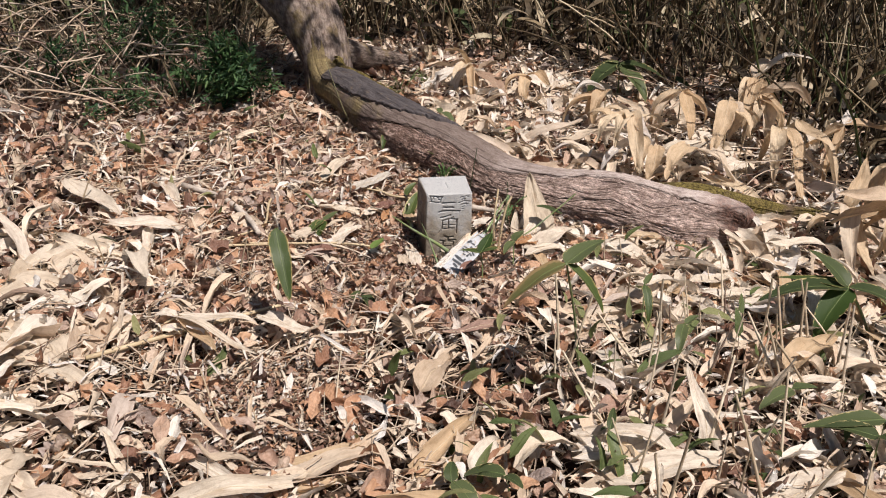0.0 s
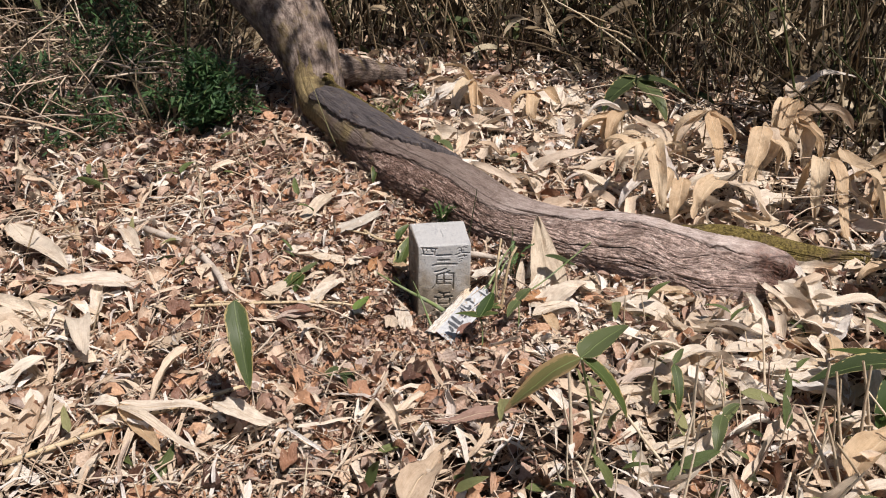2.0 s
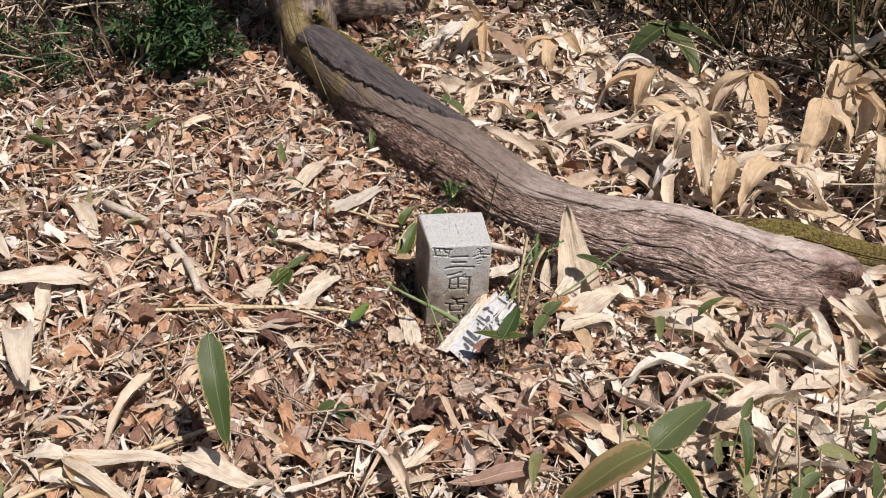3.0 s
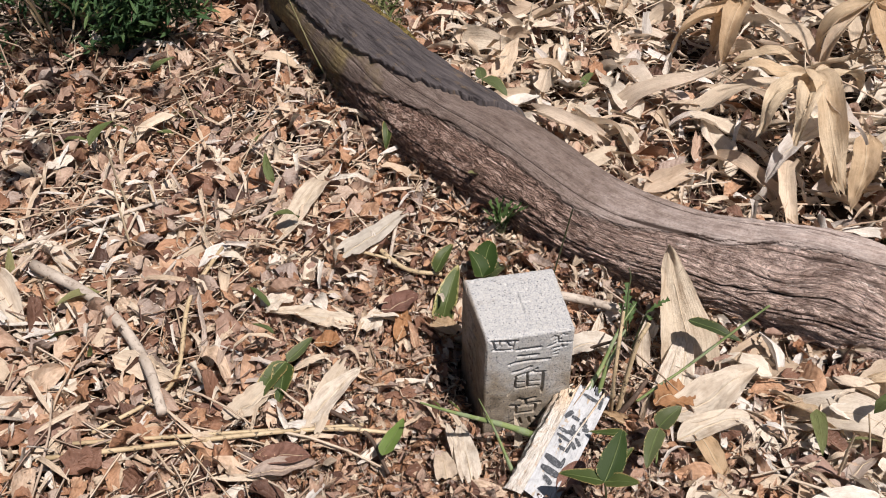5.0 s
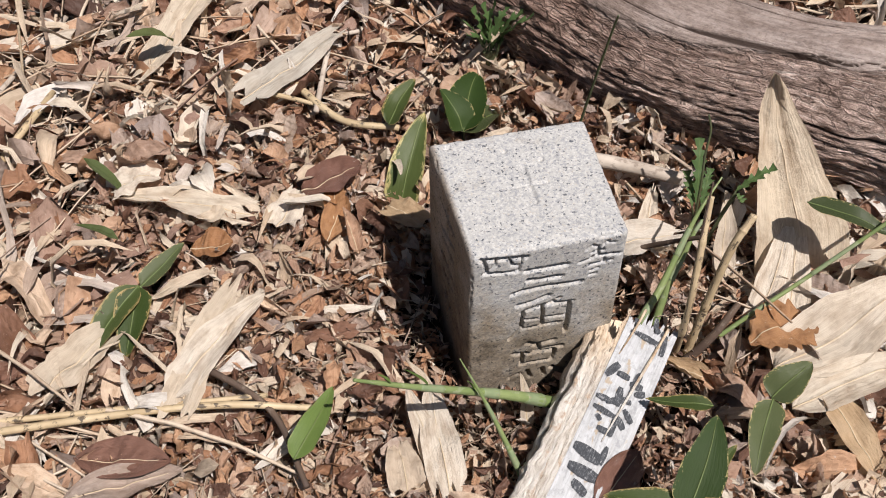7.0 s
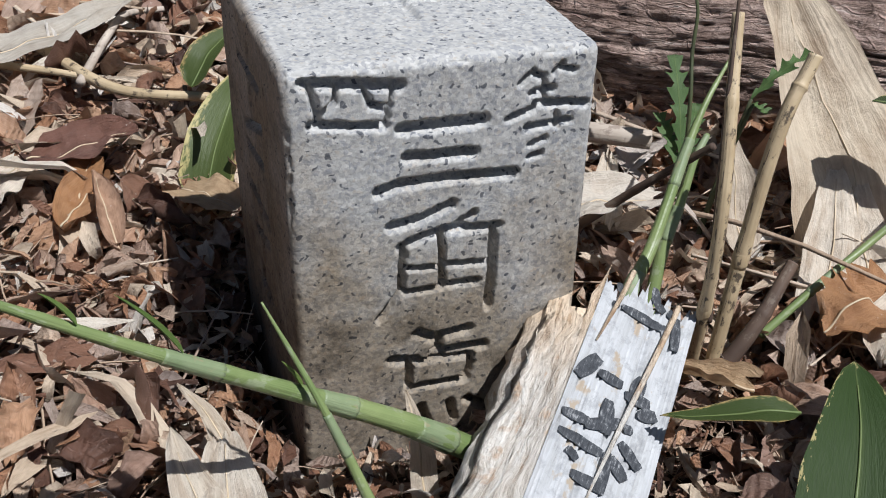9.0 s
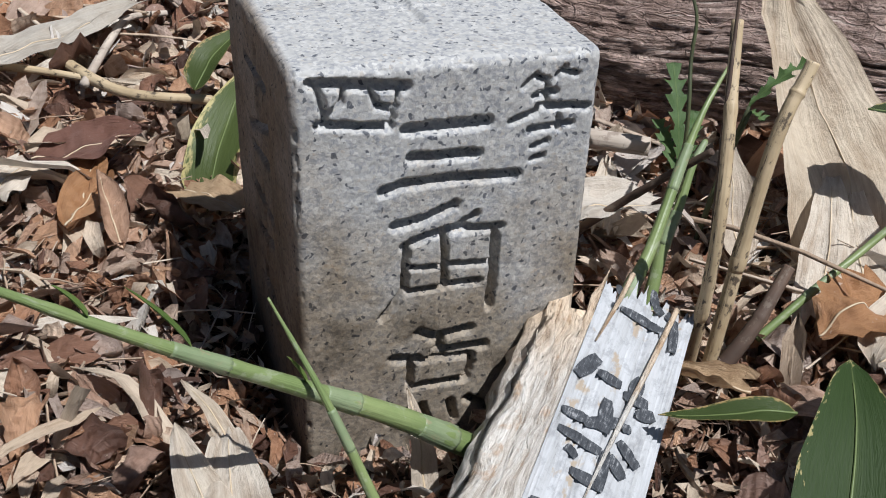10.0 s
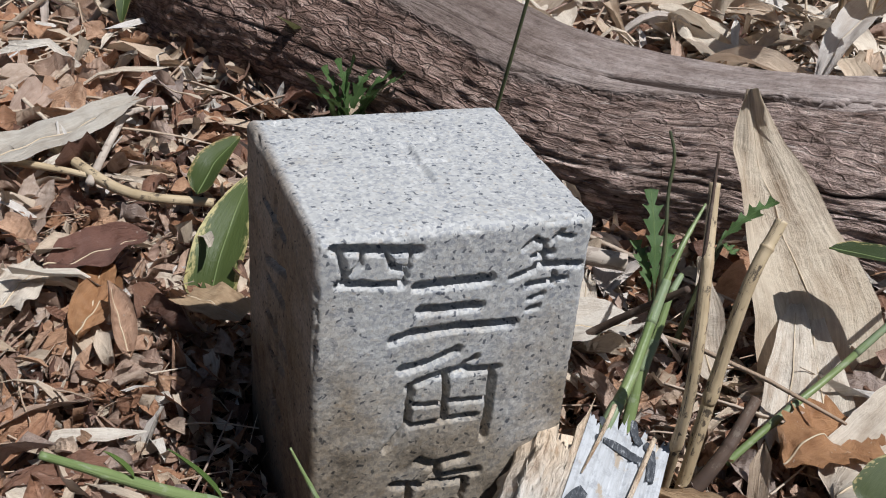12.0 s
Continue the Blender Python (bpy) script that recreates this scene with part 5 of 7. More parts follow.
# the large pale leaf propped on the log
blade("dry_leaf", "large cream dry bamboo leaf standing against the log", (0.238, -0.037, -0.005), 83, 0.20, 0.10, 48, 58, 0.35, -0.15, M_STANDING, group=G_PALE, wave=0.16, ragged=0.1, seed=201, roll=-4, cut=(0.42, 1.0))
blade("dry_leaf", "broad bleached leaf lying folded before the standing one", (0.172, -0.112, 0.032), 15, 0.145, 0.062, 20, 2, 0.5, 0.35, M_BLEACHED, group=G_PALE, wave=0.22, ragged=0.1, seed=241)
blade("dry_leaf", "short curled cream leaf beneath the bleached one", (0.199, -0.126, 0.026), -18, 0.065, 0.032, 14, -22, 0.9, 0.3, M_CREAM, group=G_PALE, wave=0.2, ragged=0.12, seed=242, cut=(0.1, 0.9))
blade("dry_leaf", "small upright pale leaf beside the stone", (0.124, 0.041, 0.018), 58, 0.062, 0.019, 18, 10, 0.5, 0.2, M_BLEACHED, group=G_PALE, wave=0.1, ragged=0.08, seed=243, cut=(0.1, 0.9))
blade("dry_leaf", "pale leaf strip lying up to the standing leaf", (0.178, -0.068, 0.025), 51, 0.10, 0.028, 14, 24, 0.3, 0.1, M_BLEACHED, group=G_PALE, wave=0.08, seed=231, cut=(0.1, 0.9))
blade("dry_leaf", "pale leaf strip lying up to the standing leaf", (0.209, -0.076, 0.025), 68, 0.096, 0.030, 14, 24, 0.3, -0.1, M_BLEACHED, group=G_PALE, wave=0.08, seed=232, cut=(0.1, 0.9))
blade("dry_leaf", "broad cream dry leaf spread beside the culms", (0.3, -0.066, 0.017), 30, 0.2, 0.085, 8, -12, 0.3, 0.1, M_CREAM, group=G_PALE, wave=0.22, seed=202, ragged=0.15)
blade("dry_leaf", "folded cream dry leaf below the standing one", (0.182, -0.012, 0.02), 80, 0.075, 0.024, 30, 55, 1.0, 0.3, M_CREAM, group=G_PALE, wave=0.2, seed=203)
blade("dry_leaf", "crumpled cream dry leaf in front of the log", (0.319, -0.134, 0.018), -20, 0.19, 0.07, 25, -35, 0.6, 0.5, M_CREAM, group=G_PALE, wave=0.3, seed=204, ragged=0.15)
blade("dry_leaf", "pale narrow leaf lying flat", (-0.296, 0.344), 58, 0.20, 0.042, 6, -6, 0.5, 0.3, M_BLEACHED, group=G_PALE, seed=205, ragged=0.15, wave=0.2, cut=(0.05, 0.82))
blade("dry_leaf", "greyish pale leaf lying flat behind the stone", (-0.196, 0.283, 0.049), 35, 0.124, 0.042, 13, -1, 0.35, 0.3, M_GREY, group=G_PALE, seed=206, ragged=0.15, wave=0.12, cut=(0.08, 0.86))
blade("dry_leaf", "short pale leaf lying flat", (-0.448, 0.419), 6, 0.12, 0.034, 8, -6, 0.8, 0.4, M_BLEACHED, group=G_PALE, seed=207, ragged=0.2, wave=0.2, cut=(0.2, 0.9))
blade("dry_leaf", "torn whitish leaf strip standing before the stone", (-0.093, -0.157, 0.019), 97, 0.095, 0.024, 2, 14, 0.25, 0.1, M_BLEACHED, group=G_PALE, seed=208, wave=0.05)
blade("dry_leaf", "grey leaf strip stuck in the litter", (-0.018, -0.1, -0.005), 100, 0.05, 0.012, 70, 50, 0.3, 0.2, M_CREAM, group=G_PALE, seed=209)
blade("dry_leaf", "pale torn leaf lying beside a green blade", (-0.278, -0.053), 62, 0.125, 0.036, 6, -8, 0.5, 0.3, M_CREAM, group=G_PALE, seed=221, ragged=0.2, cut=(0.1, 0.8))
blade("dry_leaf", "whitish leaf scrap on brown litter", (-0.378, -0.012), 40, 0.07, 0.04, 10, -12, 0.4, 0.3, M_CREAM, group=G_PALE, seed=222, ragged=0.25, cut=(0.2, 0.7))
blade("dry_leaf", "small square pale leaf scrap", (-0.325, 0.19), 10, 0.045, 0.036, 6, -10, 0.5, 0.2, M_BLEACHED, group=G_PALE, seed=223, ragged=0.2, cut=(0.3, 0.6))
blade("dry_leaf", "crumpled pale leaf on brown litter", (-0.206, 0.136), 160, 0.12, 0.036, 8, -6, 0.6, 0.5, M_BLEACHED, group=G_PALE, seed=224, ragged=0.25, cut=(0.1, 0.8))
blade("dry_leaf", "curled brown leaf among pale scraps", (-0.36, -0.105), 4, 0.085, 0.032, 12, -14, 1.0, 0.2, M_BROWN, group="brown leaves", seed=225, kind="oval")
blade("dry_leaf", "arched cream leaf beside the green blades", (0.171, -0.152, 0.03), 12, 0.13, 0.036, 26, -34, 0.5, 0.2, M_BLEACHED, group=G_PALE, seed=226, ragged=0.1)
blade("dry_leaf", "tan leaf strip hanging from the arched leaf", (0.201, -0.152, 0.036), -82, 0.075, 0.028, -4, -20, 0.6, 0.3, M_TAN, group=G_PALE, seed=227, ragged=0.1, cut=(0.1, 0.9))
blade("dry_leaf", "long cream leaf lying beside the green blades", (0.146, -0.243, 0.019), 34, 0.17, 0.042, 8, -8, 0.5, 0.3, M_BLEACHED, group=G_PALE, seed=228, ragged=0.15)
blade("dry_leaf", "pale leaf lying behind the culms", (0.08, 0.029, 0.04), 0, 0.075, 0.042, 8, -12, 0.6, 0.3, M_CREAM, group=G_PALE, seed=229, ragged=0.15, cut=(0.2, 0.9))
blade("dry_leaf", "wrinkled red-brown beech leaf with pale dots", (-0.158, 0.147, 0.043), 25, 0.062, 0.04, 10, -6, 0.4, 0.2, M_BEECH, group="brown leaves", seed=401, kind="oval", wave=0.14)
blade("dry_leaf", "tan torn end of the streaked green blade", (-0.083, 0.132, 0.026), -46, 0.039, 0.03, 5, -7, 0.4, 0.2, M_TAN, group=G_PALE, seed=402, cut=(0.2, 0.7))
blade("dry_leaf", "orange-brown leaf rolled into a tube", (-0.109, 0.120, 0.029), -47, 0.039, 0.03, -4, -12, 2.6, 0.1, M_BROWN, group="brown leaves", seed=403, kind="oval")
blade("dry_leaf", "orange-brown leaf curled on the litter", (-0.143, 0.096, 0.030), 68, 0.051, 0.03, 15, -5, 1.0, 0.3, M_OAK, group="brown leaves", seed=404, kind="oval")
blade("dry_leaf", "dark brown leaf standing on its edge", (-0.118, 0.087, 0.020), 109, 0.043, 0.022, 55, 39, 1.6, 0.4, M_BROWN, group="brown leaves", seed=405, kind="oval")
blade("dry_leaf", "whitish leaf scrap among brown leaves", (-0.184, 0.119, 0.039), 55, 0.041, 0.034, 9, -3, 0.4, 0.2, M_BLEACHED, group=G_PALE, seed=406, cut=(0.3, 0.8))
blade("dry_leaf", "torn pale leaf strip before the stone's corner", (-0.084, -0.077, 0.014), 118, 0.045, 0.009, 35, 19, 0.4, 0.3, M_BLEACHED, group=G_PALE, seed=407)
blade("dry_leaf", "tan leaf rolled beneath the stake's edge", (0.117, -0.103, 0.026), 131, 0.033, 0.022, -2, -10, 1.8, 0.2, M_TAN, group=G_PALE, seed=408, cut=(0.1, 0.9))
blade("dry_leaf", "long whitish leaf lying before the stone", (-0.096, -0.149, 0.024), 83, 0.088, 0.03, 6, -6, 0.3, 0.1, M_BLEACHED, group=G_PALE, seed=409, cut=(0.1, 0.9))
blade("dry_leaf", "cream leaf beside the whitish one", (-0.124, -0.144, 0.025), 88, 0.035, 0.028, 15, 3, 0.3, 0.1, M_CREAM, group=G_PALE, seed=410, cut=(0.1, 0.8))
blade("dry_leaf", "dark red-brown leaf lying before the stake", (0.004, -0.183, 0.018), 34, 0.056, 0.03, 16, -12, 0.7, 0.2, M_BEECH, group="brown leaves", seed=411, kind="oval")
blade("dry_leaf", "large pale leaf folded over at the log", (-0.285, -0.039, 0.043), 43, 0.116, 0.034, 4, -4, 0.4, 0.4, M_BLEACHED, group=G_PALE, seed=412)
blade("dry_leaf", "brown beech leaf lying on straw", (-0.351, -0.075, 0.040), -16, 0.073, 0.036, 14, -2, 0.5, 0.2, M_BEECH, group="brown leaves", seed=413, kind="oval")
blade("dry_leaf", "orange-brown leaf lying on the litter", (-0.259, 0.108, 0.039), -8, 0.037, 0.036, 13, -3, 0.5, 0.2, M_OAK, group="brown leaves", seed=414, kind="oval")
blade("dry_leaf", "orange-brown narrow leaf lying on the litter", (-0.137, 0.118, 0.033), 74, 0.044, 0.022, 16, -0, 0.7, 0.2, M_OAK, group="brown leaves", seed=415, kind="oval")
blade("oak_leaf", "orange-brown lobed oak leaf, dry and curled", (0.164, -0.088, 0.034), 10, 0.058, 0.046, 10, -8, 0.35, 0.2, M_OAK, group="oak leaves", kind="oak", seed=210, wave=0.25, n=24)
blade("dry_leaf", "large whitish leaf arched on the litter", (-0.961, -0.38, 0.056), -50, 0.300, 0.075, 8, -12, 0.5, 0.25, M_BLEACHED, group=G_PALE, wave=0.18, ragged=0.12, seed=301, cut=(0.05, 0.9))
blade("dry_leaf", "long whitish leaf leaning on the litter", (-0.955, 0.351, 0.084), -58, 0.300, 0.062, 4, -6, 0.5, 0.25, M_BLEACHED, group=G_PALE, wave=0.18, ragged=0.12, seed=302)
blade("dry_leaf", "broad pale leaf lying flat among stems", (0.065, -0.979, 0.034), 8, 0.250, 0.070, 6, -8, 0.5, 0.25, M_BLEACHED, group=G_PALE, wave=0.18, ragged=0.12, seed=303, cut=(0.05, 0.85))
blade("dry_leaf", "broad pale leaf lying flat among stems", (0.062, -0.904, 0.032), 10, 0.200, 0.065, 5, -8, 0.5, 0.25, M_CREAM, group=G_PALE, wave=0.18, ragged=0.12, seed=304, cut=(0.1, 0.8))
blade("dry_leaf", "pointed whitish leaf standing up among stems", (0.294, -0.914, 0.027), 95, 0.150, 0.045, 55, 40, 0.5, 0.25, M_BLEACHED, group=G_PALE, wave=0.18, ragged=0.12, seed=305, cut=(0.35, 1.0))
blade("dry_leaf", "broad cream leaf curled beside green blades", (0.533, -0.735, 0.047), 28, 0.190, 0.062, 24, -20, 0.9, 0.5, M_TAN, group=G_PALE, wave=0.25, ragged=0.12, seed=306)
blade("dry_leaf", "whitish leaf propped up over its own shadow", (-0.459, -0.429, 0.066), -30, 0.115, 0.045, 6, -14, 0.5, 0.25, M_BLEACHED, group=G_PALE, wave=0.18, ragged=0.12, seed=307, cut=(0.2, 0.9))
blade("dry_leaf", "long brown leaf lying on the litter", (-0.101, -0.497, 0.045), 2, 0.170, 0.036, 6, -8, 0.5, 0.25, M_BROWN, group=G_PALE, wave=0.18, ragged=0.12, seed=308, kind="oval")
blade("dry_leaf", "pale leaf lying at the edge of bare soil", (-0.421, -0.892, 0.031), 18, 0.15, 0.05, 4, -6, 0.5, 0.25, M_CREAM, group=G_PALE, wave=0.18, ragged=0.12, seed=309, cut=(0.1, 0.9))
fan("sasa_plant", (0.045, -0.245), (0.041, -0.231, 0.085), [((0.076, -0.181, 0.111), 0.030, 12, 0.3, 0.05), ((-0.004, -0.203, 0.080), 0.022, 16, 0.4, 0.2), ((0.073, -0.251, 0.103), 0.022, 12, 0.4, 0.2), ((0.087, -0.196, 0.095), 0.014, 14, 0.5, 0.3)], M_SHOOT, [M_DEEP, M_GREEN_EDGED, M_GREEN_EDGED, M_GREEN_EDGED], "low bamboo grass with broad dark green blades beside the stake", G_LIVE, 0.0014, 8)
fan("sasa_plant", (0.135, -0.175), (0.135, -0.161, 0.077), [((0.103, -0.208, 0.066), 0.022, 14, 0.4, 0.2), ((0.164, -0.149, 0.097), 0.026, 14, 0.4, 0.2)], M_SHOOT, [M_GREEN, M_GREEN], "small bamboo grass with a hanging bluish-green blade", G_LIVE, 0.0014, 9)
blade("bamboo_leaf", "narrow green blade with a tan withered tip", (0.104, -0.144, 0.051), 150, 0.049, 0.014, -5, -17, 0.4, 0.4, M_GREEN_EDGED, group=G_LIVE, seed=213)
blade("bamboo_leaf", "fresh bright green young blade", (-0.197, -0.120, 0.056), 57, 0.063, 0.021, 9, -7, 0.45, 0.2, M_FRESH, group=G_LIVE, seed=215)
blade("bamboo_leaf", "broad green blade streaked yellow, leaning beside the stone", (-0.077, 0.140, 0.006), 55, 0.100, 0.036, 49, 21, 0.55, 0.3, M_MOTTLED, group=G_LIVE, seed=216)
blade("bamboo_leaf", "dark green curled blade behind the stone", (-0.068, 0.215, 0.049), 38, 0.052, 0.026, 48, 12, 0.7, 0.3, M_GREEN_EDGED, group=G_LIVE, seed=217)
fan("sasa_seedling", (0.001, 0.200), (0.001, 0.200, 0.039), [((0.033, 0.260, 0.055), 0.042, 30, 0.8, 0.7), ((0.058, 0.235, 0.015), 0.036, 30, 0.8, -0.6), ((-0.012, 0.235, 0.065), 0.032, 30, 0.8, 0.5)], M_DARKSTEM, [M_DEEP, M_GREEN, M_DEEP], "dark grey-green bamboo-grass sprout, crumpled, behind the stone", G_LIVE, 0.0014, 11)
blade("bamboo_leaf", "small green blade before the log", (0.230, -0.013, 0.100), -37, 0.074, 0.022, 2, -10, 0.4, 0.2, M_GREEN, group=G_LIVE, seed=219)


EXTRA = [((0.542, -1.006, 0.096), 150, 0.09, 0.045, 8, -20, M_GREEN), ((0.576, -0.969, 0.097), 170, 0.14, 0.045, 5, -20, M_GREEN), ((0.499, -0.812, 0.062), 200, 0.085, 0.035, 10, -40, M_GREEN), ((-0.078, -0.966, 0.054), 150, 0.09, 0.035, 5, -50, M_GREEN), ((-0.164, -0.964, 0.05), 300, 0.08, 0.035, 10, -50, M_GREEN), ((0.109, -0.912, 0.084), 280, 0.10, 0.022, -20, -80, M_GREEN_EDGED),
         ((0.372, -0.612, 0.093), 240, 0.075, 0.026, -5, -60, M_GREEN), ((0.322, -0.508, 0.13), 265, 0.085, 0.020, -20, -75, M_GREEN_EDGED), ((-0.545, 0.735, 0.037), 0, 0.07, 0.022, 12, -8, M_GREEN), ((0.09, 0.588, 0.16), -50, 0.06, 0.03, 10, -40, M_GREEN), ((-0.077, 0.588, 0.098), 250, 0.06, 0.02, -10, -70, M_GREEN_EDGED)]
for n, (at, head, length, width, p0, p1, mat) in enumerate(EXTRA):
    x, y, z = at
    sasa("sasa_seedling", (x + 0.012, y + 0.01), at, [(head, length, width, p0, p1, 0.4, 0.25), (head + 140, length * 0.55, width * 0.7, 30, -10, 0.5, -0.2)], M_SHOOT, [mat, M_GREEN], "green bamboo-grass sprout with two blades", G_LIVE, 0.0013, 60 + n)


def spiny(length, width, lobes, pitch0, pitch1, seed):
    """A thistle leaf along +x: deep forward-pointing teeth on both sides of a pale rib."""
    r = np.random.RandomState(seed)
    at, half = [0.0], [0.12]
    for k in range(lobes):
        swell = math.sin(math.pi * (0.12 + 0.80 * k / lobes)) ** 0.8
        for f, w in ((0.10, 0.34), (0.42, 0.62), (0.78, 1.0), (0.86, 0.5)):
            at.append((k + f) / lobes)
            half.append(w * swell * r.uniform(0.85, 1.12) + 0.03)
    u, w = np.r_[at, 1.0], np.r_[half, 0.02] * width / 2
    pitch = pitch0 + (pitch1 - pitch0) * u
    step = np.diff(u, prepend=0.0) * length
    px, pz = np.cumsum(np.cos(pitch) * step), np.cumsum(np.sin(pitch) * step)
    across = np.array([-1.0, -0.5, 0.0, 0.5, 1.0])
    jut = 0.12 * width * np.abs(across)[None] * (w / w.max())[:, None]
    lift = (0.35 * np.abs(across) ** 1.2)[None] * w[:, None] + 0.10 * width * np.sin(u * 20)[:, None] * np.abs(across)[None]
    rows = np.stack([px[:, None] + jut * np.cos(pitch)[:, None], w[:, None] * across[None] + 0 * px[:, None], pz[:, None] + lift], -1)
    n = len(u)
    i, j = np.meshgrid(np.arange(n - 1), np.arange(4), indexing="ij")
    f = np.stack([i * 5 + j, (i + 1) * 5 + j, (i + 1) * 5 + j + 1, i * 5 + j + 1], -1).reshape(-1, 4)
    a = np.stack(np.broadcast_arrays(u[:, None] * 0.5, 0.6 * across[None], np.full((1, 1), r.uniform(0, 9))), -1)
    return Shape().add(rows.reshape(-1, 3), f, a.reshape(-1, 3))


def thistle(x, y, leaves, seed, label="small green thistle with toothed spiny leaves"):
    """leaves: where each starts and ends, its width and how far it bows (degrees)."""
    z = on_ground(x, y, -0.004)
    ob = base("thistle", x, y, z)
    for n, (start, tip, width, bow) in enumerate(leaves):
        d = np.array(tip) - np.array(start)
        chord, bow = np.linalg.norm(d), radians(bow)
        slope = math.asin(d[2] / chord)
        lf = part("leaf", spiny(chord * bow / math.sin(bow), width, 6, slope + bow, slope - bow, seed * 7 + n), M_THISTLE, ob)
        lf.matrix_local = pose(*(np.array(start) - (x, y, z)), 0, 0, math.degrees(math.atan2(d[1], d[0])))
        if start[2] > z + 0.03:
            part("stem", tube_shape([(0, 0, 0), (np.array(start) - (x, y, z)) * 0.55 + np.array([0.002, 0.003, 0.006]), np.array(start) - (x, y, z)], [0.0014, 0.0012, 0.0009], 6, 12), M_DARKSTEM, ob)
    return tagged(ob, label, "thistle", "thistles")


thistle(0.176, 0.045, [((0.176, 0.054, 0.046), (0.184, 0.087, 0.091), 0.014, 14), ((0.173, 0.054, 0.043), (0.175, 0.079, 0.061), 0.013, 18), ((0.180, 0.052, 0.047), (0.192, 0.071, 0.068), 0.012, 18)], 3)
thistle(0.168, 0.020, [((0.185, 0.018, 0.094), (0.214, 0.018, 0.115), 0.012, 14), ((0.186, 0.017, 0.092), (0.188, 0.008, 0.090), 0.009, 12)], 4)
thistle(0.112, 0.008, [((0.152, 0.067, 0.005), (0.163, 0.069, 0.019), 0.013, 12)], 5)
thistle(0.055, 0.300, [((0.048, 0.300, 0.050), (0.023, 0.290, 0.099), 0.017, 18), ((0.050, 0.300, 0.050), (0.039, 0.310, 0.097), 0.015, 21), ((0.052, 0.300, 0.050), (0.048, 0.305, 0.104), 0.013, 24), ((0.054, 0.300, 0.050), (0.058, 0.300, 0.108), 0.013, 18), ((0.056, 0.300, 0.050), (0.074, 0.310, 0.096), 0.015, 21), ((0.058, 0.300, 0.050), (0.085, 0.295, 0.097), 0.017, 24), ((0.060, 0.300, 0.050), (0.091, 0.280, 0.101), 0.017, 18), ((0.062, 0.300, 0.050), (0.026, 0.280, 0.088), 0.015, 21), ((0.064, 0.300, 0.050), (0.070, 0.280, 0.089), 0.013, 24)], 6, "bushy green thistle with toothed leaves behind the stone")

# ---- withered clumps behind the log ----
W = "withered bamboo grass with broad tan drooping leaves"
fan("withered_sasa", (0.70, 0.50), (0.647, 0.460, 0.177), [((0.536, 0.534, 0.165), 0.045, 16, 0.35, 0.2), ((0.508, 0.361, 0.124), 0.050, 30, 0.4, 0.3), ((0.657, 0.284, 0.142), 0.052, 28, 0.4, -0.3), ((0.555, 0.308, 0.120), 0.050, 40, 0.4, 0.3), ((0.606, 0.254, 0.066), 0.055, 45, 0.5, 0.2), ((0.759, 0.455, 0.138), 0.045, 30, 0.5, -0.3)], M_CULM, [M_TAN, M_TAN, M_CREAM, M_TAN], W, G_DEAD, 0.0028, 30)
fan("withered_sasa", (0.96, 0.44), (0.924, 0.390, 0.239), [((0.839, 0.276, 0.115), 0.062, 36, 0.35, 0.2), ((0.948, 0.282, 0.160), 0.050, 30, 0.4, -0.3), ((0.927, 0.360, 0.110), 0.050, 40, 0.5, 0.3), ((1.039, 0.405, 0.161), 0.032, 30, 0.5, -0.2)], M_CULM, [M_TAN, M_TAN, M_CREAM, M_TAN], W, G_DEAD, 0.0028, 31)
fan("withered_sasa", (1.08, 0.33), (1.054, 0.300, 0.175), [((0.982, 0.166, 0.036), 0.050, 40, 0.4, 0.2), ((1.052, 0.117, 0.022), 0.048, 30, 0.4, -0.2), ((1.148, 0.174, 0.065), 0.045, 24, 0.4, -0.3), ((1.030, 0.330, 0.050), 0.045, 40, 0.5, 0.4)], M_CULM, [M_TAN, M_TAN, M_CREAM, M_TAN], W, G_DEAD, 0.0028, 32)
fan("withered_sasa", (1.15, 0.35), (1.115, 0.320, 0.195), [((1.147, 0.089, 0.040), 0.050, 22, 0.4, -0.6), ((1.153, 0.265, 0.120), 0.050, 18, 0.4, 0.4), ((1.108, 0.345, 0.100), 0.050, 40, 0.4, 0.3)], M_CULM, [M_TAN, M_CREAM], W, G_DEAD, 0.0028, 33)
blade("dry_leaf", "tan leaf hanging behind the log", (0.688, 0.425, 0.119), -115, 0.151, 0.05, -13, -53, 0.5, 0.5, M_TAN, group=G_PALE, wave=0.2, ragged=0.12, seed=501)
blade("dry_leaf", "broad cream leaf hanging down behind the log", (0.77, 0.285, 0.135), -138, 0.16, 0.065, -6, -42, 0.6, 0.7, M_TAN, group=G_PALE, wave=0.25, ragged=0.14, seed=502, cut=(0.12, 1.0))
blade("dry_leaf", "second cream leaf hanging beside it", (0.80, 0.30, 0.125), -58, 0.16, 0.065, -4, -44, 0.7, -0.8, M_CREAM, group=G_PALE, wave=0.25, ragged=0.14, seed=512, cut=(0.1, 1.0))
blade("dry_leaf", "brown shaded leaf hanging among the cream ones", (0.69, 0.33, 0.125), -122, 0.14, 0.05, -22, -60, 0.8, 0.9, M_TAN, group=G_PALE, wave=0.25, ragged=0.14, seed=513)
blade("dry_leaf", "whitish leaf arched over its neighbours", (0.682, 0.314, 0.091), -2, 0.148, 0.036, 41, 1, 0.6, 0.5, M_BLEACHED, group=G_PALE, wave=0.2, ragged=0.12, seed=503)
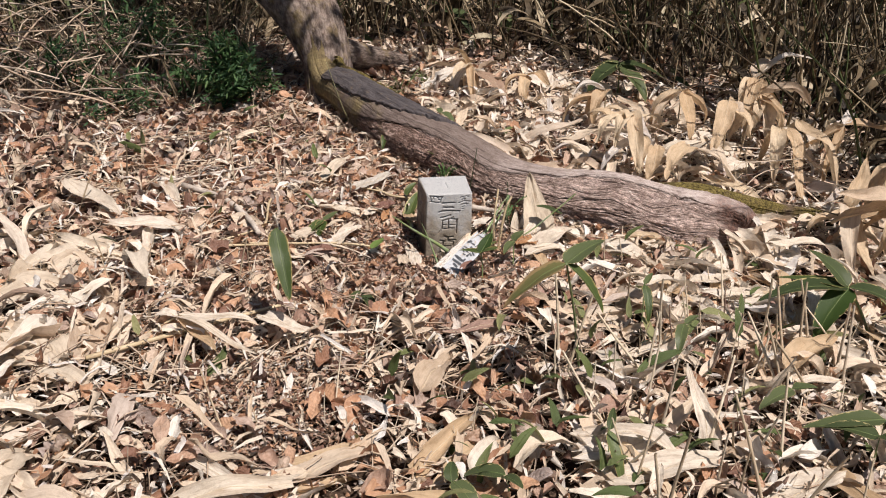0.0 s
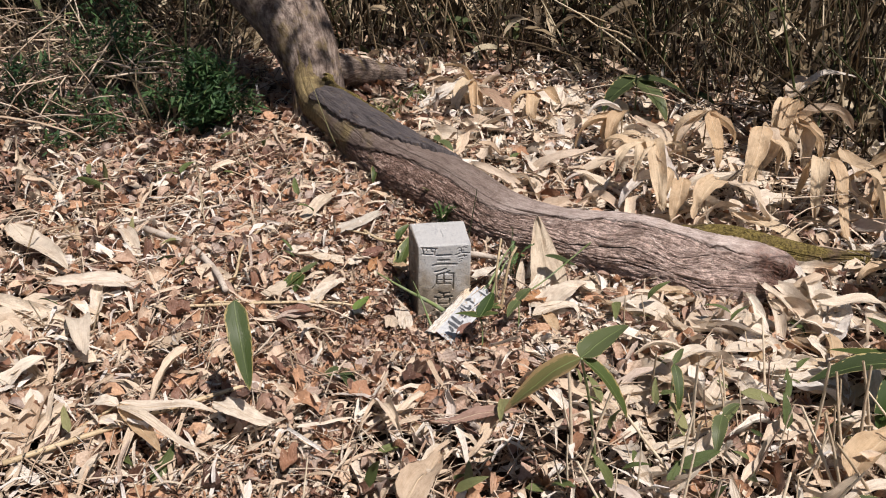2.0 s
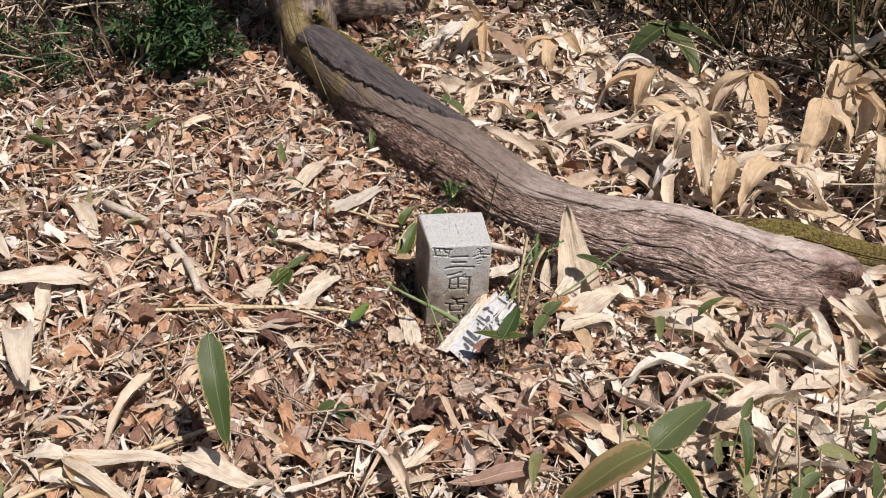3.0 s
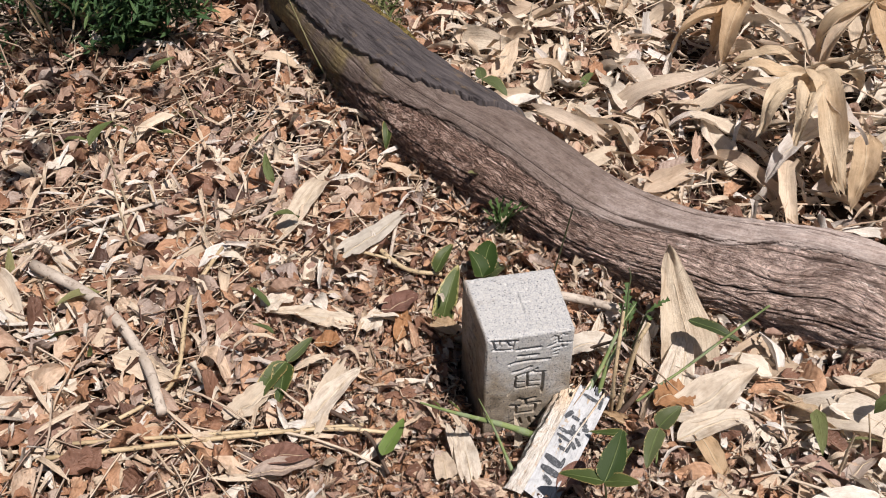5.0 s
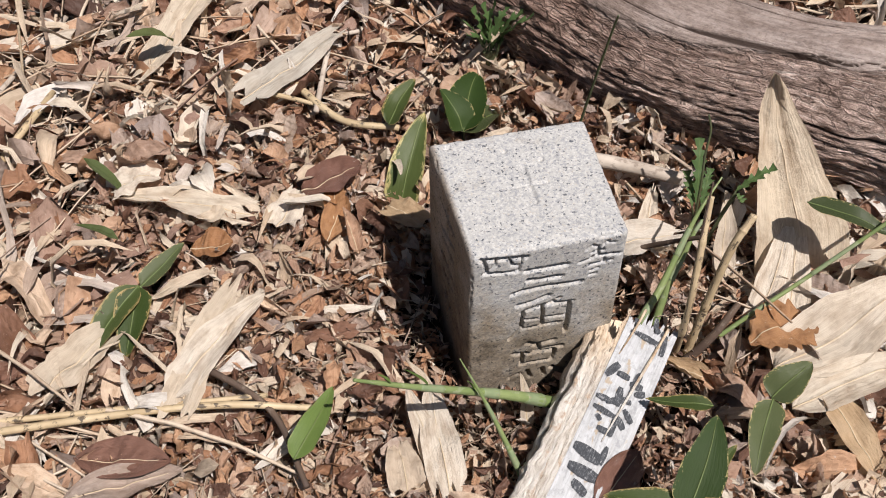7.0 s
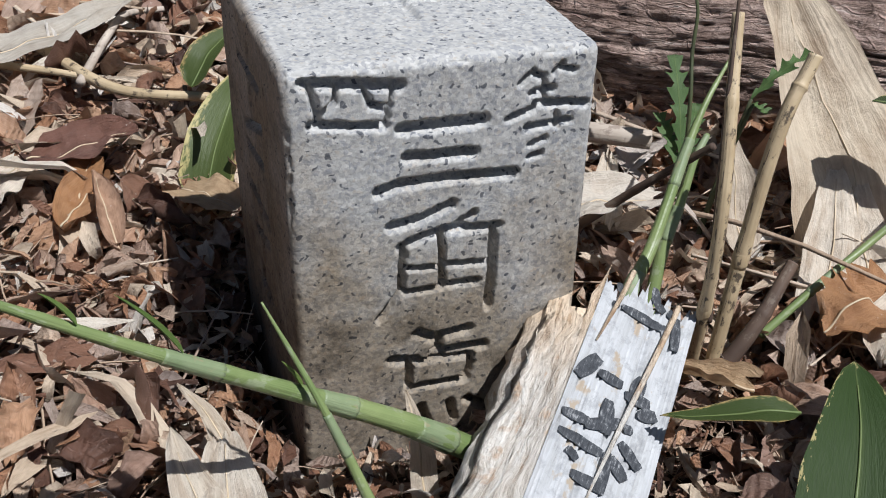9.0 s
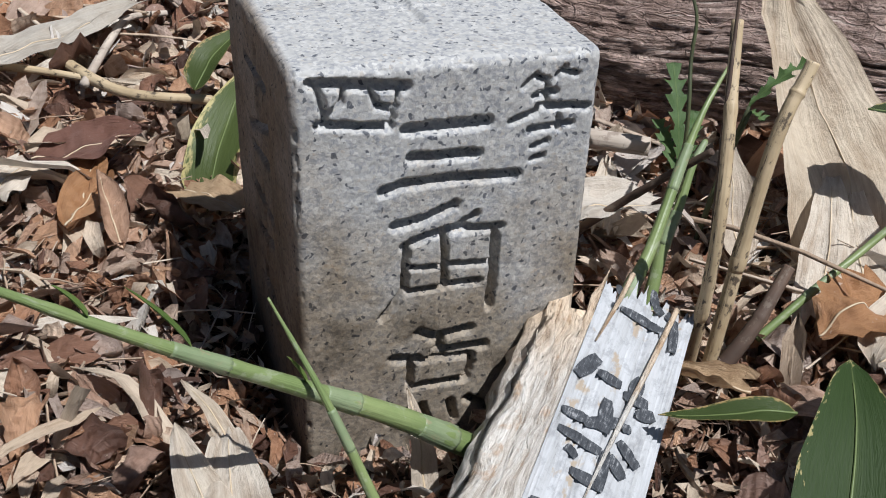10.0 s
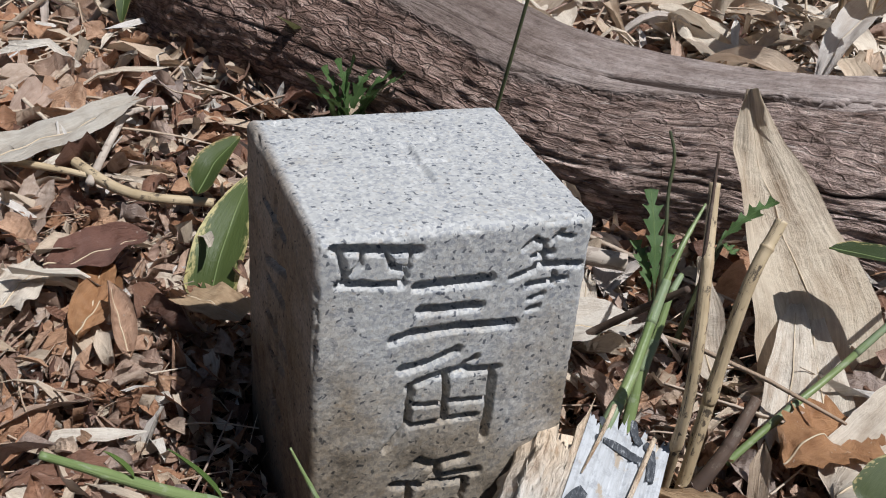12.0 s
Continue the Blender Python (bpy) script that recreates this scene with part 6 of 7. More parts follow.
blade("dry_leaf", "long tan leaf lying beside the mossy root", (0.794, 0.251, 0.057), -52, 0.207, 0.06, 3, -17, 0.7, 0.4, M_TAN, group=G_PALE, wave=0.2, ragged=0.12, seed=504)
blade("dry_leaf", "cream leaf bent over behind the log", (0.647, 0.399, 0.124), -149, 0.165, 0.045, -3, -51, 0.5, 0.6, M_CREAM, group=G_PALE, wave=0.2, ragged=0.12, seed=505)
blade("dry_leaf", "tan leaf bowed over the heap", (0.578, 0.608, 0.137), -33, 0.121, 0.04, 35, -17, 0.5, 0.3, M_TAN, group=G_PALE, wave=0.2, ragged=0.12, seed=506)
blade("dry_leaf", "broad cream leaf lying on the heap", (0.358, 1.292, 0.094), -70, 0.239, 0.065, -9, -25, 0.5, 0.3, M_CREAM, group=G_PALE, wave=0.2, ragged=0.12, seed=507)
blade("dry_leaf", "long whitish leaf lying on the heap", (0.466, 1.112, 0.019), 3, 0.182, 0.05, 11, -9, 0.5, 0.3, M_BLEACHED, group=G_PALE, wave=0.2, ragged=0.12, seed=508)
blade("dry_leaf", "greyish cream leaf leaning by the tree", (0.149, 1.304, 0.024), 44, 0.282, 0.065, 18, -6, 0.5, 0.4, M_CREAM, group=G_PALE, wave=0.2, ragged=0.12, seed=509)
fan("withered_sasa", (1.06, -0.10), (1.029, -0.120, 0.096), [((1.100, -0.056, 0.215), 0.050, 12, 0.4, 0.4), ((0.916, -0.129, 0.045), 0.055, 24, 0.5, 0.4), ((0.904, -0.365, 0.020), 0.050, 24, 0.4, 0.2), ((0.973, -0.344, 0.020), 0.050, 24, 0.4, -0.2), ((1.075, -0.267, 0.02), 0.050, 20, 0.4, -0.3)], M_CULM, [M_TAN, M_TAN, M_CREAM], W, G_DEAD, 0.0028, 35)
sasa("withered_sasa", (-0.75, -0.44), (-0.617, -0.415, 0.072), [(-4, 0.158, 0.030, 4, -14, 0.5, 0.3), (-57, 0.148, 0.034, 4, -14, 0.5, 0.3), (-44, 0.216, 0.020, 4, -14, 0.5, 0.3), (168, 0.065, 0.030, 4, -14, 0.5, 0.3)], M_CULM, [M_BLEACHED, M_TAN, M_BLEACHED], "dead bamboo grass lying flat with four pale leaves fanned out", G_DEAD, 0.0028, 71)
CLUMPS = [(0.71, 0.85, 0.14), (0.93, 0.73, 0.17), (1.12, 0.56, 0.2), (1.09, -0.27, 0.16), (1.13, 0.63, 0.24), (0.33, 1.29, 0.12), (0.53, 1.2, 0.1), (1.22, 0.25, 0.2), (1.24, 0.02, 0.18)]
for n, (x, y, h) in enumerate(CLUMPS):
    r = np.random.RandomState(300 + n)
    count = r.randint(4, 8)
    turn = r.uniform(190, 330)
    rows = []
    for k in range(count):
        steep = r.uniform(-60, 50)
        rows.append((turn + r.normal(0, 75), r.uniform(0.11, 0.23), r.uniform(0.034, 0.066), steep, r.uniform(-115, -70) if steep < 15 else r.uniform(-80, 20), r.uniform(0.3, 1.6), r.uniform(-1.6, 1.6)))
    sasa("withered_sasa", (x + r.uniform(-0.02, 0.02), y + 0.02), (x, y, on_ground(x, y, h)), rows, M_CULM, [M_TAN, M_TAN, M_CREAM], "withered bamboo-grass clump with drooping tan leaves", G_DEAD, 0.0026, 40 + n)

# ---- large loose leaves ----
VARIANTS, RIBS, PLAIN = [], [], []
for k in range(24):
    r = np.random.RandomState(500 + k)
    sh = shape_leaf(length=r.uniform(0.12, 0.21), width=r.uniform(0.030, 0.054), n=13, cols=6, pitch0=r.uniform(0.0, 0.5), pitch1=r.uniform(-0.7, 0.2), curl=r.uniform(0.2, 1.5), twist=r.uniform(-1.0, 1.0), wave=r.uniform(0.12, 0.35), ragged=0.2, crumple=0.2, seed=k, cut=None if k % 3 else (r.choice([0.0, 0.2]), r.uniform(0.65, 0.9)), fold=r.choice([0.0, r.uniform(-1.2, 1.2)]), centred=True)
    PLAIN.append((sh.v[0], sh.f[0], sh.a[0]))
    VARIANTS.append(sh.mesh("dry_leaf", (M_TAN, M_BLEACHED, M_CREAM, M_BLEACHED, M_BLEACHED)[k % 5]))
    line = sh.v[0].reshape(14, 7, 3)[:, 3]
    RIBS.append(tube_shape(line[:12] + np.array([0, 0, 0.0003]), np.linspace(0.0008, 0.0003, 12), 4, 12).mesh("midrib", M_RIB))
# stretch in x, stretch in y, how many, whether each is a thing of its own
ZONES = [((0.24, 0.80), (-0.46, -0.10), 95, True), ((-0.25, 0.2), (-0.80, -0.40), 8, True), ((-0.45, 0.0), (0.2, 1.1), 8, True), ((0.15, 0.95), (-1.15, -0.45), 40, True), ((-0.55, 0.2), (-1.0, -0.80), 20, True), ((-1.2, -0.6), (-0.1, 0.5), 16, True),
         ((-1.25, -0.70), (-1.0, 0.02), 110, False), ((0.15, 1.0), (0.35, 1.5), 110, False), ((0.75, 1.2), (-0.5, 0.1), 30, False)]
heap = Shape()
for (xa, xb), (ya, yb), count, single in ZONES:
    for k in range(count):
        x, y, turn, pick = R.uniform(xa, xb), R.uniform(ya, yb), R.uniform(0, 360), R.randint(24)
        ends = [(x + q * math.cos(radians(turn)), y + q * math.sin(radians(turn))) for q in (-0.1, 0.0, 0.1)]
        if any(np.hypot(ex - 0.03, ey + 0.09) < 0.22 or (ex < 0.1 and np.hypot(ex, ey) < 0.36) or np.hypot(ex + 0.46, ey + 0.62) < 0.2 or np.hypot(ex - 0.04, (ey - 1.42) * 0.6) < 0.17 for ex, ey in ends):
            continue
        m = pose(x, y, on_ground(x, y, R.uniform(0.010, 0.032)), R.uniform(-32, 32), R.uniform(-16, 10), turn) @ Matrix.Scale(R.uniform(0.8, 1.2) * (1.2 if (y > 0.35 and x > 0.1) or x < -0.66 else 1.0), 4)
        if single:
            ob = new("dry_leaf", VARIANTS[pick])
            rib = new("midrib", RIBS[pick])
            rib.parent = ob
            ob.matrix_world = m
            tagged(ob, "curled pale dry bamboo-grass leaf on the litter", "leaf", G_PALE)
        else:
            v, f, a = PLAIN[pick]
            turned = np.array(m)
            heap.add(v @ turned[:3, :3].T + turned[:3, 3], f, a + np.array([0, 0, R.uniform(0, 50)]))
tagged(part("pale_leaf_heap", heap, M_HEAP), "heaped large pale curled bamboo-grass leaves", "leaf litter", kind="stuff")

# ---- sticks lying on the litter ----
STICKS = [([(-0.659, 0.348), (-0.553, 0.234), (-0.488, 0.115), (-0.458, 0.004)], 0.009, M_STICK, "bent pale barkless stick lying on the litter"),
          ([(-0.38, 0.342), (-0.428, 0.225), (-0.441, 0.096), (-0.464, 0.044), (-0.545, -0.002)], 0.0036, M_CULM, "long thin brown forked twig on the litter"),
          ([(-0.371, 0.468), (-0.434, 0.352), (-0.484, 0.251)], 0.003, M_STICK, "thin grey twig lying beside the bent stick"),
          ([(-0.614, 0.309), (-0.575, 0.185), (-0.566, 0.11)], 0.0026, M_DARKTWIG, "thin dark twig across the bent stick"),
          ([(-0.156, 0.321), (-0.111, 0.241), (-0.057, 0.216)], 0.0042, M_CULM, "dry tan culm lying behind the stone"),
          ([(-0.193, 0.304), (-0.157, 0.283), (-0.120, 0.261)], 0.0030, M_CULM, "thin tan stalk lying beside the culm"),
          ([(-0.131, 0.256), (-0.111, 0.325), (-0.097, 0.356), (-0.070, 0.363)], 0.0030, M_STICK, "crooked grey twig lying across the culm"),
          ([(0.017, 0.365), (-0.006, 0.423), (-0.021, 0.47)], 0.0022, M_STICK, "thin pale twig against the log"),
          ([(0.056, 0.366), (0.042, 0.415), (0.03, 0.454)], 0.0018, M_STICK, "thin pale twig against the log"),
          ([(-0.599, -0.033), (-0.291, -0.049), (-0.168, -0.07)], 0.0034, M_CULM, "long split culm on the litter"),
          ([(-0.567, -0.015), (-0.359, -0.036), (-0.211, -0.051)], 0.0028, M_CULM, "second long culm beside the split one"),
          ([(0.054, 0.156), (0.121, 0.128), (0.18, 0.091)], 0.008, M_STICK, "short pale stick against the log"),
          ([(-0.264, -0.009), (-0.211, -0.063), (-0.192, -0.132)], 0.003, M_DARKTWIG, "thin dark curved twig"),
          ([(-0.777, -0.528), (-0.54, -0.396), (-0.413, -0.34)], 0.005, M_CULM, "dry culm lying among pale leaves"),
          ([(-0.909, 0.294), (-0.668, 0.416), (-0.472, 0.487)], 0.004, M_STICK, "thin grey stick on the litter")]
for pts, rad, mat, label in STICKS:
    p3 = np.array([(x, y, on_ground(x, y, 0.03 + rad)) for x, y in pts])
    ob = part("stick", tube_shape(p3 - p3[0], np.full(len(p3), rad) * np.linspace(1, 0.75, len(p3)), 8, 24), mat)
    ob.matrix_world = pose(*p3[0])
    tagged(ob, label, "stick", "sticks")

# ---- litter ----
def worn(x, y):
    """The trodden brown patch before the stone, with hardly a whole leaf on it."""
    return np.exp(-((((x + 0.46) / 0.23) ** 2 + ((y + 0.62) / 0.25) ** 2) ** 1.5))


def wealth(x, y):
    """Share of large pale leaves in the litter: rich behind the log, to the front left and to the right; poor on the trodden ground."""
    soft = lambda v: 1 / (1 + np.exp(-v))  # noqa: E731
    axis = np.interp(x, [-0.4, -0.2, 0.0, 0.2, 0.3, 0.45, 0.7, 1.2], [1.5, 1.15, 0.6, 0.26, 0.14, 0.02, -0.08, -0.08])
    behind = soft((y - axis - 0.06) * 18) * soft((x + 0.05) * 14)
    front = soft((-x - 0.71) * 12) * soft((-y + 0.02) * 8)
    right = soft((x - 0.17) * 16) * soft((-y - 0.03) * 14)
    low = soft((-y - 0.42) * 9) * 0.55
    bare = worn(x, y)
    hollow = np.exp(-(((x - 0.06) / 0.15) ** 2 + ((y - 1.42) / 0.32) ** 2))
    return np.clip(0.10 + behind + front + right + low - 0.9 * bare - 1.2 * hollow, 0.03, 1.0) * (0.75 + 0.5 * vnoise(x * 4, y * 4, 0, 77))


def clear(x, y):
    """Free of litter: the stone itself, and what would lie on the stake."""
    stone = (np.abs(x) < 0.066) & (np.abs(y) < 0.066)
    along = -(x - 0.094) * 0.69 - (y + 0.07) * 0.72
    across = (x - 0.094) * 0.72 - (y + 0.07) * 0.69
    stake = (along > -0.03) & (along < 0.19) & (np.abs(across) < 0.045)
    foot = (np.abs(x) < 0.085) & (y > -0.12) & (y < -0.05)
    return stone | stake | foot


def outward(x, y):
    """How far out towards the rim of the thick litter: 0 in its middle, 1 at its rim."""
    return (np.abs((x + 0.07) / 1.70) ** 3 + np.abs((y - 0.25) / 1.80) ** 3) ** (1 / 3)


def lay(shape, kinds, n, area, size, lift, tilt, bury=0.0, want=None, small=False):
    x, y = R.uniform(area[0], area[1], n), R.uniform(area[2], area[3], n)
    keep = ~clear(x, y) if not small else ~((np.abs(x) < 0.064) & (np.abs(y) < 0.064))
    if want is not None:
        keep &= R.uniform(0, 1, n) < want(x, y)
    if area is FIELD:
        keep &= outward(x, y) < 0.93 + 0.16 * vnoise(x * 2.1, y * 2.1, 0, 60) + 0.05 * R.normal(0, 1, n)
    if not small:
        keep &= np.hypot(x, y) > 0.105
    x, y = x[keep], y[keep]
    m = len(x)
    z = ground_z(x, y) + R.uniform(-bury, lift, m)
    rot = turns(R.normal(0, tilt, m), R.normal(0, tilt * 0.8, m), R.uniform(0, 2 * np.pi, m))
    scatter(shape, kinds, np.stack([x, y, z], -1), rot, R.uniform(*size, m))


def margin(x, y):
    """Less pale litter along the shrubs, where fallen brown leaves gather."""
    return (np.hypot(x + 0.03, y + 0.15) > 0.15) - 0.75 * np.exp(-(((x + 0.62) / 0.42) ** 2) - ((y - 0.98) / 0.24) ** 2)


def poor(x, y):
    return 1.05 - 0.75 * wealth(x, y)


def afore(x, y):
    """The ground close before the stone's foot, where brown leaves prevail."""
    return ((x > -0.36) & (x < 0.02) & (y > -0.36) & (y < -0.08)).astype(float)


def room(x, y):
    """Where large leaves may lie: away from the stone, the stake and the worn patch."""
    fore = ((x > -0.42) & (x < 0.1) & (y > -0.42) & (y < -0.08)) | ((x < 0.1) & (np.hypot(x, y) < 0.42))
    return (np.hypot(x - 0.02, y + 0.09) > 0.235) * ~fore * wealth(x, y)


FIELD = (-1.75, 1.6, -1.55, 2.05)
NEAR = (-0.5, 0.5, -0.32, 0.6)
FOOT = (-0.26, 0.26, -0.24, 0.26)


def torn_kind(seed, lengths, widths, n=5, cols=3, whole=0.0, crumple=0.18, bend=1.0, ragged=0.3):
    """A scrap of a dry blade: torn off at one end or both, creased and curled."""
    r = np.random.RandomState(seed)
    cut = None if r.uniform() < whole else (r.choice([0.0, r.uniform(0.15, 0.5)]), r.choice([r.uniform(0.6, 0.9), r.uniform(0.6, 0.9), 1.0]))
    made = leaf(r.uniform(*lengths), r.uniform(*widths), "bamboo", n, cols, r.uniform(-0.3, 0.6) * bend, r.uniform(-0.9, 0.3) * bend, r.uniform(0.2, 1.6), r.uniform(-1.1, 1.1) * bend, 0.28, ragged, seed, crumple, cut, r.choice([0.0, 0.0, r.uniform(-1.3, 1.3)]), True)
    return creased(made, seed + 5, r.randint(0, 3), 1.1)


KIND_STRIP = [torn_kind(k, (0.05, 0.12), (0.006, 0.013), 5, 2, 0.2) for k in range(20)]
KIND_WIDE = [torn_kind(k + 20, (0.075, 0.165), (0.026, 0.042), 8, 4, 0.4, 0.16) for k in range(30)]
KIND_TORN = [torn_kind(k + 200, (0.03, 0.075), (0.011, 0.026), 5, 3, 0.0, 0.2) for k in range(30)]
KIND_BROAD = [creased(leaf(R.uniform(0.045, 0.072), R.uniform(0.028, 0.044), ("broad", "broad", "oak")[k % 3], 7, 4, R.uniform(-0.2, 0.7), R.uniform(-1.0, 0.5), R.uniform(0.3, 1.3), R.uniform(-0.7, 0.7), 0.35, 0.22, k + 40, 0.2, None if k % 2 else (0.15, 0.72), 0.0, True), k, 1 + k % 3) for k in range(36)]
KIND_BIT = [torn_kind(k + 60, (0.016, 0.036), (0.005, 0.015), 4, 2, 0.3, 0.2, 1.2, 0.12) for k in range(30)]


def stalk_kind(seed):
    r = np.random.RandomState(seed)
    pts = np.array([(0, 0, 0), (0.05, r.uniform(-0.006, 0.006), r.uniform(0, 0.006)), (0.1, r.uniform(-0.012, 0.012), 0.0)])
    return tube(pts, [0.0013, 0.0012, 0.0008], 3, 4, False)


KIND_STALK = [stalk_kind(k) for k in range(10)]

brown = Shape()
lay(brown, KIND_BROAD, 13000, FIELD, (0.5, 1.15), 0.022, 0.36, 0.004, lambda x, y: poor(x, y) * (1 - 0.85 * worn(x, y)) * (np.hypot(x + 0.04, y + 0.02) > 0.27))
KIND_FINE = [creased(leaf(R.uniform(0.034, 0.062), R.uniform(0.022, 0.038), ("broad", "broad", "broad", "oak")[k % 4], 10, 6, R.uniform(-0.4, 0.8), R.uniform(-1.3, 0.7), (R.uniform(0.3, 1.2), R.uniform(1.2, 2.4))[k % 2], R.uniform(-1.0, 1.0), 0.35, 0.14, k + 340, 0.2, None if k % 3 else (0.1, 0.72), 0.0, True), k + 60, k % 3) for k in range(44)]
KIND_SCRAP = [torn_kind(k + 700, (0.022, 0.05), (0.008, 0.020), 7, 4, 0.2, 0.16, 1.2, 0.12) for k in range(36)]
KIND_CRUMB = [torn_kind(k + 800, (0.010, 0.022), (0.004, 0.010), 3, 2, 0.2, 0.25, 1.5, 0.2) for k in range(24)]
CLOSE = (-0.36, 0.32, -0.27, 0.36)
lay(brown, KIND_FINE, 2300, NEAR, (0.4, 0.9), 0.018, 0.45, 0.006)
lay(brown, KIND_FINE, 1900, CLOSE, (0.3, 0.85), 0.018, 0.55, 0.006)
lay(brown, KIND_BIT, 4500, NEAR, (0.2, 0.7), 0.012, 0.5, 0.004)
lay(brown, KIND_CRUMB, 10000, CLOSE, (0.4, 1.3), 0.018, 0.6, 0.004, None, True)
lay(brown, KIND_CRUMB, 5500, FOOT, (0.3, 1.0), 0.016, 0.6, 0.004, None, True)
lay(brown, KIND_FINE, 350, FOOT, (0.25, 0.7), 0.012, 0.5, 0.004)
lay(brown, KIND_BIT, 10000, FIELD, (0.5, 1.4), 0.018, 0.45, 0.004, lambda x, y: 1 - 0.7 * worn(x, y))
lay(brown, KIND_CRUMB, 17000, (-0.8, -0.1, -1.0, -0.3), (0.4, 1.1), 0.005, 0.25, 0.002, worn)
lay(brown, KIND_BIT, 1500, (-0.8, -0.1, -1.0, -0.3), (0.25, 0.8), 0.007, 0.2, 0.002, worn)
lay(brown, KIND_BROAD, 2000, (-0.85, 0.1, -0.45, 1.05), (0.45, 1.05), 0.028, 0.4, 0, lambda x, y: (np.hypot(x, y) > 0.34) * 1.0)
lay(brown, KIND_BIT, 3500, (-0.75, 0.05, -0.35, 0.7), (0.4, 1.1), 0.024, 0.45, 0)


def bank(shape, kinds, n, size, reach):
    """Litter drifted against the log's foot."""
    rows = spline(LOG, 200)[28:186]
    i = R.randint(0, len(rows) - 1, n)
    d = rows[i + 1, :2] - rows[i, :2]
    d /= np.linalg.norm(d, axis=1)[:, None]
    off = rows[i, 3] * 0.86 + R.uniform(0, 1, n) ** 1.4 * reach
    x, y = rows[i, 0] + d[:, 1] * off, rows[i, 1] - d[:, 0] * off
    near = np.clip(1 - (off - rows[i, 3] * 0.86) / reach, 0, 1)
    z = ground_z(x, y) + 0.006 + near * R.uniform(0.2, 1, n) * 0.034
    ok = np.hypot(x, y) > 0.15
    scatter(shape, kinds, np.stack([x, y, z], -1)[ok], turns(R.normal(0, 0.55, n), R.normal(0, 0.5, n), R.uniform(0, 6.28, n))[ok], R.uniform(*size, n)[ok])


bank(brown, KIND_FINE, 420, (0.4, 0.9), 0.06)
bank(brown, KIND_BIT, 1100, (0.4, 1.1), 0.06)
tagged(part("brown_leaf_litter", brown, M_BROWN_BITS), "curled brown broadleaf litter and crumbs covering the soil", "leaf litter", kind="stuff")
pale = Shape()
lay(pale, KIND_WIDE, 3000, FIELD, (0.6, 1.2), 0.034, 0.42, 0, room)
lay(pale, KIND_STRIP, 1700, (-0.95, 0.1, -0.6, 1.05), (0.4, 1.2), 0.034, 0.3, 0, lambda x, y: margin(x, y) * (np.hypot(x, y) > 0.3) * (1 - 0.6 * worn(x, y)))
lay(pale, KIND_STRIP, 6200, FIELD, (0.5, 1.4), 0.028, 0.34, 0, lambda x, y: margin(x, y) * (0.3 + 0.7 * wealth(x, y)) * (1 - 0.6 * worn(x, y)) * (1 - 0.2 * afore(x, y)))
lay(pale, KIND_TORN, 12500, FIELD, (0.45, 1.15), 0.024, 0.42, 0, lambda x, y: margin(x, y) * (0.34 + 0.66 * wealth(x, y)) * (1 - 0.85 * worn(x, y)) * (1 - 0.3 * afore(x, y)))
lay(pale, KIND_BIT, 9500, FIELD, (0.35, 1.2), 0.024, 0.5, 0, lambda x, y: margin(x, y) * (0.5 + 0.5 * wealth(x, y)) * (1 - 0.4 * worn(x, y)))
lay(pale, KIND_CRUMB, 3500, (-0.8, -0.1, -1.0, -0.3), (0.5, 1.3), 0.010, 0.4, 0, worn)
lay(pale, KIND_BIT, 1500, NEAR, (0.2, 0.9), 0.014, 0.5)
lay(pale, KIND_SCRAP, 480, CLOSE, (0.4, 1.1), 0.018, 0.5)
lay(pale, KIND_CRUMB, 2600, CLOSE, (0.4, 1.2), 0.018, 0.6, 0, None, True)
lay(pale, KIND_TORN, 1300, (-0.85, 0.05, -0.55, 0.75), (0.3, 0.95), 0.024, 0.4, 0, lambda x, y: (np.hypot(x, y + 0.06) > 0.2) * (1 - 0.3 * afore(x, y)) * (0.35 + 0.65 * (vnoise(x * 7, y * 7, 0, 91) > -0.05)))
lay(pale, KIND_WIDE, 55, (-0.75, 0.05, 0.06, 0.75), (0.5, 0.9), 0.026, 0.35, 0, lambda x, y: np.hypot(x, y) > 0.36)
lay(pale, KIND_TORN, 260, (0.12, 0.4, -0.3, 0.02), (0.5, 1.1), 0.024, 0.4, 0, lambda x, y: np.hypot(x, y + 0.09) > 0.2)
lay(pale, KIND_BIT, 1800, FOOT, (0.1, 0.4), 0.009, 0.5, 0, None, True)
bank(pale, KIND_SCRAP, 420, (0.5, 1.2), 0.07)
tagged(part("pale_leaf_litter", pale, M_CREAM_BITS), "torn pale bamboo-grass leaves strewn over the ground", "leaf litter", kind="stuff")
far = Shape()
KIND_FAR = [leaf(R.uniform(0.06, 0.12), R.uniform(0.02, 0.036), "bamboo", 3, 2, R.uniform(-0.2, 0.6), R.uniform(-0.8, 0.3), R.uniform(0.2, 1.2), R.uniform(-1, 1), 0.25, 0.2, k + 900, 0.15, None, 0.0, True) for k in range(16)]
x, y = R.uniform(-7, 6, 30000), R.uniform(-6.5, 6.5, 30000)
keep = (np.hypot(x, y) < 5.2 + 1.3 * vnoise(x, y, 0, 61)) & (outward(x, y) > 0.80 + 0.1 * vnoise(x * 2.1, y * 2.1, 0, 60)) & (R.uniform(0, 1, 30000) < 0.55 + 0.4 * vnoise(x * 1.7, y * 1.7, 0, 62))
x, y = x[keep], y[keep]
scatter(far, KIND_FAR, np.stack([x, y, ground_z(x, y) + R.uniform(-0.006, 0.02, len(x))], -1), turns(R.normal(0, 0.35, len(x)), R.normal(0, 0.3, len(x)), R.uniform(0, 6.28, len(x))), R.uniform(0.7, 1.6, len(x)))
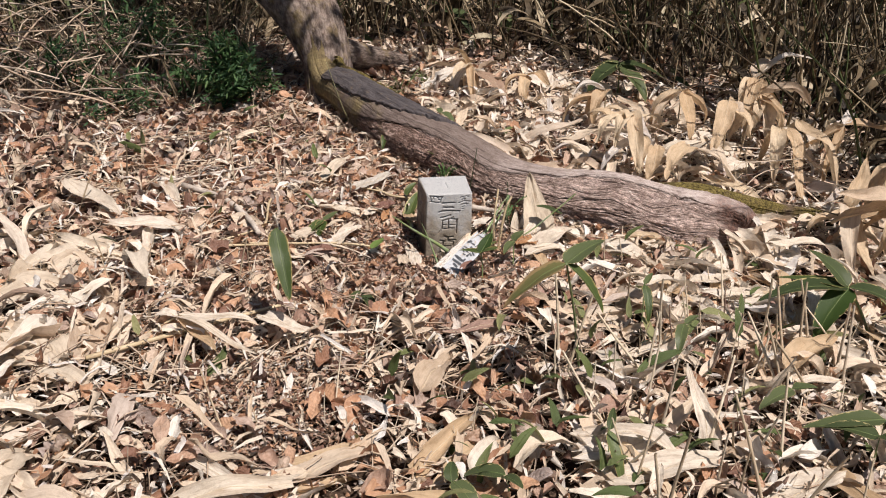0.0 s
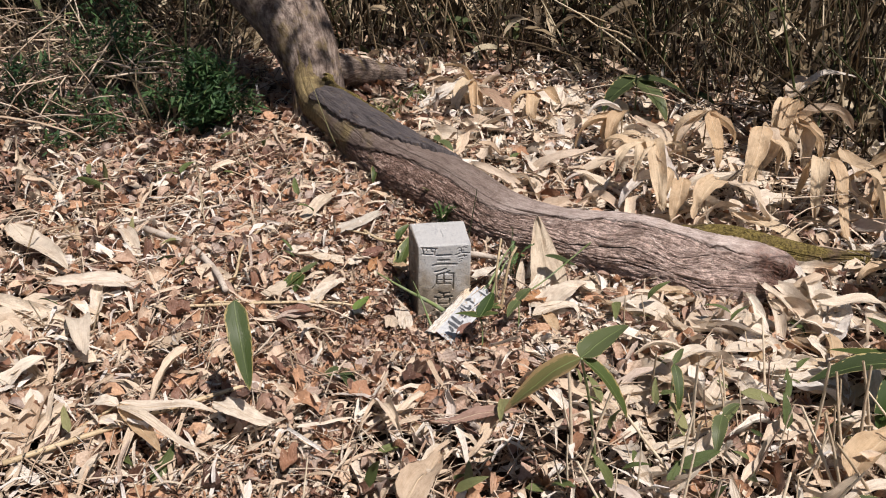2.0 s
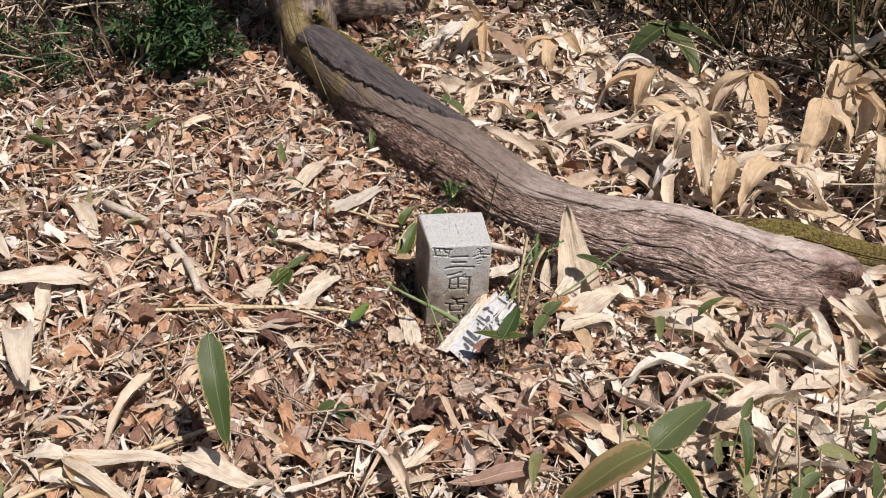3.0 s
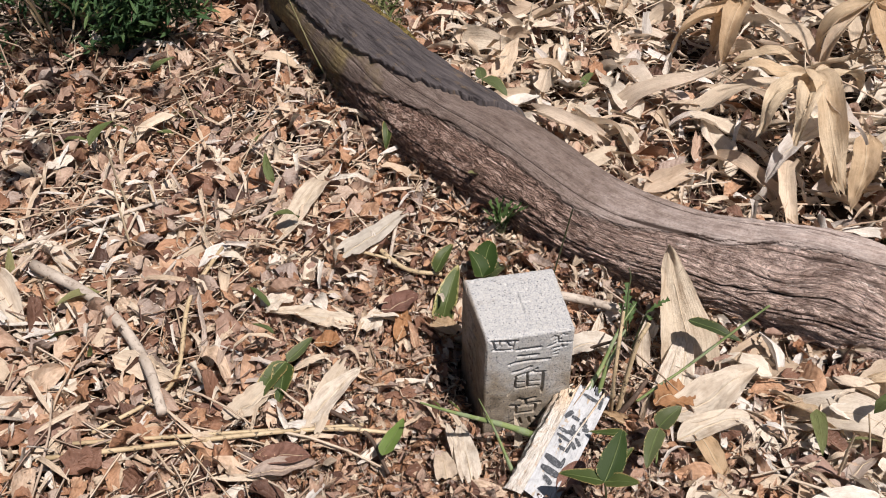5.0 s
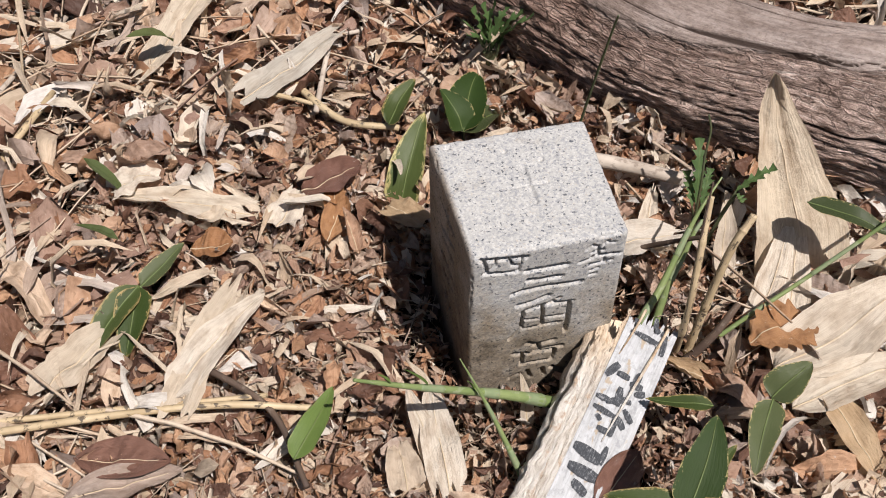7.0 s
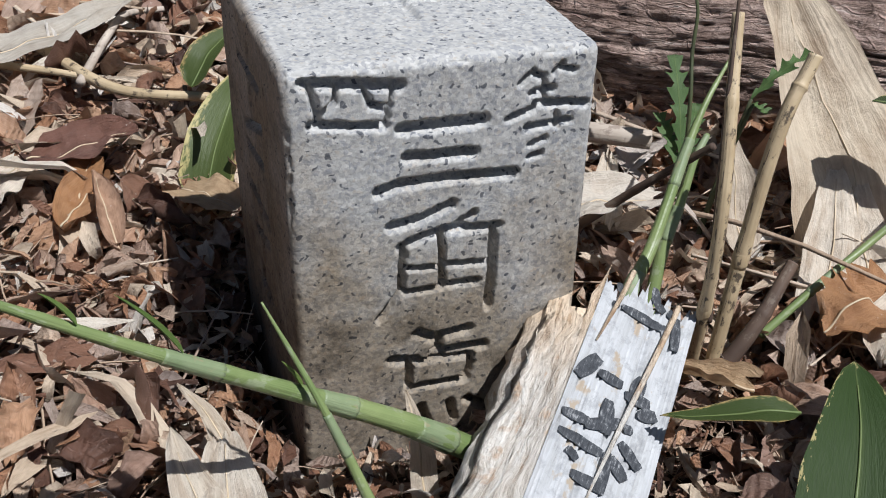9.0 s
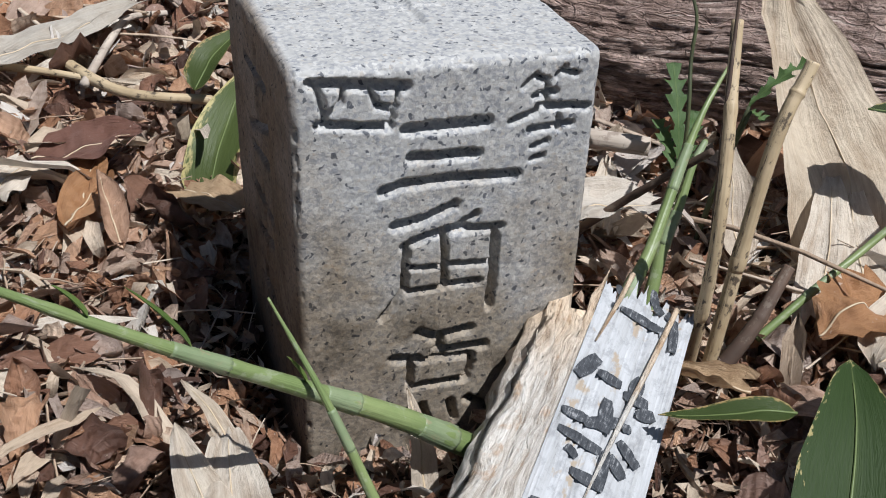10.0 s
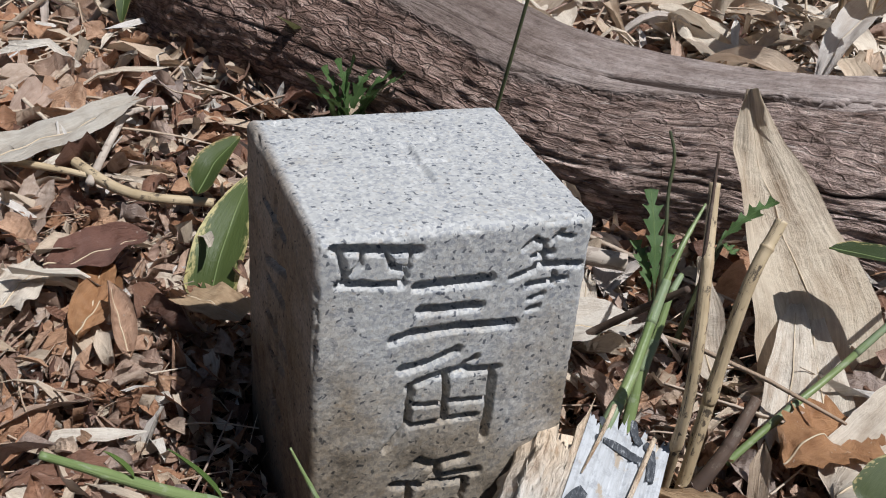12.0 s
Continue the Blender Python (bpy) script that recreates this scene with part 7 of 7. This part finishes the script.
tagged(part("outer_leaf_litter", far, M_OUTER), "brown and pale leaf litter thinning out over the forest floor", "leaf litter", kind="stuff")
straw = Shape()
def aside(x, y):
    return ((np.hypot(x + 0.06, y + 0.18) > 0.24) & (np.hypot(x + 0.12, y - 0.1) > 0.24)) * (1 - 0.85 * worn(x, y))


lay(straw, KIND_STALK, 6800, FIELD, (0.4, 1.7), 0.026, 0.16, 0, aside)
lay(straw, KIND_STALK, 1500, (-0.8, -0.1, -1.0, -0.3), (0.12, 0.5), 0.005, 0.05, 0, worn)
lay(straw, KIND_STALK, 1700, (-0.95, 0.1, -0.6, 1.0), (0.4, 1.6), 0.036, 0.14, 0, aside)
lay(straw, KIND_STALK, 3200, NEAR, (0.12, 0.6), 0.020, 0.25)
lay(straw, KIND_STALK, 4200, FOOT, (0.06, 0.26), 0.011, 0.3, 0, None, True)
lay(straw, KIND_STALK, 300, (-1.9, -0.75, 0.9, 2.0), (1.0, 3.6), 0.22, 0.4)
lay(straw, KIND_STALK, 60, (0.75, 1.3, 0.1, 1.4), (1.0, 2.6), 0.14, 0.22)
tagged(part("straw_litter", straw, M_STRAW_BITS), "broken straw-coloured stalks and twigs in the litter", "twigs", kind="stuff")

# upright stubble of dead culms
stub = Shape()
x, y = np.r_[R.uniform(-1.3, 1.2, 420), R.uniform(0.08, 0.65, 110)], np.r_[R.uniform(-1.2, 1.0, 420), R.uniform(-0.95, -0.35, 110)]
keep = ((vnoise(x * 2.2, y * 2.2, 0, 55) > -0.1) | (np.arange(len(x)) >= 420)) & ((x > 0.1) | (y < 0.9)) & (np.hypot(x, y) > 0.25) & (np.hypot(x, y + 0.25) > 0.3) & (np.hypot(x + 0.15, y - 0.1) > 0.36)
axis = spline(LOG, 120)
keep &= (np.hypot(x[:, None] - axis[None, :, 0], y[:, None] - axis[None, :, 1]) - axis[None, :, 3]).min(1) > 0.03
keep &= np.hypot(x - 0.25, y + 0.0) > 0.14
x, y = x[keep], y[keep]
rot = turns(R.normal(0, 0.3, len(x)), R.normal(-math.pi / 2, 0.55, len(x)), R.uniform(0, 6.28, len(x)))
KIND_STUB = [tube([(0, 0, 0), (0.05, b, 0.002), (0.1, 2.2 * b, 0)], [0.0016, 0.0014, 0.0011], 5, 4, False) for b in (-0.006, -0.002, 0.001, 0.005)]
scatter(stub, KIND_STUB, np.stack([x, y, ground_z(x, y) - 0.005], -1), rot, R.uniform(0.35, 1.0, len(x)) * R.choice([1.0, 1.0, 1.6], len(x)))
x, y = R.uniform(0.08, 0.85, 46), R.uniform(-1.15, -0.5, 46)
scatter(stub, KIND_STUB, np.stack([x, y, ground_z(x, y) - 0.005], -1), turns(R.normal(0, 0.2, 46), R.normal(-math.pi / 2, 0.3, 46), R.uniform(0, 6.28, 46)), R.uniform(1.1, 2.1, 46))
tagged(part("stubble", stub, M_STUBBLE), "thin dead upright stems standing out of the litter", "stubble", kind="stuff")

# sparse small green sprouts
sprout = Shape()
KIND_SPROUT = [leaf(0.05, 0.014, "bamboo", 5, 2, R.uniform(0.5, 1.2), R.uniform(-0.3, 0.5), 0.6, R.uniform(-0.6, 0.6), 0.1, 0.05, k + 90) for k in range(8)]
for cx, cy, sp, count in [(0.15, -0.75, 0.25, 46), (0.35, -0.5, 0.2, 40), (-0.35, 0.3, 0.3, 14), (0.1, -0.45, 0.2, 26), (0.75, -0.7, 0.2, 22), (-0.55, 0.75, 0.2, 16), (0.05, -0.95, 0.15, 24)]:
    x, y = R.normal(cx, sp, count), R.normal(cy, sp, count)
    ok = np.hypot(x, y + 0.12) > 0.34
    x, y = x[ok], y[ok]
    scatter(sprout, KIND_SPROUT, np.stack([x, y, ground_z(x, y) + R.uniform(0, 0.07, len(x))], -1), turns(R.normal(0, 0.4, len(x)), R.normal(0, 0.4, len(x)), R.uniform(0, 6.28, len(x))), R.uniform(0.5, 1.7, len(x)))
M_SPROUT = leaf_material("sprout_leaf", [(0.0, (0.08, 0.115, 0.04)), (0.6, (0.15, 0.19, 0.07)), (1.0, (0.32, 0.31, 0.15))], "island", 0.5, 0.3, 7.0, 0.3)
tagged(part("green_sprouts", sprout, M_SPROUT), "scattered small green bamboo-grass sprouts", "sprouts", kind="stuff")

# ---- shrub and dry grass by the tree ----
def shrub(x, y, h, spread, count, seed, label):
    r = np.random.RandomState(seed)
    ob = base("green_shrub", x, y, on_ground(x, y, -0.01))
    leaves = Shape()
    kinds = [leaf(0.032, 0.007, "broad", 3, 2, r.uniform(-0.2, 0.4), r.uniform(-0.5, 0.2), 0.4, 0.3, 0.1, 0.0, k) for k in range(8)]
    for k in range(count):
        a, lean = r.uniform(0, 6.28), r.uniform(0.1, 1.0)
        tip = np.array([np.cos(a) * spread * lean, np.sin(a) * spread * lean, h * (1.05 - 0.55 * lean) * r.uniform(0.6, 1.1)])
        mid = tip * 0.5 + np.array([0, 0, 0.2 * h])
        part("branch", tube_shape([(0, 0, 0), mid, tip], [0.003, 0.002, 0.0008], 5, 8), M_DARKTWIG, ob)
        m = 70
        t = r.uniform(0.25, 1.0, m)[:, None]
        p = (1 - t) ** 2 * 0 + 2 * t * (1 - t) * mid + t**2 * tip + r.normal(0, 0.014, (m, 3))
        scatter(leaves, kinds, p, turns(r.normal(0, 0.5, m), r.normal(-0.3, 0.5, m), r.uniform(0, 6.28, m)), r.uniform(0.6, 1.4, m))
    part("foliage", leaves, M_SHRUB, ob)
    return tagged(ob, label, "shrub", "shrubs by the tree")


shrub(-0.54, 1.14, 0.28, 0.17, 44, 1, "dense dark green shrub with fine narrow leaves")
shrub(-0.69, 1.22, 0.18, 0.22, 9, 2, "low green shrub at the edge of the litter")
shrub(-0.95, 1.08, 0.16, 0.25, 5, 3, "sparse green shrub among dry grass")
shrub(-1.13, 1.24, 0.30, 0.3, 7, 4, "sparse green shrub in the undergrowth")
shrub(-0.84, 1.54, 0.4, 0.3, 16, 5, "loose green shrub in the tree's shade")
shrub(-1.41, 0.94, 0.26, 0.3, 4, 6, "sparse green shrub in dry grass")

KIND_TUFT = [leaf(0.09, 0.006, "bamboo", 5, 2, R.uniform(0.9, 1.4), R.uniform(-0.8, 0.4), 0.6, R.uniform(-0.6, 0.6), 0.1, 0.0, k + 170) for k in range(8)]
for x, y, m in [(0.0, 1.20, 60), (0.07, 1.30, 40), (-0.02, 1.02, 26), (0.14, 1.42, 34)]:
    tuft = Shape()
    off = R.normal(0, 0.022, (m, 3)) * np.array([1, 1, 0])
    scatter(tuft, KIND_TUFT, off, turns(R.normal(0, 0.35, m), R.normal(0, 0.35, m), R.uniform(0, 6.28, m)), R.uniform(0.4, 1.1, m))
    ob = part("grass_tuft", tuft, M_SPROUT)
    ob.matrix_world = pose(x, y, on_ground(x, y, 0.004))
    tagged(ob, "small fresh green grass tuft in the hollow behind the log", "grass", "grass tufts")

grass = Shape()
KIND_GRASS = [leaf(0.3, 0.005, "bamboo", 6, 2, R.uniform(0.9, 1.4), R.uniform(-0.9, 0.6), 0.5, R.uniform(-0.8, 0.8), 0.1, 0.0, k + 120) for k in range(14)]
x, y = R.uniform(-2.4, -0.35, 2600), R.uniform(0.75, 3.4, 2600)
keep = (y > 0.95 - 0.25 * (x + 0.4) * 0 + 0.25 * vnoise(x * 3, 0, 0, 8)) & ((x < -0.5) | (y > 1.6))
x, y = x[keep], y[keep]
scatter(grass, KIND_GRASS, np.stack([x, y, ground_z(x, y)], -1), turns(R.normal(0, 0.5, len(x)), R.normal(0, 0.45, len(x)), R.uniform(0, 6.28, len(x))), R.uniform(0.5, 1.5, len(x)))
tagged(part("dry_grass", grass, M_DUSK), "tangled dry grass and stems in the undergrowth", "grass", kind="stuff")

# ---- bamboo-grass thicket ----
EDGE = np.array([(-0.2, 2.1), (0.2, 1.78), (0.8, 1.66), (1.07, 1.2), (1.20, 0.7), (1.30, 0.3), (1.32, -0.1), (1.32, -0.6), (1.5, -1.2)])


def in_thicket(x, y):
    right = x > np.interp(y, EDGE[::-1, 1], EDGE[::-1, 0])
    back = y > np.interp(x, [-2.5, -1.0, -0.2, 0.2, 0.8, 1.0], [2.6, 2.3, 2.1, 1.8, 1.68, 1.2])
    wave = 0.5 * vnoise(x * 1.1, y * 1.1, 0, 63)
    return (right & (y > -1.1 + wave) & (x < 3.7 + wave) & (y < 4.7 + wave)) | (back & (x > -2.1 + wave) & (x < 3.7 + wave) & (y < 4.7 + wave))


def thicket_stem(seed):
    r = np.random.RandomState(seed)
    h = r.uniform(0.6, 1.25)
    bend = r.uniform(-0.35, 0.35, 2)
    pts = [(0, 0, -0.02), (bend[0] * 0.3, bend[1] * 0.3, h * 0.5), (bend[0], bend[1], h)]
    return tube(pts, [0.0042, 0.0034, 0.0016], 3, 6, False)


stems = Shape()
x, y = R.uniform(-2.6, 4.2, 6500), R.uniform(-1.6, 5.2, 6500)
keep = in_thicket(x, y)
x, y = x[keep], y[keep]
scatter(stems, [thicket_stem(k) for k in range(18)], np.stack([x, y, ground_z(x, y)], -1), turns(R.normal(0, 0.34, len(x)), R.normal(0.1, 0.36, len(x)), R.uniform(0, 6.28, len(x))), R.uniform(0.6, 1.25, len(x)))
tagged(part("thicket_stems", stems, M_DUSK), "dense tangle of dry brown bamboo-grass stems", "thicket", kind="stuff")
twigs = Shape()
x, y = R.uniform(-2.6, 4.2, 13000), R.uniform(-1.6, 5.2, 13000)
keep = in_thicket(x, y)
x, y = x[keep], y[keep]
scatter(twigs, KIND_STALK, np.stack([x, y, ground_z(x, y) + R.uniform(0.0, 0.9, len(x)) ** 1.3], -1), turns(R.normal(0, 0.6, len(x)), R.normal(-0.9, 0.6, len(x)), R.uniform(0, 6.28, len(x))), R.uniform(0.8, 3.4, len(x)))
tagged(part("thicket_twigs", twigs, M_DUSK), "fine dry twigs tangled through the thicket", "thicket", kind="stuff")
blades = Shape()
KIND_BLADE = [leaf(R.uniform(0.12, 0.22), R.uniform(0.02, 0.04), "bamboo", 6, 2, R.uniform(-0.2, 0.9), R.uniform(-1.4, 0.0), R.uniform(0.3, 1.0), R.uniform(-0.8, 0.8), 0.15, 0.05, k + 150) for k in range(14)]
x, y = R.uniform(-2.6, 4.2, 15000), R.uniform(-1.6, 5.2, 15000)
keep = in_thicket(x, y)
x, y = x[keep], y[keep]
scatter(blades, KIND_BLADE, np.stack([x, y, ground_z(x, y) + 0.03 + 0.9 * R.uniform(0, 1, len(x)) ** 1.6], -1), turns(R.normal(0, 0.5, len(x)), R.normal(0.2, 0.5, len(x)), R.uniform(0, 6.28, len(x))), R.uniform(0.6, 1.3, len(x)))
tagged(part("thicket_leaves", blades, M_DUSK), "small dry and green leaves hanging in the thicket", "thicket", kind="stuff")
